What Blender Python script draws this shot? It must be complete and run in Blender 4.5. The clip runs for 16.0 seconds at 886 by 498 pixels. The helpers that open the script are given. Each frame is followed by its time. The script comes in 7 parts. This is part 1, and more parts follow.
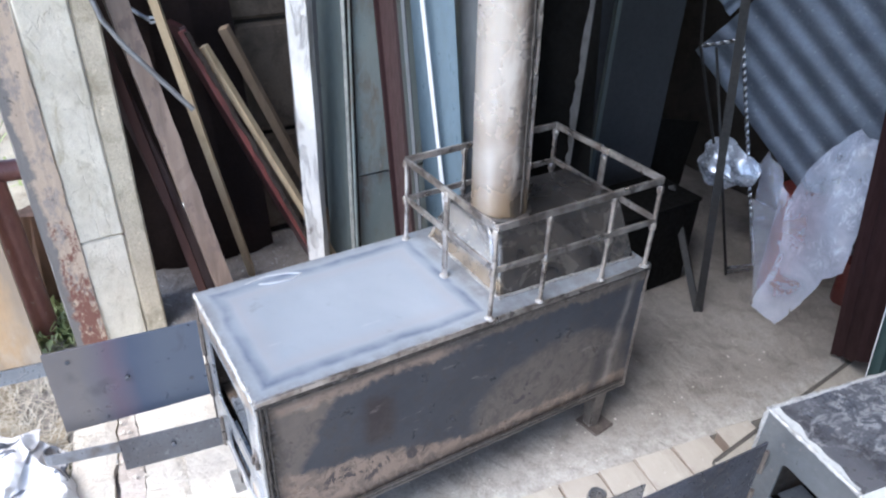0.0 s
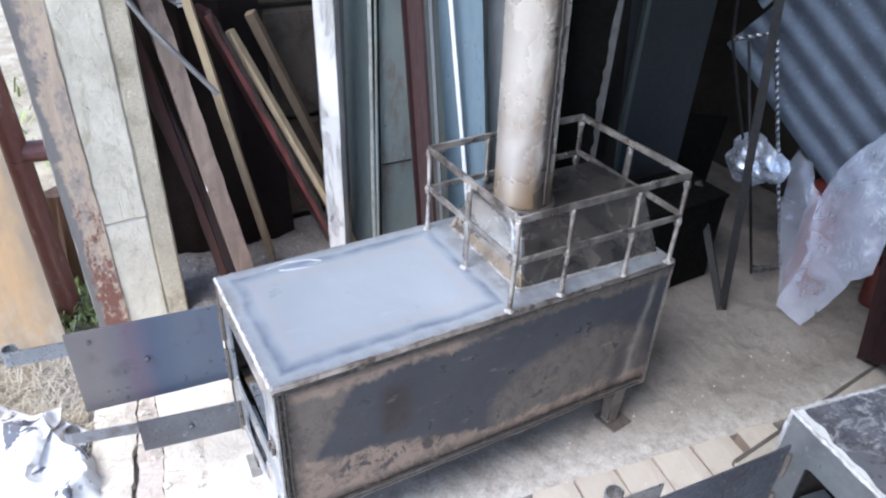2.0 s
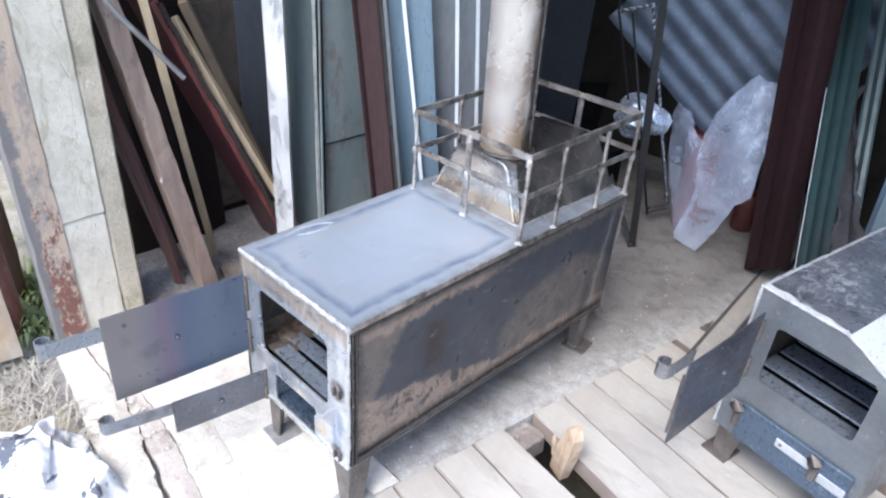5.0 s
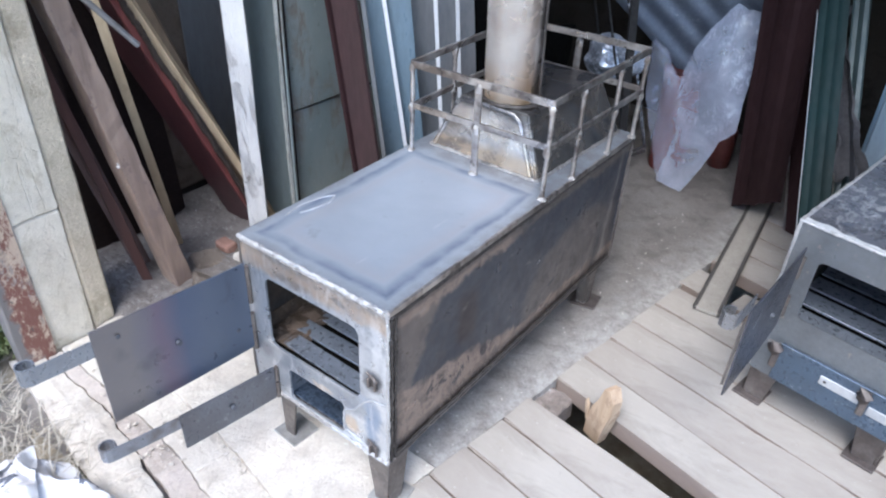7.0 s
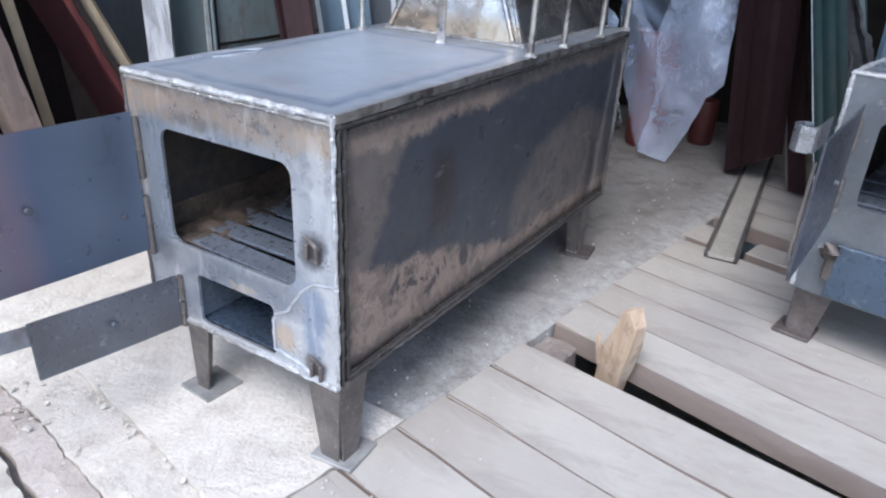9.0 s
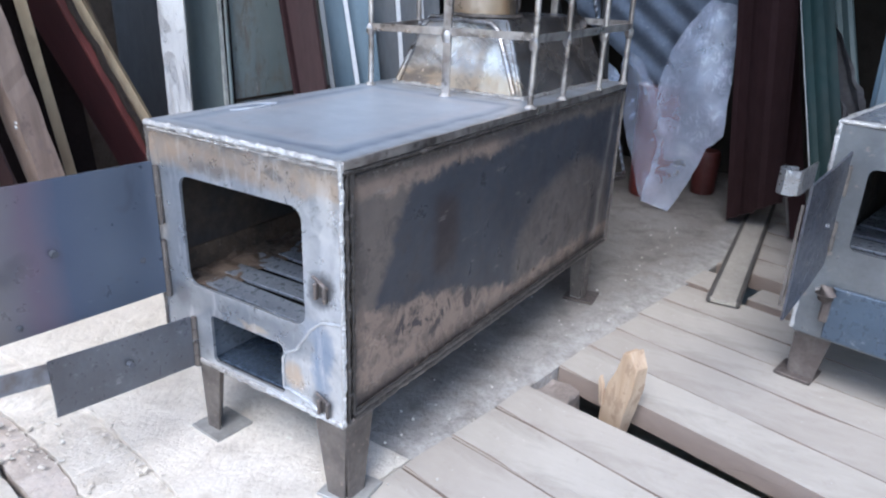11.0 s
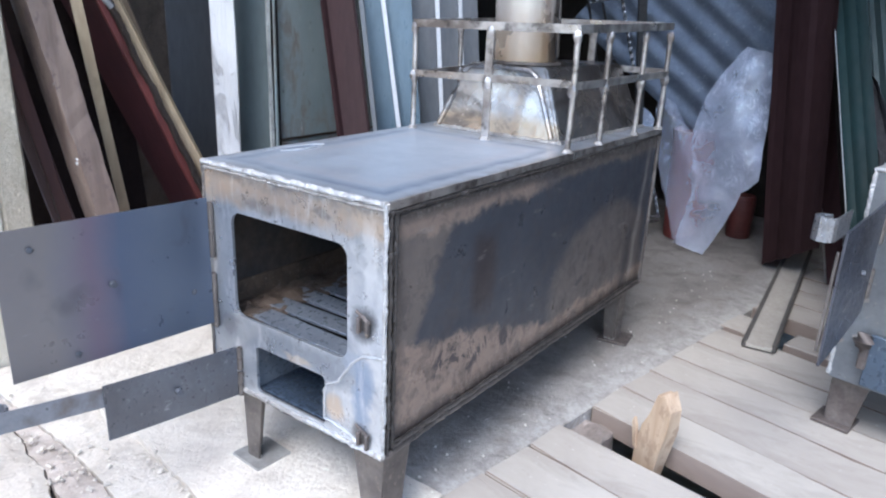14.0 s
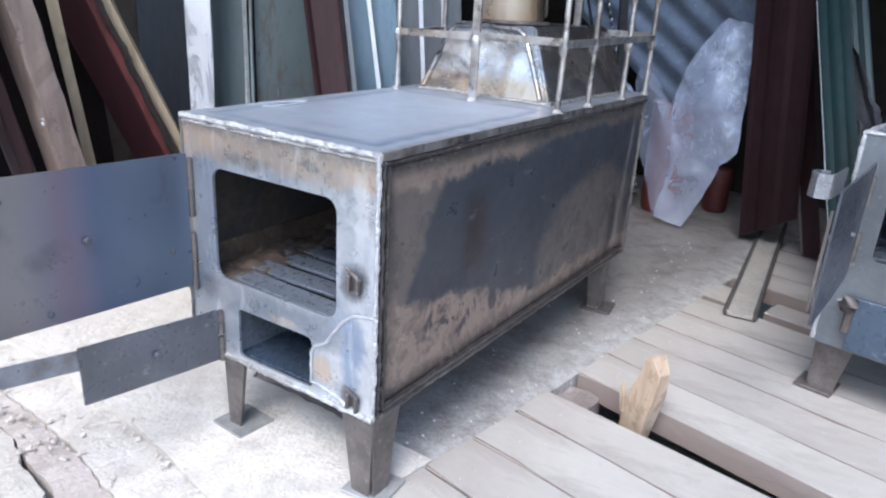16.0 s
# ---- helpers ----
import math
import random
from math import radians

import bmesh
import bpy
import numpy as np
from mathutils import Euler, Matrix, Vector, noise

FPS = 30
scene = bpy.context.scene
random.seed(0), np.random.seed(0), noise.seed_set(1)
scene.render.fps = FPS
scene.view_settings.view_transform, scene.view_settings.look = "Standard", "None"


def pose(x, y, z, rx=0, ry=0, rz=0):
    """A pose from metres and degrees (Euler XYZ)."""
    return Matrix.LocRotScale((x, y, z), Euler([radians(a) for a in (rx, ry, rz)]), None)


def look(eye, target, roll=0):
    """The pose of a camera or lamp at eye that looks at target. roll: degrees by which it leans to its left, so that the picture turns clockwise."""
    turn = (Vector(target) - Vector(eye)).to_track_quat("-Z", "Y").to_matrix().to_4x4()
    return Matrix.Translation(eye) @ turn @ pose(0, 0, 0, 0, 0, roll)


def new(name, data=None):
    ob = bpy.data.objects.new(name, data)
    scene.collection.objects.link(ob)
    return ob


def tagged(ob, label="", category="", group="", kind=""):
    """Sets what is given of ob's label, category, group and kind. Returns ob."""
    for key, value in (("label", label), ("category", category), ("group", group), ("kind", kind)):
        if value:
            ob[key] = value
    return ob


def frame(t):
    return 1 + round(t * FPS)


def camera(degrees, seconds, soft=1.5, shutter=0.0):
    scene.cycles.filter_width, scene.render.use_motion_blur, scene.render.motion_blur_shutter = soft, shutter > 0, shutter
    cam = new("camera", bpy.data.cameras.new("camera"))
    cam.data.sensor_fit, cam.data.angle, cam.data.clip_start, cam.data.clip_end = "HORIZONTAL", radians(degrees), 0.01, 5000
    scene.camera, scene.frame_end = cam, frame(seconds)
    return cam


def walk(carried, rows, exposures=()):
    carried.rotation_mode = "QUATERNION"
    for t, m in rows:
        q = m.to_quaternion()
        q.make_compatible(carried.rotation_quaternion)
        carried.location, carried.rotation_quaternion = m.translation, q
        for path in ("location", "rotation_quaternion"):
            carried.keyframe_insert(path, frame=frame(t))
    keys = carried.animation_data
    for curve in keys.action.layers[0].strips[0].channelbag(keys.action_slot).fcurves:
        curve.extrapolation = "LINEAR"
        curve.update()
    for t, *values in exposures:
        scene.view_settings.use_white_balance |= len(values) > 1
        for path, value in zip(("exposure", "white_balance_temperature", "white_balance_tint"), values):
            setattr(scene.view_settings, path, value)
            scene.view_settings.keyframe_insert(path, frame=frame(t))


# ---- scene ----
cam = camera(64.5, 16.0, 2.2)
PATH = [
    (0, (1.376, -0.227, 1.497), (-0.049, 0.694, 0.438), 2.2),
    (0.5, (1.377, -0.235, 1.495), (-0.062, 0.673, 0.443), 2.8),
    (1, (1.363, -0.245, 1.499), (-0.091, 0.639, 0.448), 5.1),
    (1.5, (1.359, -0.23, 1.493), (-0.095, 0.643, 0.433), 2.6),
    (2, (1.367, -0.222, 1.489), (-0.076, 0.642, 0.406), 2.6),
    (2.5, (1.366, -0.236, 1.494), (-0.083, 0.624, 0.416), 2.9),
    (3, (1.356, -0.275, 1.487), (-0.126, 0.551, 0.428), 1.5),
    (3.5, (1.317, -0.434, 1.428), (-0.154, 0.469, 0.418), -1.6),
    (4, (1.304, -0.61, 1.432), (-0.035, 0.504, 0.449), 0.7),
    (4.5, (1.285, -0.683, 1.428), (0.07, 0.55, 0.426), 3.5),
    (4.7, (1.28, -0.689, 1.429), (0.101, 0.564, 0.41), 4.2),
    (6.8, (1.068, -0.755, 1.377), (0.04, 0.554, 0.268), 2.7),
    (7, (1.028, -0.728, 1.34), (0.068, 0.626, 0.225), 2.8),
    (7.5, (0.977, -0.651, 1.181), (0.091, 0.749, 0.062), 5.2),
    (8, (0.938, -0.619, 0.968), (0.044, 0.803, -0.119), 5.5),
    (8.5, (0.922, -0.603, 0.823), (-0.012, 0.865, -0.162), 4.1),
    (9, (0.946, -0.627, 0.785), (0.01, 0.91, -0.088), 2.9),
    (9.5, (0.974, -0.656, 0.794), (-0.008, 0.894, -0.001), 3.1),
    (9.7, (0.982, -0.657, 0.804), (-0.017, 0.891, 0.027), 2.5),
    (11.8, (0.981, -0.676, 0.779), (-0.024, 0.894, 0.054), 2.2),
    (12, (0.979, -0.695, 0.789), (-0.04, 0.866, 0.063), 2.4),
    (12.5, (0.989, -0.717, 0.797), (-0.084, 0.833, 0.13), 1.7),
    (13, (0.982, -0.725, 0.807), (-0.172, 0.783, 0.179), 1.7),
    (13.5, (0.987, -0.717, 0.811), (-0.173, 0.79, 0.189), 1.6),
    (14, (0.99, -0.698, 0.8), (-0.106, 0.849, 0.163), 2.5),
    (14.5, (0.986, -0.699, 0.801), (-0.077, 0.87, 0.161), 1.7),
    (15, (0.989, -0.695, 0.783), (-0.038, 0.9, 0.151), 2.5),
    (15.5, (0.965, -0.686, 0.76), (-0.013, 0.934, 0.114), 4.1),
    (16, (0.953, -0.701, 0.752), (-0.06, 0.884, 0.072), 3.5),
]
walk(cam, [(t, look(eye, target, roll)) for t, eye, target, roll in PATH],
     [(0.0, 1.77, 6000, 10), (3.0, 1.78, 6000, 10), (4.5, 1.82, 5950, 10), (7.0, 1.50, 5850, 10), (8.5, 1.36, 5800, 10), (9.5, 1.29, 5780, 10), (12.5, 1.48, 5780, 10), (16.0, 1.49, 5780, 10)])

# ---- world, sun and exposure ----
world = bpy.data.worlds.new("world")
scene.world = world
world.use_nodes = True
wt = world.node_tree
sky = wt.nodes.new("ShaderNodeTexSky")
sky.sky_type, sky.sun_disc = "NISHITA", False
SUN_EL, SUN_AZ = radians(55), radians(165)
sky.sun_elevation, sky.sun_rotation = SUN_EL, SUN_AZ
sky.air_density, sky.dust_density = 1.0, 1.5
wt.links.new(sky.outputs[0], wt.nodes["Background"].inputs[0])
wt.nodes["Background"].inputs[1].default_value = 0.15
lamp = bpy.data.lights.new("sun", "SUN")
lamp.energy, lamp.angle, lamp.color = 1.2, radians(32), (1.0, 0.97, 0.93)
sun = new("sun", lamp)
SUN_WAY = Vector((math.sin(SUN_AZ) * math.cos(SUN_EL), math.cos(SUN_AZ) * math.cos(SUN_EL), math.sin(SUN_EL)))
sun.matrix_basis = look(SUN_WAY * 20, (0, 0, 0))


# ---- material tools ----
class Mat:
    """A node material: a Principled shader and short ways to add nodes to it."""

    def __init__(self, name, rough=0.6, metal=0.0, color=(0.5, 0.5, 0.5)):
        self.m = bpy.data.materials.new(name)
        self.m.use_nodes = True
        self.t = self.m.node_tree
        self.b = self.t.nodes["Principled BSDF"]
        self.set("Roughness", rough), self.set("Metallic", metal), self.set("Base Color", color)
        self.co = self.t.nodes.new("ShaderNodeTexCoord").outputs["Object"]

    def put(self, socket, v):
        if isinstance(v, bpy.types.NodeSocket):
            self.t.links.new(v, socket)
        elif isinstance(v, (tuple, list)):
            socket.default_value = (*v, 1.0) if len(v) == 3 and socket.type == "RGBA" else v
        else:
            socket.default_value = v

    def set(self, key, v):
        self.put(self.b.inputs[key], v)

    def math(self, op, a, b=0.0, c=0.0, clamp=False):
        n = self.t.nodes.new("ShaderNodeMath")
        n.operation, n.use_clamp = op, clamp
        self.put(n.inputs[0], a), self.put(n.inputs[1], b), self.put(n.inputs[2], c)
        return n.outputs[0]

    def xyz(self, co=None):
        n = self.t.nodes.new("ShaderNodeSeparateXYZ")
        self.put(n.inputs[0], co or self.co)
        return n.outputs

    def mapping(self, scale=(1, 1, 1), rot=(0, 0, 0), loc=(0, 0, 0), co=None):
        n = self.t.nodes.new("ShaderNodeMapping")
        self.put(n.inputs[0], co or self.co)
        n.inputs["Scale"].default_value, n.inputs["Location"].default_value = scale, loc
        n.inputs["Rotation"].default_value = [radians(a) for a in rot]
        return n.outputs[0]

    def noise(self, scale, detail=4.0, rough=0.55, co=None, distort=0.0):
        n = self.t.nodes.new("ShaderNodeTexNoise")
        self.put(n.inputs["Vector"], co or self.co)
        n.inputs["Scale"].default_value, n.inputs["Detail"].default_value = scale, detail
        n.inputs["Roughness"].default_value, n.inputs["Distortion"].default_value = rough, distort
        return n.outputs[0]

    def voronoi(self, scale, co=None, feature="F1"):
        n = self.t.nodes.new("ShaderNodeTexVoronoi")
        n.feature = feature
        self.put(n.inputs["Vector"], co or self.co)
        n.inputs["Scale"].default_value = scale
        return n.outputs[0]

    def ramp(self, fac, lo, hi, a=0.0, b=1.0):
        n = self.t.nodes.new("ShaderNodeMapRange")
        self.put(n.inputs[0], fac)
        for i, v in zip((1, 2, 3, 4), (lo, hi, a, b)):
            n.inputs[i].default_value = v
        return n.outputs[0]

    def mix(self, fac, a, b, blend="MIX"):
        n = self.t.nodes.new("ShaderNodeMix")
        n.data_type, n.blend_type = "RGBA", blend
        self.put(n.inputs[0], fac), self.put(n.inputs[6], a), self.put(n.inputs[7], b)
        return n.outputs[2]

    def random(self):
        return self.t.nodes.new("ShaderNodeObjectInfo").outputs["Random"]

    def bump(self, height, strength=0.4, depth=0.002, old=None):
        n = self.t.nodes.new("ShaderNodeBump")
        n.inputs["Strength"].default_value, n.inputs["Distance"].default_value = strength, depth
        self.put(n.inputs["Height"], height)
        if old:
            self.put(n.inputs["Normal"], old)
        self.set("Normal", n.outputs[0])
        return n.outputs[0]


def worn(name, base, stain, rough=0.7, metal=0.0, big=4.0, fine=60.0, amount=0.6, stretch=(1, 1, 1), speck=None, relief=0.002, vary=0.12):
    """A surface with broad stains, fine grain, flecks and small differences from piece to piece."""
    a = Mat(name, rough, metal)
    co = a.mapping(stretch)
    broad = a.ramp(a.noise(big, 5, 0.6, co), 0.42, 0.66)
    grain = a.noise(fine, 6, 0.65, co)
    c = a.mix(a.math("MULTIPLY", broad, amount), base, stain)
    c = a.mix(a.ramp(grain, 0.3, 0.75, 0.0, 0.45), c, tuple(v * 0.55 for v in base))
    if speck:
        flecks = a.ramp(a.noise(big * 7, 6, 0.75, co), 0.60, 0.66)
        c = a.mix(flecks, c, speck)
    shade = a.ramp(a.random(), 0, 1, 1 - vary, 1 + vary)
    mixer = a.t.nodes.new("ShaderNodeVectorMath")
    mixer.operation = "SCALE"
    a.put(mixer.inputs[0], c), a.put(mixer.inputs["Scale"], shade)
    a.set("Base Color", mixer.outputs[0])
    a.set("Roughness", a.ramp(grain, 0.3, 0.7, max(0.05, rough - 0.15), min(1.0, rough + 0.12)))
    a.bump(a.math("ADD", grain, broad), 0.5, relief)
    return a.m


def bar_steel():
    """Drawn bar: bright along its run, with brown heat tints and dull patches."""
    a = Mat("bar_steel", 0.32, 0.8)
    c = a.mix(a.ramp(a.noise(14, 4, 0.6), 0.40, 0.62), (0.55, 0.515, 0.485), (0.22, 0.192, 0.175))
    c = a.mix(a.ramp(a.noise(26, 5, 0.65, a.mapping(loc=(4, 1, 2))), 0.54, 0.64, 0, 0.8), c, (0.09, 0.078, 0.074))
    a.set("Base Color", c)
    a.set("Roughness", a.ramp(a.noise(18, 4), 0.3, 0.7, 0.24, 0.46))
    a.bump(a.noise(60, 3), 0.12, 0.001)
    return a.m


def plate_top():
    """Mill-scale sheet with a soft blue heat line running inside its welded rim. Its space runs 0.4 by 1.02 m."""
    a = Mat("stove_top_steel", 0.4, 0.5)
    x, y, _ = a.xyz()
    wob = a.math("MULTIPLY", a.math("SUBTRACT", a.noise(8, 4), 0.5), 0.03)
    dx = a.math("MINIMUM", x, a.math("SUBTRACT", 0.4, x))
    dy = a.math("MINIMUM", y, a.math("SUBTRACT", 0.56, y))
    d = a.math("ADD", a.math("MINIMUM", dx, dy), wob)
    rim = a.ramp(d, 0.0, 0.03, 1.0, 0.0)
    line = a.math("MULTIPLY", a.ramp(d, 0.020, 0.031), a.ramp(d, 0.033, 0.056, 1.0, 0.0))
    pink = a.math("MULTIPLY", a.ramp(d, 0.045, 0.065), a.ramp(d, 0.065, 0.10, 1.0, 0.0))
    c = a.mix(a.ramp(a.noise(3.2, 5, 0.55, distort=0.4), 0.30, 0.70), (0.372, 0.415, 0.470), (0.455, 0.497, 0.548))
    c = a.mix(a.math("MULTIPLY", pink, 0.35), c, (0.45, 0.42, 0.42))
    c = a.mix(a.math("MULTIPLY", line, a.ramp(a.noise(11, 4), 0.35, 0.6, 0.35, 0.85)), c, (0.12, 0.155, 0.23))
    c = a.mix(a.math("MULTIPLY", rim, a.ramp(a.noise(23, 5, 0.7), 0.35, 0.6, 0.2, 0.8)), c, (0.25, 0.25, 0.255))
    c = a.mix(a.ramp(a.noise(13, 6, 0.75), 0.61, 0.74, 0, 0.4), c, (0.2, 0.2, 0.205))
    c = a.mix(a.ramp(a.noise(34, 4, 0.6, a.mapping((1, 0.2, 1), rot=(0, 0, 20))), 0.66, 0.74, 0, 0.3), c, (0.62, 0.63, 0.64))
    a.set("Base Color", c)
    a.set("Roughness", a.ramp(a.noise(16, 6, 0.7), 0.3, 0.7, 0.28, 0.5))
    a.bump(a.math("ADD", a.noise(6, 3), a.math("MULTIPLY", a.noise(80, 4), 0.08)), 0.35, 0.005)
    return a.m


def plate_side():
    """Side sheet: blue-black scale in the middle, muted tan heat stains along the welded edges, a brown-grey dome at the far end, dark flame marks."""
    a = Mat("stove_side_steel", 0.45, 0.20)
    a.set("Specular IOR Level", 0.28)
    _, y0, z0 = a.xyz()
    n1 = a.math("SUBTRACT", a.noise(7, 5, 0.6, distort=0.9), 0.5)
    n2 = a.math("SUBTRACT", a.noise(7, 5, 0.6, a.mapping(loc=(3, 1, 6)), 0.9), 0.5)
    n3 = a.math("SUBTRACT", a.noise(38, 8, 0.72, distort=0.8), 0.5)
    y = a.math("ADD", y0, a.math("ADD", a.math("MULTIPLY", n2, 0.10), a.math("MULTIPLY", n3, 0.045)))
    z = a.math("ADD", z0, a.math("ADD", a.math("MULTIPLY", n1, 0.07), a.math("MULTIPLY", n3, 0.05)))

    def blob(cy, cz, ry, rz, soft=0.3):
        e = a.math("ADD", a.math("POWER", a.math("ABSOLUTE", a.math("DIVIDE", a.math("SUBTRACT", y, cy), ry)), 2.0), a.math("POWER", a.math("ABSOLUTE", a.math("DIVIDE", a.math("SUBTRACT", z, cz), rz)), 2.0))
        return a.ramp(e, 1.0 - soft, 1.0 + soft, 1.0, 0.0)

    def band(v, lo, hi, soft):
        return a.math("MULTIPLY", a.ramp(v, lo - soft, lo + soft), a.ramp(v, hi + soft, hi - soft))

    c = a.mix(a.noise(6, 5, 0.6), (0.042, 0.045, 0.055), (0.074, 0.079, 0.092))
    warm = a.mix(a.noise(20, 7, 0.72), (0.365, 0.272, 0.212), (0.185, 0.146, 0.122))
    grey = a.mix(a.noise(20, 7, 0.72), (0.215, 0.176, 0.148), (0.105, 0.092, 0.085))
    dome = a.math("MULTIPLY", blob(0.78, 0.245, 0.27, 0.165, 0.16), a.ramp(y, 1.02, 0.98))
    c = a.mix(a.math("MULTIPLY", dome, 0.88), c, a.mix(a.noise(11, 6, 0.65), (0.180, 0.152, 0.132), (0.105, 0.094, 0.088)))
    front = a.ramp(a.math("SUBTRACT", y, a.math("MULTIPLY", a.math("SUBTRACT", z, 0.40), 0.45)), 0.118, 0.098)
    c = a.mix(a.math("MULTIPLY", front, 0.88), c, grey)
    top = a.math("MULTIPLY", a.ramp(z, 0.487, 0.499), a.ramp(y, 0.50, 0.40))
    c = a.mix(a.math("MULTIPLY", top, 0.9), c, a.mix(a.ramp(z0, 0.512, 0.524), warm, grey))
    rear_top = a.math("MULTIPLY", a.ramp(z, 0.497, 0.508), a.ramp(y, 0.46, 0.54))
    c = a.mix(a.math("MULTIPLY", rear_top, 0.8), c, a.mix(a.noise(13, 6, 0.7, a.mapping((1, 0.3, 1))), (0.30, 0.235, 0.18), (0.11, 0.098, 0.092)))
    low = a.math("MAXIMUM", a.ramp(a.math("ADD", z, a.math("MULTIPLY", y, 0.25)), 0.343, 0.329), a.ramp(z, 0.218, 0.204))
    c = a.mix(a.math("MULTIPLY", low, 0.95), c, warm)
    flame = a.ramp(a.noise(15, 7, 0.66, a.mapping((1, 1.15, 0.75), rot=(28, 0, 0), loc=(0.4, 3.1, 0.7)), 1.6), 0.515, 0.535)
    spots = a.math("MAXIMUM", blob(0.205, 0.248, 0.085, 0.040), a.math("MAXIMUM", blob(0.655, 0.268, 0.060, 0.035), blob(0.37, 0.236, 0.045, 0.018)))
    mark = a.math("MAXIMUM", a.math("MULTIPLY", flame, spots), a.math("MULTIPLY", a.math("MULTIPLY", flame, a.math("MAXIMUM", low, dome)), 0.35))
    c = a.mix(a.math("MULTIPLY", mark, 0.9), c, (0.048, 0.044, 0.050))
    patch = a.math("MULTIPLY", band(a.math("ADD", y0, a.math("MULTIPLY", n3, 0.02)), 0.225, 0.292, 0.012), band(z, 0.315, 0.452, 0.016))
    c = a.mix(a.math("MULTIPLY", patch, 0.8), c, (0.040, 0.031, 0.032))
    # Rear bands; the pale one is a crease's sheen put into the colour.
    lean = a.math("SUBTRACT", a.math("ADD", y0, a.math("MULTIPLY", n2, 0.03)), a.math("MULTIPLY", a.math("SUBTRACT", z0, 0.28), 0.12))
    c = a.mix(a.math("MULTIPLY", band(lean, 0.885, 0.925, 0.012), a.ramp(z0, 0.36, 0.30, 0.0, 0.8)), c, (0.055, 0.053, 0.058))
    c = a.mix(a.math("MULTIPLY", band(lean, 0.935, 0.953, 0.008), 0.55), c, (0.33, 0.30, 0.275))
    c = a.mix(a.math("MULTIPLY", band(y0, 0.975, 0.990, 0.005), 0.45), c, (0.06, 0.056, 0.055))
    edge = a.math("MINIMUM", a.math("MINIMUM", a.math("SUBTRACT", 0.556, z0), a.math("SUBTRACT", z0, 0.152)), y0)
    scale = a.math("MULTIPLY", a.ramp(edge, 0.016, 0.048, 1, 0), a.ramp(a.noise(46, 8, 0.78), 0.36, 0.46))
    dapple = a.ramp(a.noise(24, 8, 0.80, distort=0.5), 0.50, 0.60, 0, 0.55)
    c = a.mix(dapple, c, (0.062, 0.055, 0.055))
    scuff = a.ramp(a.noise(60, 6, 0.72, a.mapping((1, 0.22, 1), rot=(34, 0, 0))), 0.62, 0.68, 0, 0.34)
    c = a.mix(scuff, c, (0.36, 0.33, 0.30))
    c = a.mix(a.math("MULTIPLY", scale, 0.9), c, (0.058, 0.048, 0.044))
    squiggle = a.ramp(a.math("ABSOLUTE", a.math("SUBTRACT", a.noise(48, 3, 0.55, distort=1.5), 0.5)), 0.0, 0.022, 0.85, 0.0)
    c = a.mix(a.math("MULTIPLY", squiggle, a.ramp(a.math("MINIMUM", a.math("SUBTRACT", 0.556, z0), y0), 0.020, 0.038, 1, 0)), c, (0.50, 0.47, 0.43))
    a.set("Base Color", c)
    a.set("Roughness", a.ramp(a.noise(14, 7, 0.75), 0.35, 0.65, 0.26, 0.56))
    a.bump(a.math("ADD", a.noise(5, 3), a.math("ADD", a.math("MULTIPLY", a.noise(70, 6, 0.75), 0.25), a.math("MULTIPLY", scale, 0.8))), 0.5, 0.006)
    return a.m


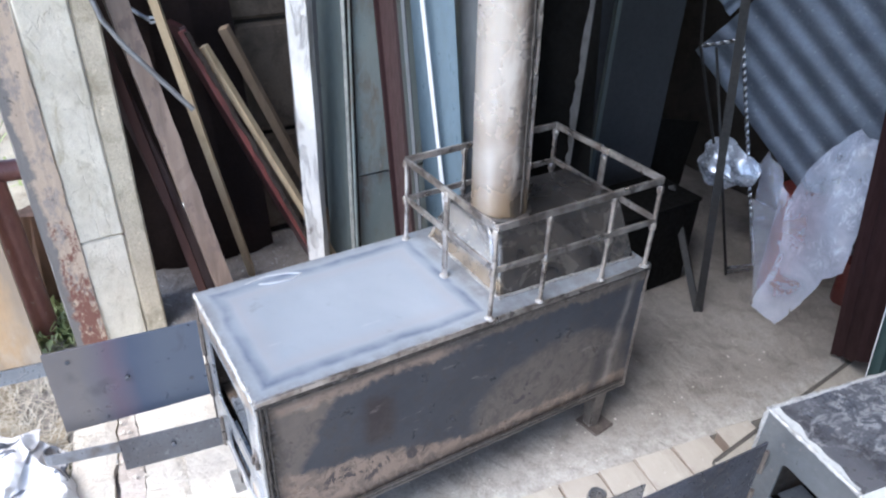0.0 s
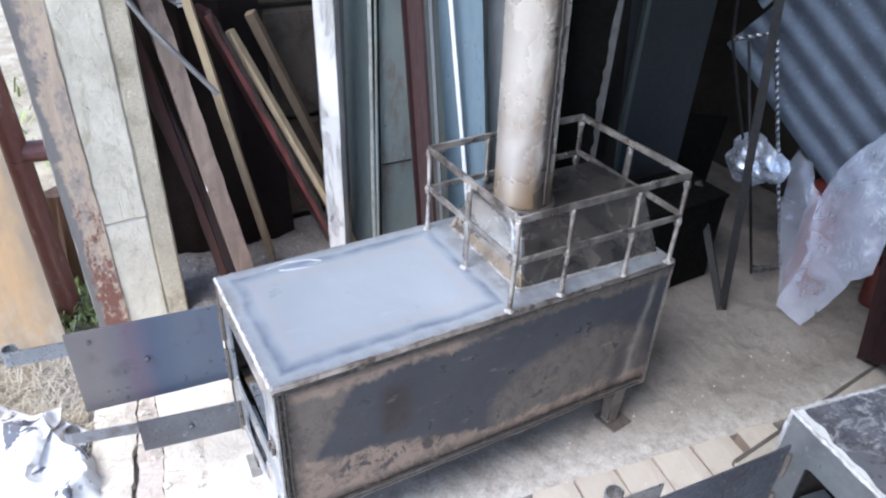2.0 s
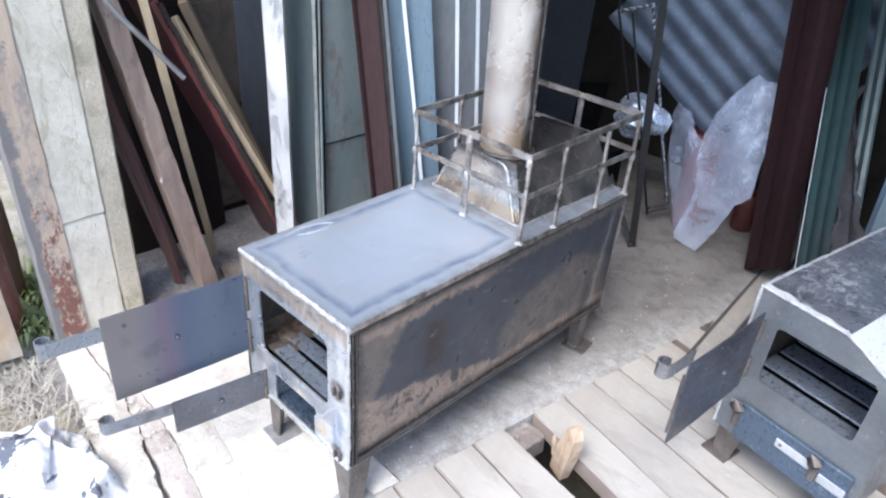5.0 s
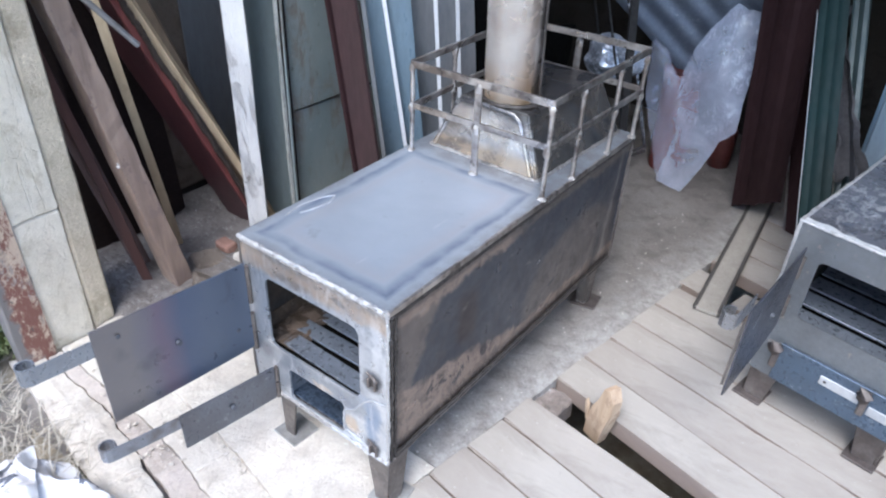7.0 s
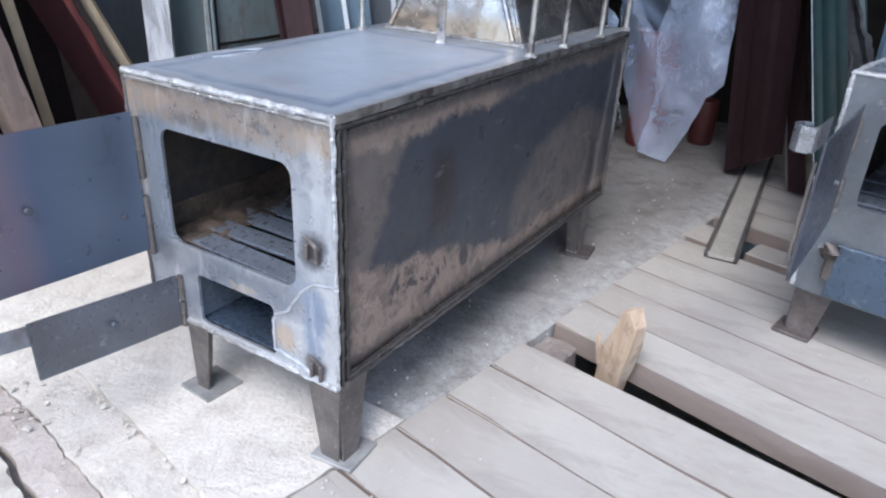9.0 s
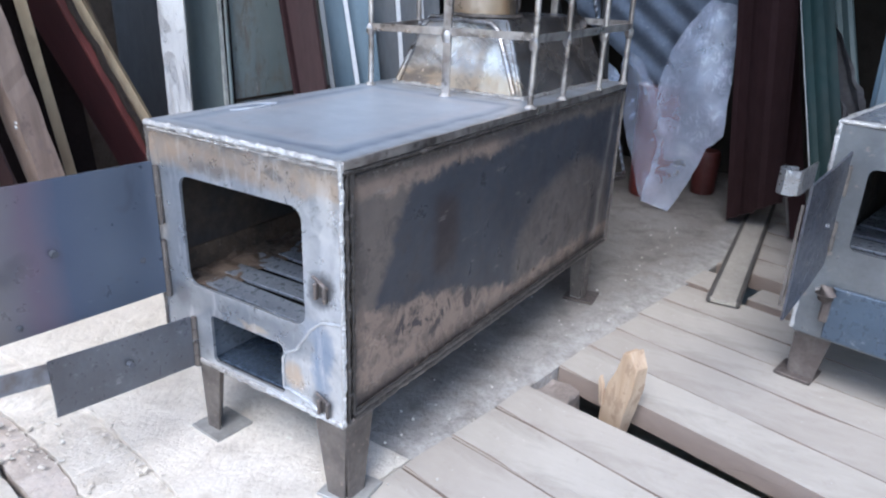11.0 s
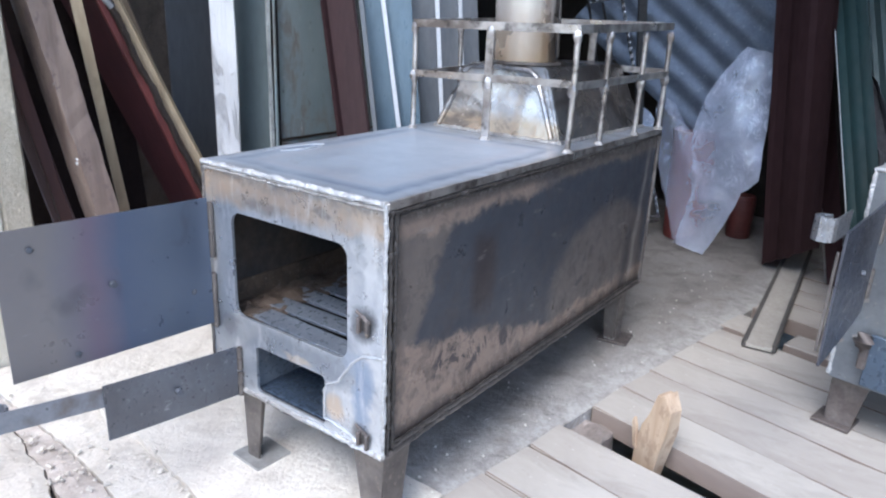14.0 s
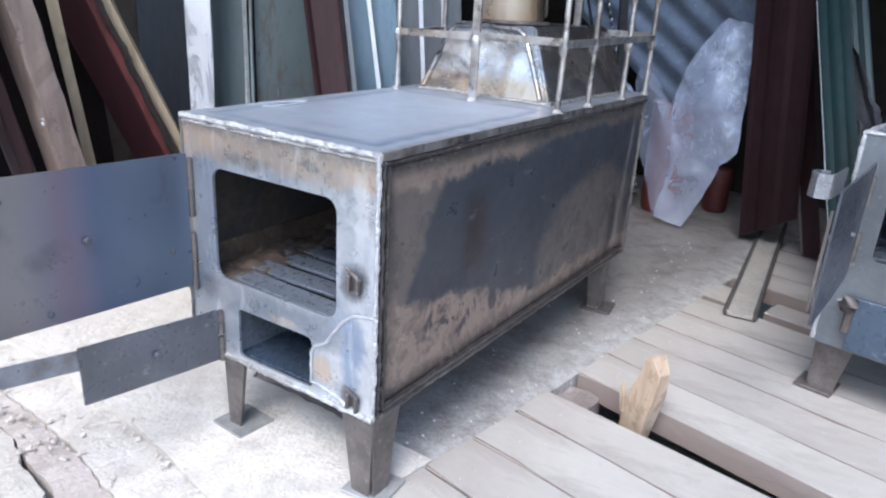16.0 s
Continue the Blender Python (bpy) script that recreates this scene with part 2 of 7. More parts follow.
def plate_front():
    """Front plate: bare ground steel with soft blue-grey scale, a tan burn over the opening, a beige and a blue heat patch and dark smears by the catches."""
    a = Mat("stove_front_steel", 0.3, 0.72)
    x0, _, z0 = a.xyz()
    warp = a.math("SUBTRACT", a.noise(16, 6, 0.66, distort=0.6), 0.5)
    warp2 = a.math("SUBTRACT", a.noise(16, 6, 0.66, a.mapping(loc=(5, 2, 9)), 0.6), 0.5)
    x = a.math("ADD", x0, a.math("MULTIPLY", warp, 0.05))
    z = a.math("ADD", z0, a.math("MULTIPLY", warp2, 0.05))

    def blob(cx, cz, rx, rz, soft=0.6):
        e = a.math("ADD", a.math("POWER", a.math("ABSOLUTE", a.math("DIVIDE", a.math("SUBTRACT", x, cx), rx)), 2.0), a.math("POWER", a.math("ABSOLUTE", a.math("DIVIDE", a.math("SUBTRACT", z, cz), rz)), 2.0))
        return a.ramp(e, 1.0 - soft, 1.0 + soft, 1.0, 0.0)

    big = a.noise(9, 7, 0.62, distort=0.7)
    c = a.mix(a.ramp(big, 0.36, 0.62), (0.36, 0.385, 0.425), (0.66, 0.675, 0.69))
    c = a.mix(a.ramp(x, 0.085, 0.055, 0, 0.55), c, (0.27, 0.30, 0.345))
    rail = a.math("MULTIPLY", a.ramp(z, 0.232, 0.252), a.ramp(z, 0.305, 0.285))
    c = a.mix(a.math("MULTIPLY", a.math("MULTIPLY", rail, a.ramp(x, 0.35, 0.31)), 0.75), c, a.mix(big, (0.20, 0.225, 0.265), (0.34, 0.365, 0.41)))
    burn = a.math("MULTIPLY", a.ramp(z, 0.486, 0.500), a.ramp(z, 0.546, 0.534))
    c = a.mix(a.math("MULTIPLY", burn, a.ramp(a.noise(13, 6, 0.68), 0.32, 0.52, 0.35, 0.95)), c, (0.50, 0.405, 0.32))
    c = a.mix(a.math("MULTIPLY", a.ramp(z, 0.522, 0.536), a.ramp(a.noise(24, 6, 0.7), 0.40, 0.56, 0.1, 0.8)), c, (0.26, 0.25, 0.245))
    for cx, cz, rx, rz, k, colour in ((0.300, 0.205, 0.020, 0.024, 0.9, (0.60, 0.50, 0.40)), (0.215, 0.256, 0.030, 0.008, 0.8, (0.62, 0.54, 0.45)),
                                      (0.358, 0.245, 0.018, 0.060, 0.75, (0.22, 0.30, 0.44)), (0.345, 0.290, 0.030, 0.020, 0.5, (0.30, 0.36, 0.46)),
                                      (0.362, 0.365, 0.022, 0.030, 0.85, (0.10, 0.10, 0.105)), (0.355, 0.172, 0.020, 0.024, 0.85, (0.12, 0.115, 0.115)),
                                      (0.275, 0.517, 0.016, 0.010, 0.7, (0.16, 0.155, 0.155)), (0.150, 0.500, 0.050, 0.010, 0.5, (0.20, 0.20, 0.21)),
                                      (0.045, 0.275, 0.020, 0.020, 0.5, (0.16, 0.165, 0.18)), (0.372, 0.46, 0.012, 0.060, 0.5, (0.80, 0.81, 0.82))):
        c = a.mix(a.math("MULTIPLY", blob(cx, cz, rx, rz), k), c, colour)
    c = a.mix(a.ramp(a.noise(30, 7, 0.75, a.mapping(loc=(9, 3, 5)), 0.8), 0.56, 0.67, 0, 0.55), c, (0.14, 0.135, 0.135))
    c = a.mix(a.ramp(a.noise(40, 6, 0.7, a.mapping((1, 1, 0.22), rot=(0, 28, 0))), 0.55, 0.70, 0, 0.6), c, (0.80, 0.805, 0.81))
    c = a.mix(a.ramp(z0, 0.172, 0.160, 0, 0.5), c, (0.72, 0.725, 0.73))
    a.set("Base Color", c)
    a.set("Roughness", a.ramp(a.noise(24, 7, 0.75), 0.3, 0.7, 0.20, 0.46))
    a.bump(a.math("ADD", a.noise(12, 3), a.math("MULTIPLY", a.noise(70, 4, 0.6), 0.08)), 0.40, 0.006)
    return a.m


def plate_door():
    """Door sheet: blue-grey scale at the hinge side, a violet heat band, brownish grey towards the free edge, soft dark marks."""
    a = Mat("door_steel", 0.34, 0.55)
    _, y, z = a.xyz()
    t = a.math("ADD", y, a.math("ADD", a.math("MULTIPLY", a.noise(5, 3), 0.05), a.math("MULTIPLY", a.noise(24, 5, 0.7), 0.02)))
    c = a.mix(a.noise(5, 6, 0.65), (0.098, 0.125, 0.175), (0.150, 0.175, 0.225))
    c = a.mix(a.math("MULTIPLY", a.math("MULTIPLY", a.ramp(t, -0.175, -0.135), a.ramp(t, -0.125, -0.06, 1, 0)), 0.6), c, (0.075, 0.100, 0.165))
    band = a.math("MULTIPLY", a.ramp(t, -0.225, -0.175), a.ramp(t, -0.165, -0.125, 1, 0))
    c = a.mix(a.math("MULTIPLY", band, 0.75), c, (0.165, 0.125, 0.165))
    c = a.mix(a.ramp(t, -0.225, -0.170, 0.9, 0.0), c, a.mix(a.noise(7, 5, 0.6), (0.235, 0.218, 0.212), (0.165, 0.155, 0.158)))
    c = a.mix(a.ramp(a.noise(11, 3, 0.5, distort=0.3), 0.62, 0.74, 0, 0.5), c, (0.075, 0.08, 0.095))
    c = a.mix(a.ramp(a.noise(70, 4, 0.7, a.mapping((1, 0.25, 1), rot=(15, 0, 0))), 0.66, 0.74, 0, 0.3), c, (0.34, 0.35, 0.37))
    a.set("Base Color", c)
    a.set("Roughness", a.ramp(a.noise(20, 6, 0.7), 0.3, 0.7, 0.24, 0.44))
    a.bump(a.math("ADD", a.noise(8, 3), a.math("MULTIPLY", a.noise(90, 4), 0.06)), 0.25, 0.004)
    return a.m


def chimney_steel():
    """Rolled pipe: bright warm steel with soft brown heat stains, amber near the foot and a dark scaly strip along the weld."""
    a = Mat("chimney_steel", 0.25, 0.5)
    x, y, z = a.xyz()
    ang = a.math("ARCTAN2", y, x)
    wob = a.math("MULTIPLY", a.math("SUBTRACT", a.noise(18, 6, 0.7, a.mapping((1, 1, 0.3))), 0.5), 0.8)
    strip = a.ramp(a.math("ABSOLUTE", a.math("ADD", a.math("ADD", ang, -0.10), wob)), 0.16, 0.34, 1, 0)
    c = a.mix(a.noise(5, 3, 0.5, a.mapping((1, 1, 0.5))), (0.84, 0.79, 0.735), (0.94, 0.915, 0.885))
    stain = a.ramp(a.noise(7, 5, 0.6, a.mapping((1, 1, 0.7), loc=(2, 5, 1)), 0.5), 0.52, 0.72, 0, 0.55)
    c = a.mix(stain, c, (0.44, 0.34, 0.265))
    # Brown towards the weld, which also paints in that side's shade.
    near = a.ramp(a.math("ABSOLUTE", a.math("ADD", ang, 0.30)), 0.20, 0.75, 0.8, 0.0)
    c = a.mix(a.math("MULTIPLY", near, a.ramp(a.noise(12, 5, 0.65, a.mapping((1, 1, 0.35))), 0.42, 0.6)), c, (0.36, 0.265, 0.20))
    heat = a.ramp(a.math("ADD", z, a.math("MULTIPLY", a.noise(9, 5), 0.14)), 0.08, 0.20, 0.8, 0.0)
    c = a.mix(heat, c, (0.52, 0.37, 0.21))
    c = a.mix(a.math("MULTIPLY", strip, 0.88), c, a.mix(a.noise(40, 6, 0.75), (0.06, 0.05, 0.048), (0.24, 0.205, 0.185)))
    a.set("Base Color", c)
    a.set("Roughness", a.ramp(a.noise(8, 4), 0.3, 0.7, 0.20, 0.34))
    a.bump(a.math("ADD", a.math("MULTIPLY", a.noise(7, 2), 0.4), a.math("MULTIPLY", strip, a.noise(60, 5, 0.7))), 0.08, 0.002)
    return a.m


def hood_steel():
    """Hood sheet: dark brown-grey scale; its front painted silvery with dark smears for reflections on bare steel, and
    a tan burn along the foot.
    """
    a = Mat("hood_steel", 0.3, 0.7)
    big = a.noise(9, 6, 0.65, distort=0.8)
    c = a.mix(a.ramp(big, 0.35, 0.65), (0.075, 0.07, 0.072), (0.20, 0.175, 0.155))
    c = a.mix(a.ramp(a.noise(15, 6, 0.7, a.mapping(loc=(3, 2, 8))), 0.56, 0.66, 0, 0.9), c, (0.06, 0.057, 0.058))
    _, y, z = a.xyz()
    front = a.ramp(a.math("SUBTRACT", y, a.math("MULTIPLY", a.math("SUBTRACT", z, 0.56), 0.16)), 0.606, 0.600)
    silver = a.mix(a.ramp(a.noise(12, 5, 0.6, a.mapping(loc=(7, 2, 1)), 0.8), 0.40, 0.60), (0.42, 0.415, 0.42), (0.66, 0.64, 0.61))
    foot = a.math("ADD", z, a.math("MULTIPLY", a.math("SUBTRACT", a.noise(16, 5, 0.65), 0.5), 0.05))
    silver = a.mix(a.ramp(foot, 0.608, 0.588, 0, 0.85), silver, (0.50, 0.385, 0.265))
    silver = a.mix(a.math("MULTIPLY", a.ramp(a.noise(9, 6, 0.7, a.mapping((1, 1, 1.6), loc=(1, 5, 1)), 1.0), 0.52, 0.62), 0.75), silver, (0.13, 0.12, 0.118))
    c = a.mix(a.math("MULTIPLY", front, 0.9), c, silver)
    c = a.mix(a.math("MULTIPLY", a.ramp(z, 0.672, 0.69), 0.7), c, (0.07, 0.066, 0.066))
    a.set("Base Color", c)
    a.set("Roughness", a.ramp(big, 0.3, 0.7, 0.14, 0.36))
    a.bump(a.noise(14, 4), 0.5, 0.007)
    return a.m


def weld_metal(name="weld_metal", shine=(0.54, 0.535, 0.525), dark=(0.20, 0.185, 0.175), spark=(0.68, 0.68, 0.68)):
    """Weld metal: uneven ground beads broken by dark scale."""
    a = Mat(name, 0.4, 0.65)
    c = a.mix(a.ramp(a.noise(38, 7, 0.75), 0.52, 0.66, 0, 0.7), shine, dark)
    c = a.mix(a.ramp(a.noise(120, 5, 0.75), 0.58, 0.63), c, spark)
    a.set("Base Color", c)
    a.set("Roughness", a.ramp(a.noise(80, 5, 0.7), 0.3, 0.7, 0.36, 0.70))
    a.bump(a.noise(150, 6, 0.7), 0.8, 0.004)
    return a.m


def concrete(name, pale, grey, dirt, relief=0.006, speckle=0.35, dust=None):
    """Cement: broad pale and grey fields, mid-size dirt, fine grit; dust: the colour of a dusty band along the boards' edge."""
    a = Mat(name, 0.9)
    big = a.noise(2.2, 6, 0.6)
    mid = a.noise(11, 7, 0.68, distort=0.4)
    fine = a.noise(130, 5, 0.7)
    c = a.mix(a.ramp(big, 0.38, 0.62), pale, grey)
    c = a.mix(a.ramp(mid, 0.48, 0.68, 0, 0.75), c, dirt)
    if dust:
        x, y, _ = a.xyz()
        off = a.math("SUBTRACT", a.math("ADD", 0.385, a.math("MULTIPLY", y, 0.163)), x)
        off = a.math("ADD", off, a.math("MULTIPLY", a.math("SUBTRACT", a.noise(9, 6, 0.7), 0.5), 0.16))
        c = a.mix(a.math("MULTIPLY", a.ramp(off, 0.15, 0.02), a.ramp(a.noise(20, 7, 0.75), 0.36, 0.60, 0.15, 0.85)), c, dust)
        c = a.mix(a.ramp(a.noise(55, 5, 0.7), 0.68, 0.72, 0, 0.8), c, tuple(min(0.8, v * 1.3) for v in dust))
    c = a.mix(a.ramp(fine, 0.45, 0.7, 0, speckle), c, tuple(v * 0.5 for v in grey))
    c = a.mix(a.ramp(a.noise(42, 4, 0.6), 0.66, 0.72, 0, 0.6), c, tuple(min(0.85, v * 1.35) for v in pale))
    a.set("Base Color", c)
    a.bump(a.math("ADD", mid, a.math("MULTIPLY", fine, 0.35)), 0.7, relief)
    return a.m


def old_wood(name, base, dark, rough=0.8, along="x", streaks=26.0, relief=0.003, chips=None, chip_scale=9.0, contrast=1.0, vary=0.22):
    """Old timber: streaked grain, broad stains, chips of paint and differences from piece to piece."""
    a = Mat(name, rough)
    s = {"x": (0.06, 1, 1), "y": (1, 0.06, 1), "z": (1, 1, 0.06)}[along]
    grain = a.noise(streaks, 6, 0.62, a.mapping(s), 0.6)
    big = a.noise(3.5, 5, 0.6)
    c = a.mix(a.ramp(grain, 0.32, 0.68, 0, contrast), base, dark)
    c = a.mix(a.ramp(big, 0.45, 0.68, 0, 0.7), c, tuple(0.35 * v + 0.55 * w for v, w in zip(base, dark)))
    c = a.mix(a.ramp(a.noise(28, 6, 0.75), 0.58, 0.72, 0, 0.45), c, tuple(0.6 * w for w in dark))
    if chips:
        c = a.mix(a.ramp(a.noise(chip_scale, 7, 0.75, a.mapping((1, 1, 0.6))), 0.54, 0.58), c, chips)
    c = a.mix(a.ramp(a.random(), 0, 1, 0.0, vary), c, dark)
    a.set("Base Color", c)
    a.bump(a.math("ADD", grain, a.math("MULTIPLY", big, 0.5)), 0.55, relief)
    return a.m


def plywood():
    """Weathered plywood: brown veneer, grey dirt towards its open edge, pale scratches."""
    a = Mat("weathered_plywood", 0.72)
    grain = a.noise(10, 6, 0.65, a.mapping((1, 1, 0.07)), 0.6)
    c = a.mix(a.ramp(grain, 0.35, 0.65), (0.52, 0.345, 0.185), (0.40, 0.262, 0.145))
    c = a.mix(a.ramp(a.noise(5, 6, 0.7, a.mapping((1, 1, 0.4))), 0.48, 0.66, 0, 0.7), c, (0.27, 0.21, 0.155))
    y = a.math("ADD", a.xyz()[1], a.math("MULTIPLY", a.noise(14, 6, 0.7, a.mapping((1, 1, 0.3))), 0.16))
    c = a.mix(a.ramp(y, -0.36, -0.30, 0, 0.75), c, (0.23, 0.195, 0.16))
    c = a.mix(a.ramp(a.noise(30, 6, 0.8, a.mapping((1, 1, 0.3))), 0.63, 0.68, 0, 0.7), c, (0.52, 0.46, 0.38))
    z = a.math("ADD", a.xyz()[2], a.math("MULTIPLY", a.noise(7, 6, 0.7), 0.35))
    c = a.mix(a.math("MULTIPLY", a.ramp(z, 0.44, 0.20), a.ramp(a.noise(16, 7, 0.75, a.mapping((1, 1, 0.5))), 0.40, 0.62, 0.1, 0.65)), c, (0.50, 0.43, 0.35))
    c = a.mix(a.ramp(a.noise(11, 7, 0.8, a.mapping((1, 1, 0.35), rot=(25, 0, 0)), 0.7), 0.60, 0.66, 0, 0.5), c, (0.30, 0.215, 0.15))
    a.set("Base Color", c)
    a.bump(grain, 0.4, 0.002)
    return a.m


def floorboard_wood():
    """Trodden boards under grey-beige dust, browner where feet have cleared it."""
    a = Mat("dusty_floorboard", 0.9)
    grain = a.noise(30, 6, 0.65, a.mapping((0.05, 1, 1)), 0.5)
    big = a.noise(3.0, 6, 0.65, a.mapping((0.6, 1.4, 1)), 0.5)
    c = a.mix(a.ramp(big, 0.36, 0.64), (0.478, 0.440, 0.385), (0.348, 0.310, 0.265))
    c = a.mix(a.ramp(grain, 0.46, 0.74, 0, 0.22), c, (0.31, 0.27, 0.23))
    c = a.mix(a.ramp(a.noise(16, 6, 0.75), 0.57, 0.70, 0, 0.5), c, (0.30, 0.255, 0.215))
    c = a.mix(a.ramp(a.noise(22, 7, 0.8), 0.58, 0.70, 0, 0.4), c, (0.53, 0.50, 0.46))
    c = a.mix(a.ramp(a.noise(85, 3, 0.6, a.mapping((1, 1, 1), loc=(3, 5, 2))), 0.705, 0.73, 0, 0.8), c, (0.66, 0.63, 0.58))
    crack = a.ramp(a.math("ABSOLUTE", a.math("SUBTRACT", a.noise(7, 3, 0.5, a.mapping((0.12, 1, 1))), 0.5)), 0.0, 0.003, 0.30, 0.0)
    c = a.mix(a.math("MULTIPLY", crack, a.ramp(a.noise(4, 3), 0.50, 0.60)), c, (0.17, 0.14, 0.12))
    c = a.mix(a.ramp(a.noise(8, 7, 0.72, a.mapping((0.45, 1.3, 1), loc=(4, 2, 1)), 0.6), 0.52, 0.66, 0, 0.40), c, (0.255, 0.222, 0.19))
    c = a.mix(a.ramp(a.random(), 0, 1, 0.0, 0.42), c, (0.33, 0.285, 0.245))
    # Faces turned sideways or down go darker and browner than the tops.
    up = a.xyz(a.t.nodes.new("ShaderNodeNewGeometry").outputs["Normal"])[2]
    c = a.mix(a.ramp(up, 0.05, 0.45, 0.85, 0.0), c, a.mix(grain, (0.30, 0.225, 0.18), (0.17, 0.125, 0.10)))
    a.set("Base Color", c)
    a.bump(a.math("ADD", a.math("MULTIPLY", grain, 0.5), a.math("ADD", big, a.math("MULTIPLY", crack, -1.5))), 0.5, 0.003)
    return a.m


def peeling_paint():
    """Old plank: tan wood, grey paint in flakes and rust-brown patches lower down."""
    a = Mat("peeling_plank", 0.85)
    grain = a.noise(24, 6, 0.62, a.mapping((1, 1, 0.08)), 0.6)
    z = a.xyz()[2]
    c = a.mix(a.ramp(grain, 0.35, 0.65), (0.57, 0.445, 0.335), (0.42, 0.33, 0.255))
    c = a.mix(a.ramp(a.noise(19, 7, 0.78, a.mapping((1, 1, 0.5))), 0.50, 0.56), c, (0.31, 0.265, 0.235))
    rust = a.math("ADD", a.noise(26, 8, 0.85, a.mapping((1, 1, 0.5), loc=(5, 2, 0))), a.ramp(z, 0.2, 0.7, 0.08, -0.10))
    c = a.mix(a.ramp(rust, 0.53, 0.57), c, (0.195, 0.09, 0.068))
    y = a.math("ADD", a.xyz()[1], a.math("MULTIPLY", a.noise(9, 5, 0.7), 0.09))
    c = a.mix(a.ramp(y, -0.20, -0.21), c, (0.19, 0.175, 0.165))
    c = a.mix(a.ramp(a.noise(34, 5, 0.7), 0.62, 0.68, 0, 0.8), c, (0.10, 0.085, 0.075))
    a.set("Base Color", c)
    a.bump(a.math("ADD", grain, a.noise(12, 7, 0.75)), 0.6, 0.006)
    return a.m


def limewash():
    """Limewashed cement: yellowed white with grey stains, cracks and brown runs."""
    a = Mat("limewashed_pillar", 0.92)
    c = a.mix(a.ramp(a.noise(4, 6, 0.65), 0.38, 0.62), (0.72, 0.665, 0.555), (0.54, 0.495, 0.40))
    c = a.mix(a.ramp(a.noise(14, 7, 0.75, a.mapping((1, 1, 0.5)), 0.6), 0.52, 0.64, 0, 0.75), c, (0.40, 0.35, 0.25))
    c = a.mix(a.ramp(a.noise(30, 6, 0.7), 0.62, 0.70, 0, 0.6), c, (0.27, 0.245, 0.21))
    w = a.mapping((1, 1, 1), co=None)
    cell = a.voronoi(3.2, a.mix(0.12, w, a.t.nodes.new("ShaderNodeTexNoise").outputs[1]), "DISTANCE_TO_EDGE")
    crack = a.ramp(cell, 0.0, 0.006, 0.30, 0.0)
    c = a.mix(a.math("MULTIPLY", crack, a.ramp(a.noise(3, 3), 0.45, 0.55)), c, (0.16, 0.14, 0.12))
    pit = a.ramp(a.noise(17, 5, 0.7, a.mapping((1, 1.4, 0.8), loc=(3, 8, 1)), 0.8), 0.68, 0.73)
    c = a.mix(a.math("MULTIPLY", pit, 0.85), c, (0.17, 0.15, 0.125))
    a.set("Base Color", c)
    a.bump(a.math("ADD", a.noise(16, 7, 0.75), a.math("MULTIPLY", a.math("ADD", crack, pit), -0.7)), 0.8, 0.008)
    return a.m


def scaly_top():
    """Oily dark sheet: blue-violet sheen put into the base colour, blotches of pale scratched scale."""
    a = Mat("old_top_steel", 0.3, 0.55)
    c = a.mix(a.ramp(a.noise(5, 5, 0.6, distort=0.5), 0.36, 0.64), (0.125, 0.135, 0.165), (0.20, 0.20, 0.22))
    c = a.mix(a.ramp(a.noise(9, 5, 0.65, a.mapping(loc=(4, 1, 2))), 0.54, 0.66, 0, 0.7), c, (0.075, 0.07, 0.078))
    patch = a.ramp(a.noise(6, 4, 0.6, a.mapping(loc=(2, 7, 3)), 0.6), 0.46, 0.60)
    scale = a.ramp(a.noise(52, 6, 0.75, a.mapping((1, 0.6, 1), rot=(0, 0, 35)), 1.0), 0.50, 0.56)
    c = a.mix(a.math("MULTIPLY", a.math("MULTIPLY", patch, scale), 0.8), c, (0.56, 0.56, 0.58))
    a.set("Base Color", c)
    a.set("Roughness", a.ramp(a.noise(20, 6, 0.7), 0.3, 0.7, 0.18, 0.42))
    a.bump(a.math("ADD", a.noise(7, 3), a.math("MULTIPLY", scale, 0.12)), 0.4, 0.005)
    return a.m


def door_paint():
    """Old grey-green paint: broad faded fields, brown rubbed scratches, dark chips."""
    a = Mat("grey_green_painted_door", 0.5)
    c = a.mix(a.ramp(a.noise(5, 5, 0.6, a.mapping((1, 1, 0.5))), 0.35, 0.65), (0.180, 0.218, 0.215), (0.235, 0.265, 0.252))
    rub = a.math("MULTIPLY", a.ramp(a.noise(6, 5, 0.65, a.mapping((1, 1, 0.6), loc=(2, 4, 3))), 0.44, 0.60), a.ramp(a.noise(36, 7, 0.78, a.mapping((1, 1, 0.3), rot=(18, 0, 0)), 0.8), 0.44, 0.56))
    c = a.mix(a.math("MULTIPLY", rub, 0.75), c, (0.175, 0.135, 0.108))
    c = a.mix(a.ramp(a.noise(60, 6, 0.75, a.mapping((1, 1, 0.45))), 0.64, 0.68, 0, 0.85), c, (0.07, 0.062, 0.055))
    c = a.mix(a.ramp(a.noise(48, 5, 0.7, a.mapping((1, 1, 0.4), loc=(7, 1, 2))), 0.66, 0.70, 0, 0.6), c, (0.40, 0.40, 0.37))
    a.set("Base Color", c)
    a.set("Roughness", a.ramp(rub, 0, 1, 0.42, 0.75))
    a.bump(a.math("ADD", a.noise(8, 4), a.math("MULTIPLY", rub, -0.6)), 0.45, 0.004)
    return a.m


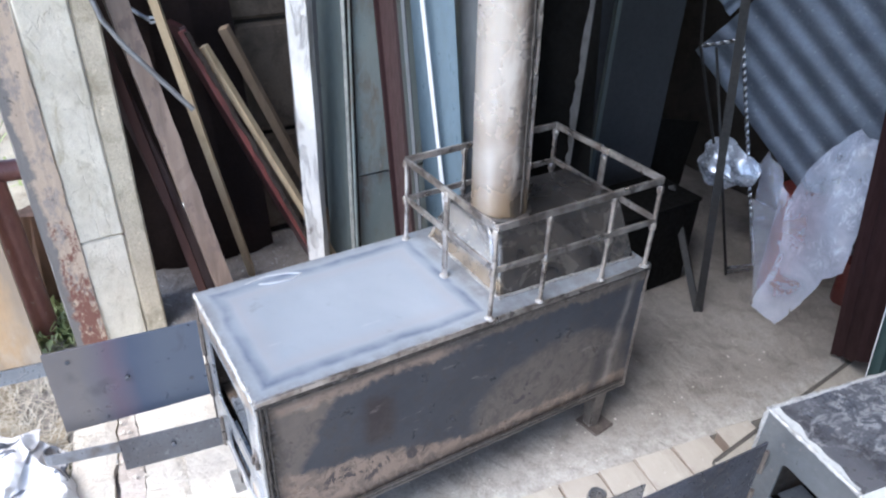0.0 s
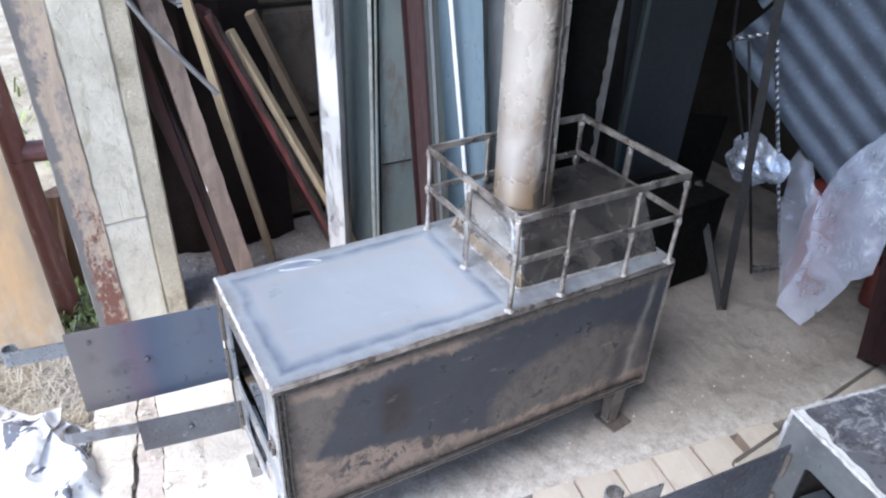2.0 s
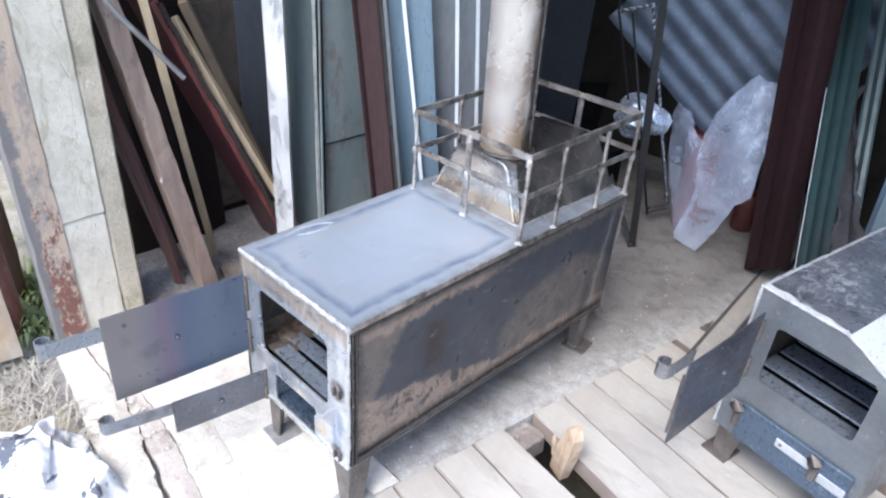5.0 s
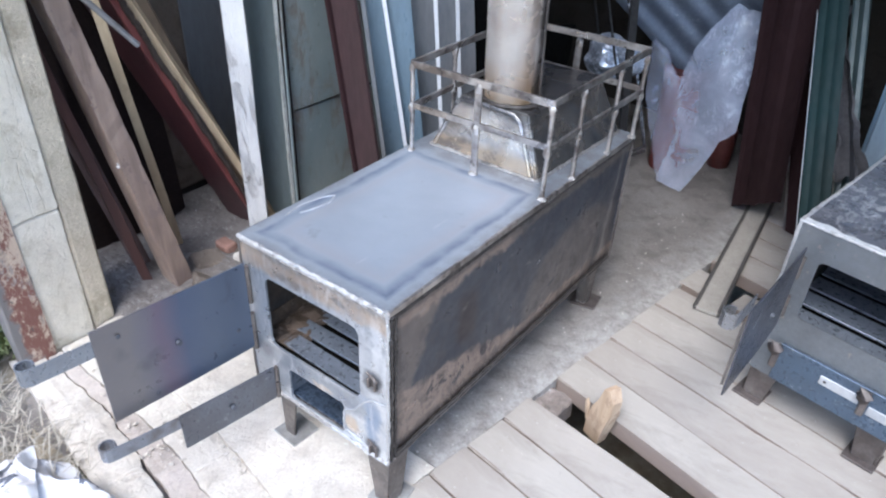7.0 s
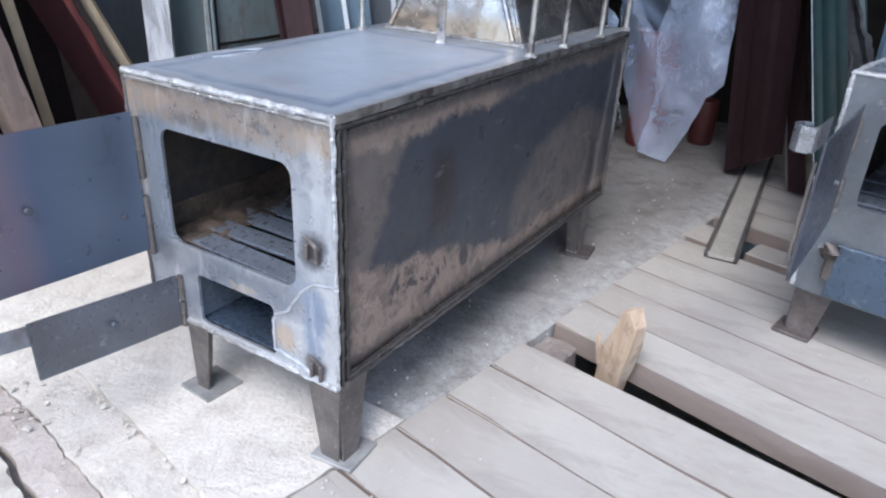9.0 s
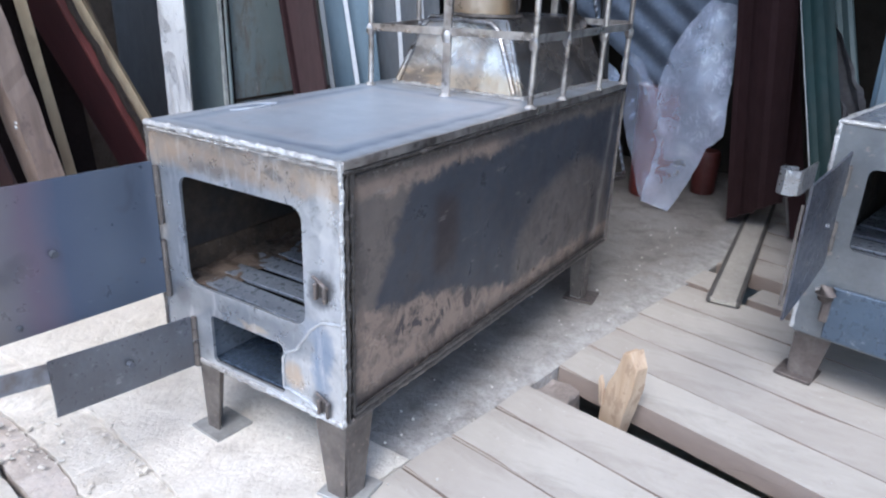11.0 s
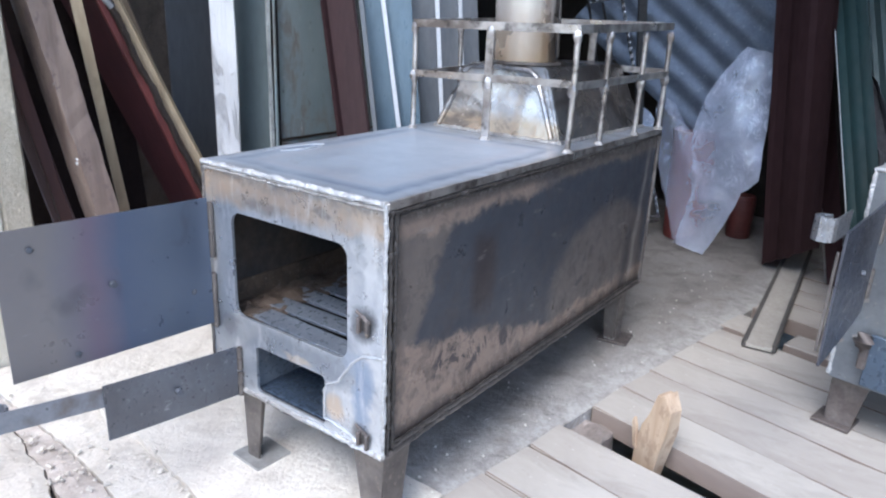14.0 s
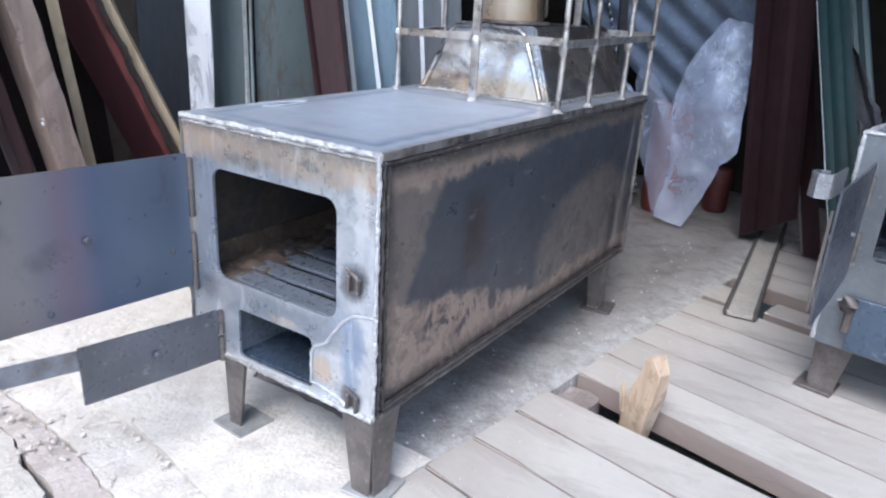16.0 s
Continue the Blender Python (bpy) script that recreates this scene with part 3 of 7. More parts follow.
def white_paint():
    """Whitewash on a rough post: bright, with grey weathered streaks along the grain and small dark knots."""
    a = Mat("whitewashed_post", 0.85)
    grain = a.noise(34, 7, 0.7, a.mapping((1, 1, 0.07)), 0.7)
    flake = a.ramp(a.noise(17, 8, 0.75, a.mapping((1, 1, 0.28), loc=(1, 6, 2)), 0.6), 0.50, 0.57)
    c = a.mix(a.ramp(a.noise(6, 4), 0.4, 0.6), (0.65, 0.635, 0.61), (0.53, 0.515, 0.50))
    c = a.mix(a.math("MULTIPLY", flake, a.ramp(grain, 0.40, 0.60, 0.15, 0.9)), c, (0.36, 0.345, 0.335))
    c = a.mix(a.ramp(a.noise(24, 5, 0.7, a.mapping((1, 1, 0.5), loc=(8, 3, 5))), 0.68, 0.73, 0, 0.9), c, (0.15, 0.135, 0.125))
    a.set("Base Color", c)
    a.bump(a.math("ADD", grain, a.math("MULTIPLY", flake, -0.8)), 0.7, 0.008)
    return a.m


def film_plastic():
    """Clear film: seen through where it hangs smooth, milky where it is doubled, with sharp creases that run every way;
    their glints are painted as milkier patches.
    """
    a = Mat("clear_film", 0.12, 0.0, (0.70, 0.755, 0.92))
    a.set("Specular IOR Level", 0.9), a.set("Coat Weight", 0.8), a.set("Coat Roughness", 0.05), a.set("Coat IOR", 1.8)
    x, _, zz = a.xyz()
    tight = a.math("MULTIPLY", a.ramp(x, 0.22, 0.40, 0.45, 1.0), a.ramp(zz, 0.20, 0.46, 0.15, 1.0))

    soft = a.noise(12, 3, 0.5, a.mapping((1.4, 1, 0.6), rot=(0, 35, 0)), 0.6)
    crush = a.noise(26, 5, 0.66, a.mapping((1, 1, 0.75), rot=(0, -30, 0)), 0.7)
    a.bump(a.math("ADD", a.math("MULTIPLY", soft, 0.8), a.math("MULTIPLY", crush, tight)), 0.45, 0.010)
    a.set("Roughness", a.ramp(a.noise(24, 5), 0.3, 0.7, 0.08, 0.24))
    glint = a.math("MULTIPLY", a.ramp(a.noise(26, 5, 0.68, a.mapping((1.2, 1, 0.7), rot=(0, 40, 0), loc=(2, 5, 1)), 1.2), 0.50, 0.66), a.math("MULTIPLY", tight, a.ramp(a.noise(9, 3, 0.6, a.mapping(loc=(6, 1, 3))), 0.38, 0.58)))
    clear = a.t.nodes.new("ShaderNodeBsdfTransparent")
    mixer = a.t.nodes.new("ShaderNodeMixShader")
    milky = a.ramp(a.noise(8, 5, 0.6, distort=0.6), 0.3, 0.7, 0.70, 1.15)
    veil = a.math("MULTIPLY", milky, a.ramp(x, 0.235, 0.275, 0.29, 0.42))
    a.put(mixer.inputs[0], a.math("MINIMUM", 0.9, a.math("ADD", veil, a.math("MULTIPLY", glint, 0.36))))
    a.t.links.new(clear.outputs[0], mixer.inputs[1])
    a.t.links.new(a.b.outputs[0], mixer.inputs[2])
    a.t.links.new(mixer.outputs[0], a.t.nodes["Material Output"].inputs[0])
    return a.m


def white_cloth():
    """White cloth with random grey patches; its few dark printed blots also paint in the shade of deep folds."""
    a = Mat("white_cloth", 0.9)
    c = a.mix(a.ramp(a.noise(6, 5, 0.6), 0.38, 0.62), (0.70, 0.695, 0.69), (0.57, 0.56, 0.565))
    c = a.mix(a.ramp(a.noise(13, 4, 0.55, distort=0.5), 0.585, 0.61), c, (0.10, 0.105, 0.125))
    a.set("Base Color", c)
    a.bump(a.noise(90, 4), 0.3, 0.002)
    return a.m


def soil():
    a = Mat("soil_and_litter", 0.95)
    c = a.mix(a.ramp(a.noise(5, 6, 0.7), 0.4, 0.62), (0.43, 0.37, 0.275), (0.25, 0.205, 0.145))
    c = a.mix(a.ramp(a.noise(30, 5, 0.7), 0.56, 0.68), c, (0.42, 0.37, 0.27))
    c = a.mix(a.ramp(a.noise(1.4, 4, 0.6), 0.55, 0.65, 0, 0.7), c, (0.10, 0.14, 0.05))
    a.set("Base Color", c)
    a.bump(a.noise(45, 6, 0.7), 0.6, 0.012)
    return a.m


M_TOP, M_SIDE, M_FRONT, M_DOOR = plate_top(), plate_side(), plate_front(), plate_door()
M_PIPE, M_HOOD, M_WELD = chimney_steel(), hood_steel(), weld_metal()
M_WELD2 = weld_metal("dull_weld_metal", (0.36, 0.34, 0.32), (0.09, 0.08, 0.075), (0.62, 0.61, 0.60))
M_DOORLOW = worn("dull_grey_door_steel", (0.150, 0.158, 0.178), (0.100, 0.098, 0.105), 0.36, 0.5, 7, 80, 0.8, speck=(0.30, 0.30, 0.31), relief=0.001)
M_LEG = worn("leg_steel", (0.195, 0.172, 0.155), (0.085, 0.074, 0.070), 0.48, 0.5, 11, 70, 0.9, speck=(0.30, 0.24, 0.20), relief=0.0015)
M_FOOT = worn("foot_plate_steel", (0.43, 0.42, 0.395), (0.22, 0.205, 0.19), 0.55, 0.35, 14, 90, 0.7, relief=0.001)
M_BAR = bar_steel()
M_SCALE = worn("black_weld_scale", (0.05, 0.044, 0.04), (0.11, 0.095, 0.085), 0.6, 0.3, 40, 150, 0.7, relief=0.002)
M_SPOT = worn("weld_spot_steel", (0.085, 0.09, 0.105), (0.13, 0.14, 0.16), 0.6, 0.3, 30, 150, 0.6)
M_GRATE = worn("grate_steel", (0.27, 0.30, 0.345), (0.13, 0.138, 0.155), 0.34, 0.5, 9, 80, 0.7, speck=(0.40, 0.42, 0.45), relief=0.001)
M_SOOT = worn("inner_steel", (0.055, 0.05, 0.048), (0.12, 0.085, 0.06), 0.65, 0.3, 9, 60, 0.9)
M_SCORCH = worn("scorched_scale", (0.12, 0.085, 0.06), (0.035, 0.03, 0.027), 0.7, 0.2, 18, 90, 0.95, speck=(0.24, 0.19, 0.15), relief=0.004)
M_BOLT = worn("bolt_steel", (0.34, 0.34, 0.35), (0.2, 0.2, 0.2), 0.35, 0.8, 40, 200, 0.5)
M_STRAP2 = worn("stained_strap_steel", (0.245, 0.258, 0.285), (0.125, 0.098, 0.082), 0.4, 0.5, 22, 90, 0.95, relief=0.001)
M_STRAP = worn("strap_steel", (0.33, 0.36, 0.40), (0.21, 0.22, 0.24), 0.34, 0.6, 14, 90, 0.6, relief=0.001)
M_TOP2 = scaly_top()
M_FACE2 = worn("old_front_steel", (0.23, 0.245, 0.26), (0.135, 0.14, 0.15), 0.4, 0.5, 6, 70, 0.85, speck=(0.34, 0.31, 0.28), relief=0.002)
M_DOOR2 = worn("dark_door_steel", (0.115, 0.122, 0.15), (0.065, 0.062, 0.068), 0.36, 0.5, 7, 70, 0.85, speck=(0.21, 0.175, 0.15), relief=0.002)
M_SHOULDER = worn("bare_pale_steel", (0.72, 0.73, 0.72), (0.55, 0.57, 0.57), 0.36, 0.3, 7, 80, 0.6, relief=0.001)
M_DRAWER = worn("drawer_steel", (0.095, 0.13, 0.18), (0.065, 0.082, 0.105), 0.34, 0.5, 8, 80, 0.7, speck=(0.24, 0.27, 0.31), relief=0.001)
M_TRAY = worn("blue_tray_steel", (0.10, 0.135, 0.19), (0.055, 0.068, 0.09), 0.3, 0.6, 9, 80, 0.8, speck=(0.2, 0.23, 0.28), relief=0.001)
M_LUG = worn("scorched_lug_steel", (0.12, 0.098, 0.088), (0.21, 0.18, 0.16), 0.55, 0.4, 20, 120, 0.8)
M_PALE = worn("bare_steel_tab", (0.56, 0.57, 0.58), (0.4, 0.4, 0.41), 0.4, 0.4, 20, 120, 0.6)
# Grey cement, darkened further to carry the shade under the roof.
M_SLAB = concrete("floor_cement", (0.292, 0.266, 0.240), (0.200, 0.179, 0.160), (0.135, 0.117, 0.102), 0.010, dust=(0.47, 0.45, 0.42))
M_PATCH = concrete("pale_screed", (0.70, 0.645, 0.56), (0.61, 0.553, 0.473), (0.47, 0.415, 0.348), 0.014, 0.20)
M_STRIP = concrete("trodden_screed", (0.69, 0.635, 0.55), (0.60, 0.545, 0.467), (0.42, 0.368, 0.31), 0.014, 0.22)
M_FILL = concrete("packed_rubble", (0.36, 0.305, 0.27), (0.25, 0.205, 0.18), (0.13, 0.105, 0.09), 0.025)
M_PINK = concrete("crumbled_pinkish_mortar", (0.60, 0.535, 0.47), (0.49, 0.425, 0.37), (0.36, 0.305, 0.258), 0.012)
M_DEEPB = old_wood("deep_brown_board", (0.095, 0.040, 0.032), (0.045, 0.02, 0.017), 0.8, "z")
M_DIRT = concrete("dark_dirt", (0.20, 0.165, 0.135), (0.13, 0.105, 0.085), (0.07, 0.056, 0.046), 0.02)
M_LITTER = worn("dark_littered_dirt", (0.17, 0.15, 0.135), (0.24, 0.215, 0.195), 0.85, 0, 12, 40, 0.8, speck=(0.56, 0.56, 0.56), relief=0.02)
M_ENDB = worn("black_brown_board", (0.03, 0.02, 0.015), (0.045, 0.03, 0.022), 0.85)
# Block and mortar colours are darkened to carry the shed's deep shade.
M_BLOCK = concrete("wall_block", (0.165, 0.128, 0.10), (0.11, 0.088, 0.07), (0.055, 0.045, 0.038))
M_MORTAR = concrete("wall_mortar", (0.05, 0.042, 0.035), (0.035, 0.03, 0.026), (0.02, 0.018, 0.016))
M_PILLAR = limewash()
M_PILLAR_TAN = concrete("bare_pillar_edge", (0.60, 0.53, 0.41), (0.46, 0.40, 0.30), (0.30, 0.25, 0.17), 0.014)
M_PEEL = peeling_paint()
M_BOARD = floorboard_wood()
M_JOIST = old_wood("dark_joist", (0.22, 0.18, 0.14), (0.10, 0.08, 0.065), 0.9, "y")
M_WEDGE = old_wood("fresh_split_wood", (0.62, 0.49, 0.36), (0.40, 0.28, 0.18), 0.7, "z", 34, 0.006, chips=(0.36, 0.255, 0.175), chip_scale=30.0)
M_PLY = plywood()
M_DARKB = old_wood("dark_old_board", (0.375, 0.280, 0.222), (0.175, 0.125, 0.100), 0.6, "z", 20, 0.004, chips=(0.20, 0.145, 0.125), chip_scale=26.0)
M_REDD = old_wood("shaded_red_board", (0.070, 0.024, 0.026), (0.030, 0.013, 0.014), 0.36, "z", 16, 0.002)
M_LILAC = old_wood("dusty_brown_board", (0.215, 0.148, 0.138), (0.105, 0.070, 0.064), 0.8, "z", 18, 0.002)
# Nail heads coloured pale to paint in their highlights.
M_DROP = worn("bright_nail_steel", (0.80, 0.79, 0.77), (0.60, 0.58, 0.56), 0.25, 0.3, 90, 300, 0.6)
# Near-black that puts deep shade and unlit gaps into the colour.
M_VOID = worn("deep_shade_black", (0.004, 0.0038, 0.0036), (0.008, 0.007, 0.006), 0.8, 0, 5, 60, 0.6)
M_REDB = old_wood("lit_red_board", (0.255, 0.070, 0.060), (0.06, 0.02, 0.018), 0.5, "z", 16, 0.002)
M_REDP = worn("dull_red_profile", (0.062, 0.036, 0.036), (0.040, 0.024, 0.024), 0.5, 0.1, 4, 60, 0.6, stretch=(1, 1, 0.3))
M_LATH = old_wood("pine_lath", (0.54, 0.42, 0.27), (0.34, 0.25, 0.155), 0.75, "z")
# Batten wood darkened in colour for the shade it leans in.
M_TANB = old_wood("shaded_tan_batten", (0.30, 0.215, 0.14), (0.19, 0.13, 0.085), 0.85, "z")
M_WPOST = white_paint()
M_LOG = old_wood("rotten_wood", (0.20, 0.115, 0.075), (0.09, 0.05, 0.03), 0.9, "z")
M_RPIPE = worn("rusty_brown_pipe", (0.205, 0.082, 0.068), (0.28, 0.145, 0.115), 0.42, 0.2, 6, 60, 0.7, stretch=(1, 1, 0.4), speck=(0.30, 0.23, 0.2))
M_BLUEG = door_paint()
M_LIP = worn("chipped_pale_paint", (0.40, 0.405, 0.375), (0.23, 0.235, 0.215), 0.6, 0, 30, 90, 0.9, speck=(0.09, 0.075, 0.06), relief=0.003)
M_SHEET = worn("blue_grey_sheet", (0.118, 0.142, 0.140), (0.075, 0.090, 0.090), 0.42, 0.2, 4, 60, 0.6, stretch=(1, 1, 0.3))
M_SHEETD = worn("shaded_blue_grey_sheet", (0.155, 0.163, 0.175), (0.105, 0.110, 0.118), 0.5, 0.1, 4, 60, 0.6, stretch=(1, 1, 0.3))
M_SKY = worn("light_blue_sheet", (0.13, 0.185, 0.23), (0.095, 0.135, 0.17), 0.38, 0.1, 4, 60, 0.6, stretch=(1, 1, 0.3))
M_GREYS = worn("dull_grey_sheet", (0.14, 0.155, 0.17), (0.20, 0.19, 0.185), 0.5, 0.3, 4, 60, 0.6, stretch=(1, 1, 0.3))
M_MAROON = worn("maroon_coated_steel", (0.034, 0.017, 0.018), (0.022, 0.012, 0.012), 0.75, 0.0, 3, 50, 0.6, stretch=(1, 1, 0.3))
M_GREEN = worn("green_coated_steel", (0.016, 0.036, 0.036), (0.025, 0.031, 0.030), 0.6, 0.0, 4, 50, 0.7, stretch=(1, 1, 0.3))
M_GREEN2 = worn("dull_green_steel", (0.060, 0.088, 0.088), (0.040, 0.058, 0.058), 0.45, 0.1, 5, 50, 0.7, stretch=(1, 1, 0.3), speck=(0.07, 0.085, 0.085))
M_PALEBLUE = worn("pale_blue_sheet", (0.30, 0.38, 0.44), (0.24, 0.31, 0.37), 0.4, 0.1, 4, 60, 0.6, stretch=(1, 1, 0.3))
M_DBLUE = worn("dark_blue_panel", (0.036, 0.040, 0.046), (0.026, 0.029, 0.033), 0.5, 0.1, 4, 60, 0.7)
M_BLACK = worn("black_painted_iron", (0.010, 0.010, 0.011), (0.024, 0.02, 0.018), 0.7, 0.0, 12, 90, 0.5)
M_TWIST = worn("twisted_iron", (0.40, 0.41, 0.43), (0.10, 0.10, 0.105), 0.22, 0.85, 40, 150, 0.7)
M_WHITE = worn("white_plastic_rod", (0.60, 0.615, 0.635), (0.50, 0.51, 0.53), 0.45, 0, 8, 90, 0.4)
M_ZINC = worn("galvanised_steel", (0.148, 0.175, 0.225), (0.088, 0.105, 0.138), 0.52, 0.45, 9, 110, 0.8, stretch=(1, 0.5, 1), speck=(0.22, 0.245, 0.285), relief=0.0012)
M_FILM = film_plastic()
M_FOIL = worn("silver_wrap", (0.52, 0.56, 0.64), (0.24, 0.27, 0.33), 0.24, 0.45, 14, 60, 0.8, relief=0.003)
# Both reds are darkened to carry the shade behind the film.
M_RED = worn("red_plastic", (0.15, 0.026, 0.02), (0.085, 0.018, 0.015), 0.5, 0, 6, 60, 0.6)
M_REDDK = worn("shaded_red_plastic", (0.10, 0.022, 0.018), (0.055, 0.015, 0.013), 0.55, 0, 9, 60, 0.8)
M_GUTTER = worn("dusty_channel", (0.40, 0.365, 0.315), (0.30, 0.27, 0.235), 0.9, 0, 8, 90, 0.6)
M_RUBBER = worn("dark_rubber_edge", (0.085, 0.078, 0.072), (0.14, 0.125, 0.11), 0.8, 0, 12, 90, 0.6)
M_TORN = worn("torn_grey_felt", (0.085, 0.085, 0.088), (0.04, 0.038, 0.038), 0.85, 0, 16, 90, 0.8)
M_PALE2 = worn("dull_pale_edge", (0.30, 0.285, 0.275), (0.18, 0.165, 0.16), 0.5, 0.3, 20, 90, 0.7)
M_PAPER = worn("torn_grey_cloth", (0.040, 0.038, 0.040), (0.075, 0.071, 0.072), 0.85, 0, 8, 90, 0.6)
M_CLOTH, M_SOIL = white_cloth(), soil()
M_STRAW = worn("dry_straw", (0.52, 0.475, 0.39), (0.34, 0.30, 0.235), 0.85, 0, 20, 120, 0.7)
M_LEAF = worn("weed_leaf", (0.27, 0.32, 0.115), (0.40, 0.39, 0.20), 0.55, 0, 20, 120, 0.6)
M_RUBBLE = concrete("rubble", (0.60, 0.56, 0.50), (0.48, 0.44, 0.385), (0.34, 0.30, 0.25))
M_RODG = worn("grey_rod", (0.24, 0.24, 0.245), (0.15, 0.14, 0.135), 0.5, 0.5, 14, 90, 0.6)
M_SHADE = worn("shade_black", (0.022, 0.0155, 0.0145), (0.036, 0.024, 0.021), 0.95, 0, 6, 90, 0.6)
M_ROOF = worn("roof_boards", (0.14, 0.115, 0.09), (0.08, 0.065, 0.05), 0.9, 0, 3, 40, 0.6)
M_BRICK = worn("old_red_brick", (0.27, 0.15, 0.115), (0.19, 0.115, 0.09), 0.9, 0, 9, 90, 0.6)


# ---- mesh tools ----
for m_dull in (M_SHADE, M_VOID, M_MORTAR, M_BLOCK, M_ROOF, M_MAROON, M_GREEN):
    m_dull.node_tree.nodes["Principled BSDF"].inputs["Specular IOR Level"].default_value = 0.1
WORLD = {}


def thing(name, at=(0, 0, 0), rz=0.0, label="", category="", group="", kind=""):
    """An Empty at the base of a thing; its parts are meshes under it."""
    ob = new(name)
    ob.empty_display_size = 0.05
    m = pose(*at, 0, 0, rz)
    ob.matrix_basis = m
    WORLD[ob.name] = m
    return tagged(ob, label, category, group, kind)


def part(name, bm, material, parent=None, label="", smooth=False):
    """Links a bmesh, given in its thing's own space, as one mesh object under a thing or a part."""
    bmesh.ops.recalc_face_normals(bm, faces=bm.faces)
    for e in bm.edges:
        e.smooth = len(e.link_faces) != 2 or e.calc_face_angle(0.0) < 0.7
    me = bpy.data.meshes.new(name)
    bm.to_mesh(me)
    bm.free()
    me.materials.append(material)
    if smooth:
        me.polygons.foreach_set("use_smooth", [True] * len(me.polygons))
    ob = new(name, me)
    if parent:
        ob.parent = parent
    return tagged(ob, label)


def single(name, bm, material, label, category, group="", kind="", smooth=False, at=None):
    """A thing that is one mesh."""
    if at:
        bmesh.ops.translate(bm, verts=bm.verts, vec=-Vector(at))
    ob = part(name, bm, material, None, label, smooth)
    if at:
        ob.location = at
    return tagged(ob, label, category, group, kind)


def box(a, b, bevel=0.0015, bm=None, m=None, segments=1):
    """A bevelled block between two corners, moved by m."""
    bm = bm or bmesh.new()
    a, b = Vector(a), Vector(b)
    geo = bmesh.ops.create_cube(bm, size=1.0)["verts"]
    bmesh.ops.scale(bm, verts=geo, vec=[abs(v) for v in (b - a)])
    bmesh.ops.translate(bm, verts=geo, vec=(a + b) / 2)
    if bevel:
        edges = list({e for v in geo for e in v.link_edges})
        out = bmesh.ops.bevel(bm, geom=edges, offset=bevel, segments=segments, affect="EDGES", profile=0.6)
        geo = list({v for f in out["faces"] for v in f.verts} | {v for v in geo if v.is_valid})
    if m is not None:
        bmesh.ops.transform(bm, matrix=m, verts=[v for v in geo if v.is_valid])
    return bm


def axes(p, z_to, x_to):
    """A frame at p whose z points along z_to and whose x leans to x_to."""
    z = Vector(z_to).normalized()
    y = z.cross(Vector(x_to)).normalized()
    x = y.cross(z)
    m = Matrix((x, y, z)).transposed().to_4x4()
    return Matrix.Translation(p) @ m


def beam(p, q, wide, thick, face=(0, -1, 0), bevel=0.002, wear=0.0, cuts=10, seed=0):
    """A bar from p to q; its thin side looks to face. wear: how far the faces stray from true."""
    p, q = Vector(p), Vector(q)
    n = (q - p).length
    bm = bmesh.new()
    rows = []
    for i in range(cuts + 1):
        z = n * i / cuts
        row = []
        for sx, sy in ((-1, -1), (1, -1), (1, 1), (-1, 1)):
            v = Vector((sx * wide / 2, sy * thick / 2, z))
            if wear:
                v += wear * noise.noise_vector(Vector((sx * 3.1 + seed * 7.7, sy * 5.3, z * 7)))
            row.append(bm.verts.new(v))
        rows.append(row)
    for r, s in zip(rows, rows[1:]):
        for i in range(4):
            bm.faces.new((r[i], r[(i + 1) % 4], s[(i + 1) % 4], s[i]))
    bm.faces.new(rows[0][::-1]), bm.faces.new(rows[-1])
    if bevel:
        long = [e for e in bm.edges if abs((e.verts[0].co - e.verts[1].co).z) > 0.5 * n / cuts or e.is_boundary]
        caps = [e for r in (rows[0], rows[-1]) for e in bm.edges if e.verts[0] in r and e.verts[1] in r]
        bmesh.ops.bevel(bm, geom=list(set(long + caps)), offset=bevel, segments=1, affect="EDGES")
    z = (q - p).normalized()
    back = -Vector(face)
    y = (back - z * back.dot(z)).normalized()
    x = y.cross(z)
    bmesh.ops.transform(bm, matrix=Matrix.Translation(p) @ Matrix((x, y, z)).transposed().to_4x4(), verts=bm.verts)
    return bm


def tube(points, radius, sides=12, rough=0.0, close=True, seed=0, bm=None):
    """A round bar along points; rough lumps it like weld metal."""
    bm = bm or bmesh.new()
    pts = [Vector(p) for p in points]
    rings = []
    for i, p in enumerate(pts):
        d = (pts[min(i + 1, len(pts) - 1)] - pts[max(i - 1, 0)]).normalized()
        up = Vector((0, 0, 1)) if abs(d.z) < 0.9 else Vector((1, 0, 0))
        x = d.cross(up).normalized()
        y = d.cross(x)
        r = radius if not hasattr(radius, "__len__") else radius[i]
        ring = []
        for k in range(sides):
            a = math.tau * k / sides
            rr = r * (1 + rough * noise.noise(p * 90 + Vector((k * 0.9, seed * 3.3, 0))))
            ring.append(bm.verts.new(p + (x * math.cos(a) + y * math.sin(a)) * rr))
        rings.append(ring)
    for r, s in zip(rings, rings[1:]):
        for k in range(sides):
            bm.faces.new((r[k], r[(k + 1) % sides], s[(k + 1) % sides], s[k]))
    if close:
        bm.faces.new(rings[0][::-1]), bm.faces.new(rings[-1])
    return bm


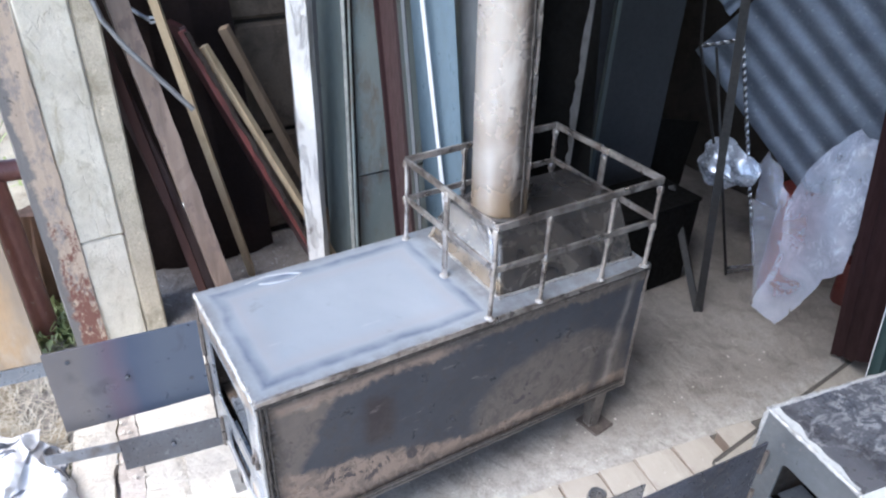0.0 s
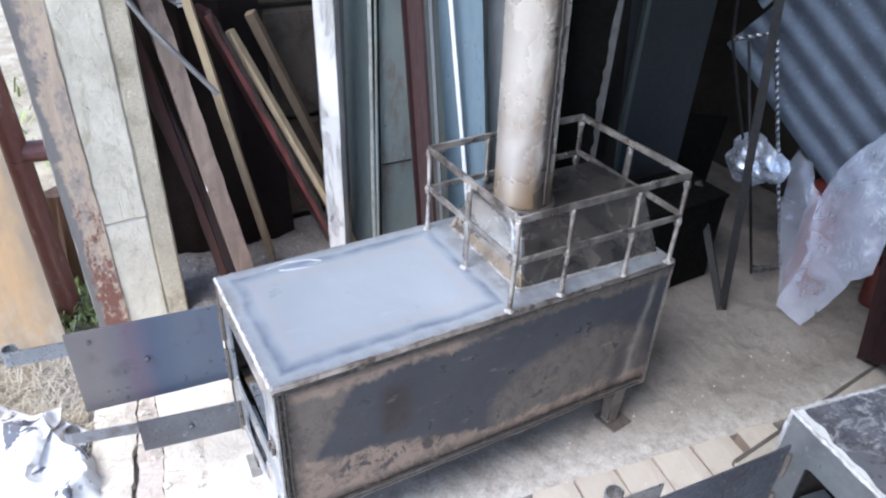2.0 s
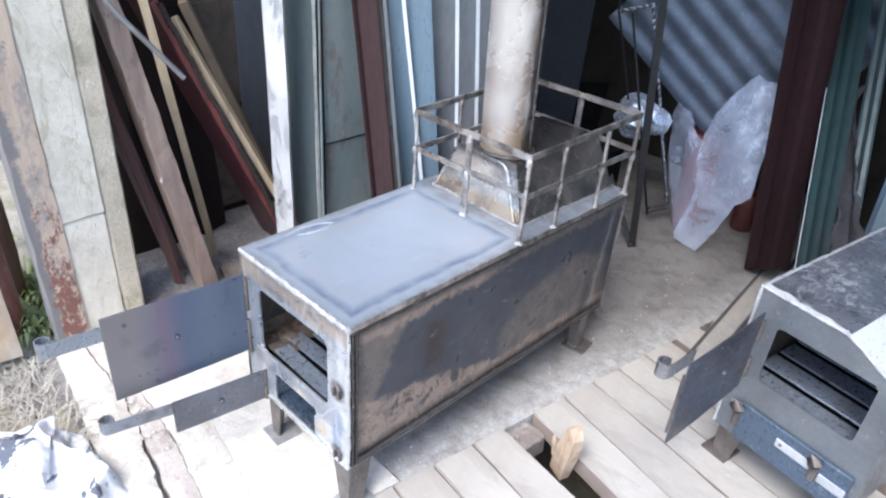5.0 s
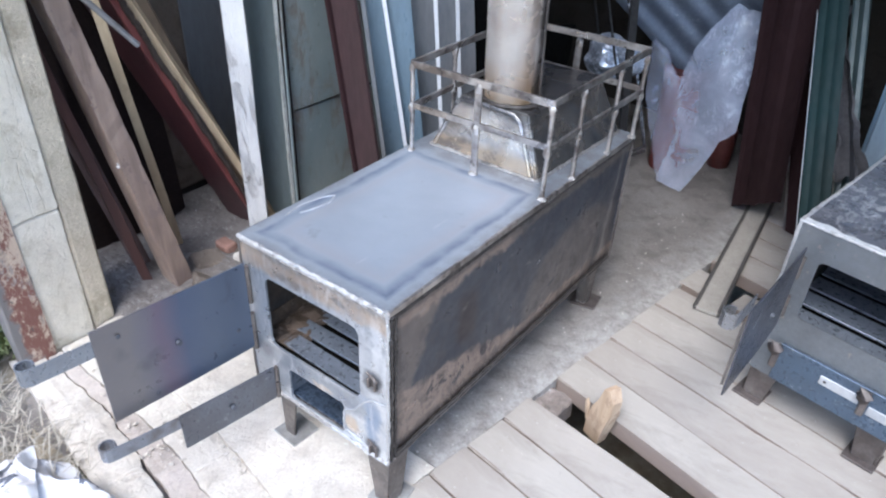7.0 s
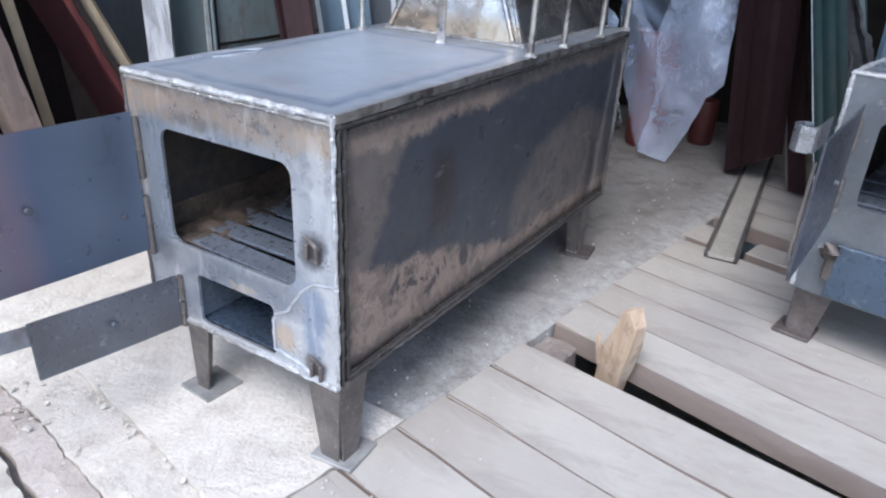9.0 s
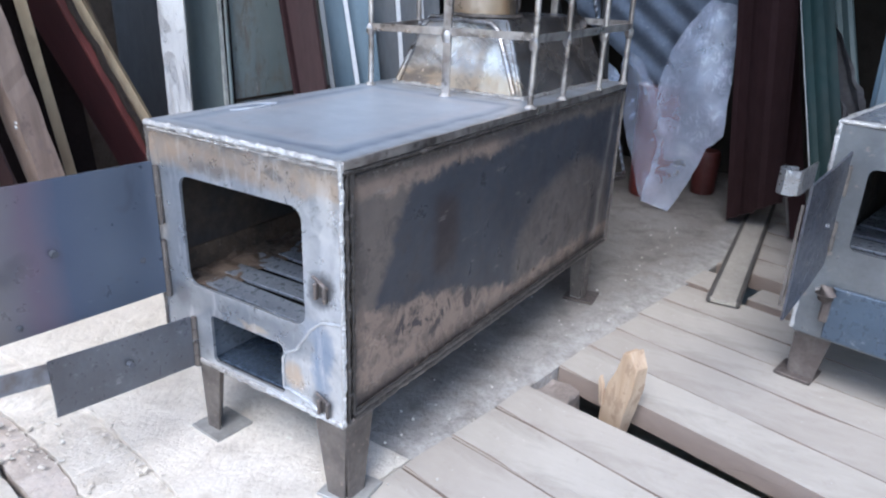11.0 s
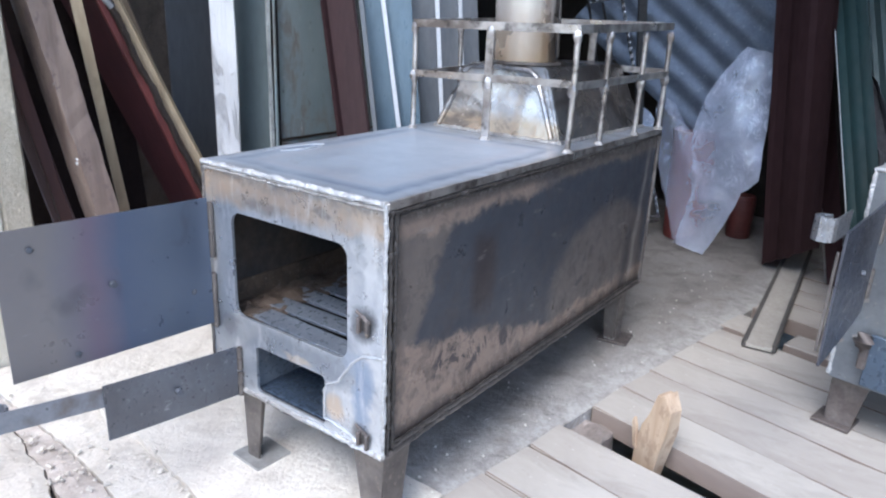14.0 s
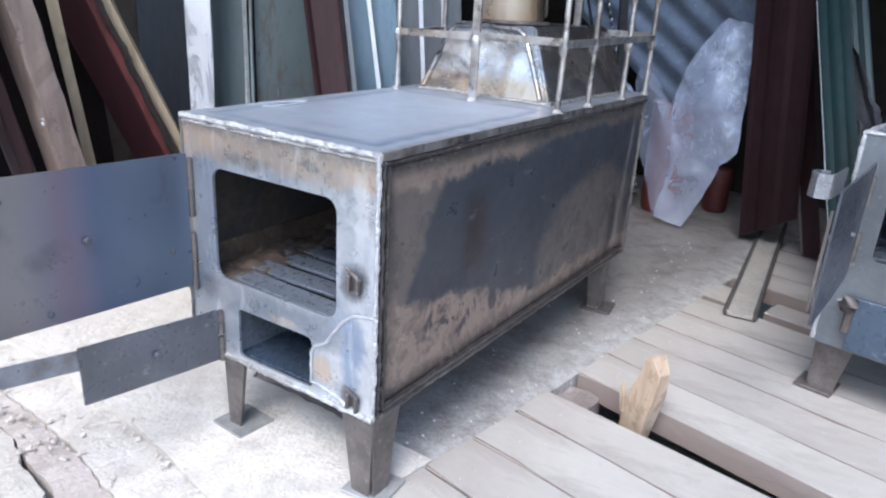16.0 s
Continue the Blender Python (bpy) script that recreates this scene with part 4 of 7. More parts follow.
def bead(p, q, radius=0.0045, seed=0, bm=None):
    """A lumpy weld seam from p to q: uneven in width and path, like drops run together."""
    p, q = Vector(p), Vector(q)
    n = max(4, int((q - p).length / 0.0045))
    at = Vector((seed * 5.1, seed * 1.7, 0))
    pts = [p + (q - p) * i / n + 0.0012 * noise.noise_vector(at + Vector((i * 0.13, 0, 0))) + 0.0010 * noise.noise_vector(at + Vector((i * 0.7, 9, 0))) for i in range(n + 1)]
    rad = [radius * (0.95 + 0.35 * noise.noise(at + Vector((i * 0.21, 4, 0))) + 0.30 * noise.noise(at + Vector((i * 0.9, 7, 0)))) for i in range(n + 1)]
    return tube(pts, rad, 8, 0.35, seed=seed, bm=bm)


def prism(outline, a, b, axis="y", bevel=0.0):
    """An outline of (u, v) pairs pushed from a to b along an axis."""
    put = {"x": lambda u, v, w: (w, u, v), "y": lambda u, v, w: (u, w, v), "z": lambda u, v, w: (u, v, w)}[axis]
    bm = bmesh.new()
    r = [bm.verts.new(put(u, v, a)) for u, v in outline]
    s = [bm.verts.new(put(u, v, b)) for u, v in outline]
    n = len(r)
    for i in range(n):
        bm.faces.new((r[i], r[(i + 1) % n], s[(i + 1) % n], s[i]))
    bm.faces.new(r[::-1]), bm.faces.new(s)
    if bevel:
        bmesh.ops.bevel(bm, geom=list(bm.edges), offset=bevel, segments=1, affect="EDGES")
    return bm


def sheet(fn, nu, nv, thick=0.0):
    """A surface fn(u, v), u and v from 0 to 1, given thickness."""
    bm = bmesh.new()
    g = [[bm.verts.new(fn(i / nu, j / nv)) for j in range(nv + 1)] for i in range(nu + 1)]
    for i in range(nu):
        for j in range(nv):
            bm.faces.new((g[i][j], g[i + 1][j], g[i + 1][j + 1], g[i][j + 1]))
    if thick:
        bmesh.ops.recalc_face_normals(bm, faces=bm.faces)
        bmesh.ops.solidify(bm, geom=list(bm.faces), thickness=thick)
    return bm


def rounded(w0, w1, z0, z1, r, n=5):
    """A rounded rectangle's outline, anticlockwise."""
    out = []
    for cx, cz, a0 in ((w1 - r, z1 - r, 0), (w0 + r, z1 - r, 90), (w0 + r, z0 + r, 180), (w1 - r, z0 + r, 270)):
        for i in range(n + 1):
            a = radians(a0 + 90 * i / n)
            out.append((cx + r * math.cos(a), cz + r * math.sin(a)))
    return out


def plate_with_holes(outline, holes, y0, y1):
    """A plate facing -y with that outline, with rounded openings through it."""
    bm = bmesh.new()
    rings = [outline] + holes
    edges = []
    for ring in rings:
        vs = [bm.verts.new((u, y0, w)) for u, w in ring]
        edges += [bm.edges.new((vs[i], vs[(i + 1) % len(vs)])) for i in range(len(vs))]
    bmesh.ops.triangle_fill(bm, use_beauty=True, use_dissolve=False, edges=edges, normal=(0, -1, 0))
    faces = list(bm.faces)
    out = bmesh.ops.extrude_face_region(bm, geom=faces)
    bmesh.ops.translate(bm, verts=[v for v in out["geom"] if isinstance(v, bmesh.types.BMVert)], vec=(0, y1 - y0, 0))
    return bm


def strap(points, height, thick):
    """A flat strip standing on edge that follows (x, y) points; each point has its middle height too."""
    bm = bmesh.new()
    pts = [Vector(p) for p in points]
    rows = []
    for i, p in enumerate(pts):
        d = pts[min(i + 1, len(pts) - 1)] - pts[max(i - 1, 0)]
        d.z = 0
        s = Vector((-d.y, d.x, 0)).normalized() * thick / 2
        h = Vector((0, 0, height / 2))
        rows.append([bm.verts.new(p + v) for v in (s - h, s + h, -s + h, -s - h)])
    for r, s in zip(rows, rows[1:]):
        for i in range(4):
            bm.faces.new((r[i], r[(i + 1) % 4], s[(i + 1) % 4], s[i]))
    bm.faces.new(rows[0][::-1]), bm.faces.new(rows[-1])
    return bm


def rough_block(a, b, wear, step=0.04, seed=0, bevel=0.006):
    bm = box(a, b, bevel)
    for _ in range(6):
        bmesh.ops.subdivide_edges(bm, edges=[e for e in bm.edges if e.calc_length() > step * 2], cuts=1, use_grid_fill=True)
    for v in bm.verts:
        v.co += 0.6 * wear * noise.noise_vector(v.co * 23 + Vector((seed, 0, 0))) + 0.6 * wear * noise.noise_vector(v.co * 60 + Vector((seed, 0, 0)))
    return bm


# ---- ground, floor, walls, roof ----
def ground_height(x, y):
    inside = -0.62 < x < 2.9 and -0.30 < y < 2.6
    far = max(0.0, math.hypot(x, y) - 4)
    h = -0.62 if inside else -0.028 + 0.02 * noise.noise(Vector((x * 4, y * 4, 0)))
    return h + 0.002 * far


def stretch(dense0, dense1, step, reach):
    near = list(np.arange(dense0, dense1 + 1e-6, step))
    out = [dense1 + (1.5 ** k) * 0.3 for k in range(1, 20) if (1.5 ** k) * 0.3 < reach]
    return [dense0 - (v - dense1) for v in out[::-1]] + near + out


gx, gy = stretch(-1.6, 0.0, 0.05, 300), stretch(-1.4, 0.0, 0.05, 300)
bm = bmesh.new()
gv = [[bm.verts.new((x, y, ground_height(x, y))) for y in gy] for x in gx]
for i in range(len(gx) - 1):
    for j in range(len(gy) - 1):
        bm.faces.new((gv[i][j], gv[i + 1][j], gv[i + 1][j + 1], gv[i][j + 1]))
single("ground", bm, M_SOIL, "bare earth littered with dry straw outside the shed", "ground", kind="structure", smooth=True)

EDGE = lambda y: 0.385 + 0.163 * y
floor = thing("floor", label="uneven grey cement floor, pale near the doorway", category="floor", kind="structure")


def slab(name, corners, top, material, label, depth=0.1, lump=0.004, step=0.06, rim=0.005):
    """A piece of cement with an uneven top and ragged rim."""
    bm = bmesh.new()
    loop = []
    for (ax, ay), (bx, by) in zip(corners, corners[1:] + corners[:1]):
        n = max(1, int(math.hypot(bx - ax, by - ay) / step))
        for i in range(n):
            x, y = ax + (bx - ax) * i / n, ay + (by - ay) * i / n
            r = 0.005 * noise.noise(Vector((x * 17, y * 17, 3))) + 0.004 * noise.noise(Vector((x * 60, y * 60, 3)))
            loop.append(bm.verts.new((x + r, y + r, top)))
    f = bm.faces.new(loop)
    bmesh.ops.triangulate(bm, faces=[f])
    for limit in (0.3, 0.16, 0.09, 0.05):
        bmesh.ops.subdivide_edges(bm, edges=[e for e in bm.edges if e.calc_length() > limit], cuts=1)
        bmesh.ops.triangulate(bm, faces=[f for f in bm.faces if len(f.verts) > 3])
    for v in bm.verts:
        v.co.z += lump * noise.noise(v.co * 6) + 0.5 * lump * noise.noise(v.co * 23) + 0.25 * lump * noise.noise(v.co * 61) - (rim if v.is_boundary else 0)
    out = bmesh.ops.extrude_face_region(bm, geom=list(bm.faces))
    for v in out["geom"]:
        if isinstance(v, bmesh.types.BMVert):
            v.co.z = top - depth
    return part(name, bm, material, floor, label)


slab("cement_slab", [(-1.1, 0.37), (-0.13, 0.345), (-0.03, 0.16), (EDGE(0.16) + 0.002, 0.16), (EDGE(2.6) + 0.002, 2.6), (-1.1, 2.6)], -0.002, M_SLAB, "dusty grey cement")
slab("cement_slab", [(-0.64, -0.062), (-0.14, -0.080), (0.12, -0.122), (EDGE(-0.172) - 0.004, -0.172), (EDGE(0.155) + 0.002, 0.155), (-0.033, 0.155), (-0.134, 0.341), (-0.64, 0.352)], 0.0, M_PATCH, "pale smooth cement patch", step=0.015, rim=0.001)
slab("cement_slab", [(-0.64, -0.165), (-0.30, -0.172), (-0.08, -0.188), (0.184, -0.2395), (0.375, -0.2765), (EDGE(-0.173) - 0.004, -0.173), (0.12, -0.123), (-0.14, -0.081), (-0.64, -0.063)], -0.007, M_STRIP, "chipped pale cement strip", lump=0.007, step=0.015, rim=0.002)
slab("cement_slab", [(-0.64, -0.205), (-0.33, -0.213), (-0.135, -0.248), (0.02, -0.275), (0.16, -0.298), (0.375, -0.335), (0.375, -0.278), (0.184, -0.241), (-0.08, -0.191), (-0.30, -0.175), (-0.64, -0.168)], -0.010, M_PINK, "crumbled pinkish mortar strip", lump=0.007, step=0.012, rim=0.003)
slab("cement_slab", [(-0.70, -0.280), (-0.475, -0.305), (-0.296, -0.336), (-0.06, -0.375), (0.37, -0.47), (0.37, -0.352), (0.16, -0.314), (0.02, -0.290), (-0.125, -0.262), (-0.145, -0.250), (-0.33, -0.217), (-0.66, -0.209)], -0.005, M_STRIP, "chipped pale cement strip", step=0.015)
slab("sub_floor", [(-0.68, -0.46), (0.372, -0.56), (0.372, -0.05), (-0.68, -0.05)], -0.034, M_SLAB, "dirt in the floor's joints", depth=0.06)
slab("cement_slab", [(-0.15, -0.365), (0.366, -0.478), (0.36, -1.2), (-0.1, -1.2)], -0.014, M_PATCH, "pale cement strip", step=0.03)

BLOCK_D = 0.12
wall = thing("wall_west", label="rough wall of large grey-brown blocks in deep shade", category="wall", kind="structure")
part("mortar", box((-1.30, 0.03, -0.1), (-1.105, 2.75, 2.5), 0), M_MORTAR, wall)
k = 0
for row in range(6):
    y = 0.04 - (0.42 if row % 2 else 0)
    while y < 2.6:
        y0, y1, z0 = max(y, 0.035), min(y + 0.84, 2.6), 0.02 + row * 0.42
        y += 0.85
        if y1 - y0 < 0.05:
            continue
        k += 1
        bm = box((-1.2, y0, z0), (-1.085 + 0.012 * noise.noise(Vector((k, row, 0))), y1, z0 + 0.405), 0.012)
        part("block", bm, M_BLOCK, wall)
single("wall_north", box((-1.3, 2.6, -0.1), (3.2, 2.75, 2.5), 0.004), M_MORTAR, "back wall of the shed, coloured dark for its shade", "wall", kind="structure")
# Unseen wall, added to keep light off the shed's back right.
single("wall_east", box((3.05, 0.9, -0.1), (3.2, 2.6, 2.5), 0.004), M_MORTAR, "unseen dark side wall added to darken the back of the shed", "wall", kind="structure")
# Unseen roof; its front edge is set by how dark the back gets.
single("ceiling", box((-1.3, 0.15, 2.5), (3.2, 2.75, 2.6), 0.004), M_ROOF, "unseen dark roof placed to shade the back of the shed", "ceiling", kind="structure")

boards = thing("floor_boards", label="dusty grey wooden floorboards laid across the shed", category="floor", kind="structure")
SEAMS = [(-1.19, -0.2), (-1.05, -0.2), (-0.915, -0.2), (-0.78, -0.2), (-0.645, -0.2), (-0.51, -0.2), (-0.375, -0.2), (-0.245, -0.2), (-0.12, -0.2), (0.005, -0.21), (0.134, -0.21), (0.256, -0.18), (0.386, -0.19), (0.495, -0.165)]
SEAMS2 = [(0.600, -0.225), (0.725, -0.235), (0.846, -0.205), (0.962, -0.210), (1.088, -0.212), (1.222, -0.212)]
SEAMS3 = [(1.44, -0.212), (1.575, -0.212), (1.71, -0.212), (1.845, -0.212), (1.98, -0.212), (2.115, -0.212), (2.25, -0.212), (2.385, -0.212), (2.52, -0.212)]


def board(front, back, length, seed, thick=0.044):
    """A floorboard between two seams, each a start at the cement's edge and a slope, with a trodden top and slightly ragged sides."""
    bm = bmesh.new()
    rows = []
    n = max(4, int(length / 0.09))
    for i in range(n + 1):
        t = length * i / n
        row = []
        for (y, m), side_y in ((front, 0.0024), (back, -0.0024)):
            for top in (0, 1):
                r = noise.noise_vector(Vector((t * 6, seed * 5.1 + side_y * 900, top * 3.0)))
                x = EDGE(y) + 0.001 + t + (0.006 * noise.noise(Vector((seed * 9, y * 31, 0))) if i == 0 else 0)
                row.append(bm.verts.new((x, y + m * t + side_y + 0.0028 * r.y, -0.001 - (0 if top else thick) + 0.0022 * r.z + 0.0025 * noise.noise(Vector((seed * 31, 5, 0))))))
        rows.append([row[0], row[1], row[3], row[2]])
    for r, q in zip(rows, rows[1:]):
        for k in range(4):
            bm.faces.new((r[k], r[(k + 1) % 4], q[(k + 1) % 4], q[k]))
    bm.faces.new(rows[0][::-1]), bm.faces.new(rows[-1])
    ends = [e for r in (rows[0], rows[-1]) for e in bm.edges if e.verts[0] in r and e.verts[1] in r]
    long = [e for e in bm.edges if abs(e.verts[0].co.x - e.verts[1].co.x) > 0.04]
    bmesh.ops.bevel(bm, geom=list(set(ends + long)), offset=0.0036, segments=2, affect="EDGES")
    return bm


for row in (SEAMS, SEAMS2, SEAMS3):
    for lo_seam, hi_seam in zip(row, row[1:]):
        at = (EDGE(lo_seam[0]), lo_seam[0], 0.0)
        bm = board(lo_seam, hi_seam, 2.35, lo_seam[0], 0.050 if lo_seam[0] == 0.600 else 0.044)
        bmesh.ops.translate(bm, verts=bm.verts, vec=(-at[0], -at[1], 0))
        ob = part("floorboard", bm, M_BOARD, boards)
        ob.location = at
for x0, y0, n, w in ((0.590, 1.312, 0.075, 0.120), (0.76, 1.285, 1.6, 0.095)):
    bm = beam((0, 0, 0), (n, 0, 0), w, 0.042, (0, 0, 1), 0.003, 0.003, 8, x0)
    ob = part("floorboard", bm, M_BOARD, boards, "short broken board")
    ob.matrix_basis = pose(x0, y0, -0.025, 0, 0, -12)
part("packing", rough_block((0.462, 0.497, -0.10), (0.548, 0.590, -0.030), 0.010, 0.018, 8, 0.004), M_FILL, boards, "pinkish rubble and dirt packed in the gap's end")
for x in (0.16, 1.05, 1.7):
    part("joist", beam((x, -1.2, -0.094), (x + 0.3, 2.5, -0.094), 0.06, 0.09, (0, 0, 1), 0.004, 0.004, 12, x), M_JOIST, boards)


# ---- the stove ----
W, L, ZB, ZT = 0.4, 1.012, 0.153, 0.556
stove = thing("steel_stove", label="long welded bare-steel stove with open doors, standing on four legs", category="stove")


def inset(x0, x1, y0, y1, z0, z1):
    return box((x0, y0, z0), (x1, y1, z1), 0.0012)


part("top_plate", sheet(lambda u, v: (W * u, L * v, ZT - 0.0028 * math.sin(math.pi * min(1, v * 1.8)) * math.sin(math.pi * u) + 0.0008 * noise.noise(Vector((u * 5, v * 9, 0)))), 16, 32, 0.004), M_TOP, stove, "grey-blue steel sheet with a blue heat line", True)
side = lambda x, s: sheet(lambda u, v: (x + s * 0.004 * math.sin(math.pi * u) * math.sin(math.pi * v) * (0.6 + noise.noise(Vector((u * 4, v * 2, s)))), 0.003 + (L - 0.006) * u, ZB + (ZT - 0.004 - ZB) * v), 40, 16, 0.004)
part("side_plate", side(W - 0.005, 1), M_SIDE, stove, "blue-black steel side stained tan by heat", True)
part("side_plate", side(0.005, -1), M_SIDE, stove, "blue-black steel side stained tan by heat", True)
part("back_plate", inset(0.004, W - 0.004, L - 0.005, L - 0.001, ZB, ZT - 0.005), M_SIDE, stove)
part("bottom_plate", inset(0.004, W - 0.004, 0.004, L - 0.006, ZB - 0.004, ZB), M_SIDE, stove)
holes = [rounded(0.067, 0.327, 0.295, 0.479, 0.021), rounded(0.114, 0.278, 0.163, 0.250, 0.009)]
part("front_plate", plate_with_holes([(0.002, ZB), (W - 0.002, ZB), (W - 0.002, ZT - 0.005), (0.002, ZT - 0.005)], holes, 0.0, 0.005), M_FRONT, stove, "blue-grey steel front burnt tan above the opening")
part("top_rim", beam((W + 0.001, 0.0, ZT - 0.006), (W + 0.001, L, ZT - 0.006), 0.006, 0.012, (0, 0, 1), 0.002, 0.0012, 30, 2), M_BAR, stove, "ground edge of the top sheet")
# weld seams along the box's edges
for i, (p, q) in enumerate((((0, 0, ZT - 0.004), (W, 0, ZT - 0.004)), ((W, 0, ZT - 0.003), (W, 0, ZB)), ((0, 0, ZB), (W, 0, ZB)), ((0, 0, ZT - 0.012), (W, 0, ZT - 0.012)), ((W * 0.6, -0.002, ZB + 0.002), (W, -0.002, ZB)))):
    part("weld_seam", bead(p, q, (0.0052, 0.0038, 0.0045, 0.0036, 0.004)[i], i), (M_WELD, M_WELD, M_WELD2, M_WELD2, M_WELD)[i], stove, "bright lumpy weld")
for i, (p, q) in enumerate((((0, 0, ZT - 0.003), (0, 0, ZB)), ((W + 0.001, 0, ZT - 0.016), (W + 0.001, L, ZT - 0.016)), ((W, 0, ZB), (W, L, ZB)), ((W, L, ZT - 0.004), (W, L, ZB)), ((0, 0, ZT - 0.004), (0, L, ZT - 0.004)), ((W, 0.010, ZB), (W, 0.010, ZT - 0.01)))):
    # Seam 1, a black bead, paints the shade of the groove under the rim.
    part("weld_seam", bead(p, q, 0.0036, i + 7), M_SCALE if i in (1, 5) else M_LEG, stove, "dark scaly weld")
part("weld_seam", bead((W, 0.021, ZB + 0.01), (W, 0.021, ZT - 0.02), 0.0040, 31), M_SCALE, stove, "dark crusted weld beside the corner")
for k in range(3):
    part("weld_seam", bead((W + 0.001, 0.02, ZB + 0.006 + 0.0055 * k), (W + 0.001, L - 0.02, ZB + 0.006 + 0.0055 * k), 0.0036 - 0.0006 * k, 70 + k), (M_SCALE, M_LEG, M_SCALE)[k], stove, "grey-brown weld crust along the bottom edge")
part("weld_seam", bead((W + 0.001, 0.03, ZT - 0.023), (W + 0.001, 0.60, ZT - 0.022), 0.0022, 32), M_SCALE, stove, "thin brown scale line under the rim", True)
loop = [(0.022, 0.11), (0.013, 0.162), (0.025, 0.214), (0.04, 0.239), (0.053, 0.21), (0.046, 0.163), (0.034, 0.13)]
pts = []
for (ax, ay), (bx, by) in zip(loop, loop[1:]):
    pts += [(ax + (bx - ax) * i / 5, ay + (by - ay) * i / 5, ZT + 0.0005) for i in range(5)]
part("weld_seam", tube(pts, 0.0018, 6, 0.5), M_PALE, stove, "thin bright weld loop on the top sheet", True)
# firebox
random.seed(5)
# Plate coloured near-black to stand for the unlit gaps between the bars.
fire = part("grate", inset(0.01, W - 0.01, 0.02, 0.60, 0.256, 0.260), M_VOID, stove, "plate under the grate bars, coloured black for the unlit gaps")
for i in range(9):
    y = 0.040 + i * 0.056
    part("grate_bar", box((-0.125 - 0.014 * (i % 3), -0.0205, 0), (0.182, 0.0205, 0.006), 0.001, m=pose(0.2, y, 0.283, 2, 0, (-1.5, 0.5, -0.8)[i % 3])), M_GRATE, fire, "flat blue-grey bar")
for x in (0.012, W - 0.016):
    part("lining", inset(x, x + 0.003, 0.012, 0.62, 0.283, ZT - 0.02), M_SOOT, stove, "soot-brown inner wall")
part("lining", inset(0.012, W - 0.012, 0.62, 0.624, 0.17, ZT - 0.02), M_SOOT, stove, "soot-brown inner wall")
part("scale_crust", sheet(lambda u, v: (0.016 + (0.095 + 0.05 * noise.noise(Vector((v * 9, 3, 0)))) * u, 0.02 + 0.56 * v, 0.286 + (0.019 * abs(noise.noise(Vector((u * 4, v * 12, 1)))) + 0.006 * abs(noise.noise(Vector((u * 14, v * 60, 4))))) * (1.15 - u)), 14, 70, 0.002), M_SCORCH, fire, "ragged brown scale at the grate's edge")
part("lining", inset(0.0152, 0.0176, 0.014, 0.61, 0.284, 0.330), M_SCORCH, stove, "tan scorched strip of the inner wall")
part("ash_tray", inset(0.10, 0.30, 0.012, 0.5, 0.158, 0.162), M_TRAY, stove, "blue steel tray floor")
part("ash_tray_side", inset(0.10, 0.104, 0.012, 0.5, 0.162, 0.235), M_GRATE, stove)
part("ash_tray_side", inset(0.10, 0.30, 0.33, 0.334, 0.162, 0.255), M_GRATE, stove)


def hinge(x, y, z0, z1, parent, r=0.0055, knuckles=2):
    """A barrel hinge: a pin with knuckles."""
    h = part("hinge", tube([(x, y, z0), (x, y, z1)], r * 0.75, 10), M_LUG, parent, "welded barrel hinge", True)
    n = (z1 - z0) / knuckles
    for i in range(knuckles):
        part("knuckle", tube([(x, y, z0 + i * n + 0.002), (x, y, z0 + (i + 1) * n - 0.002)], r, 10), M_LEG, h, "", True)
    return h


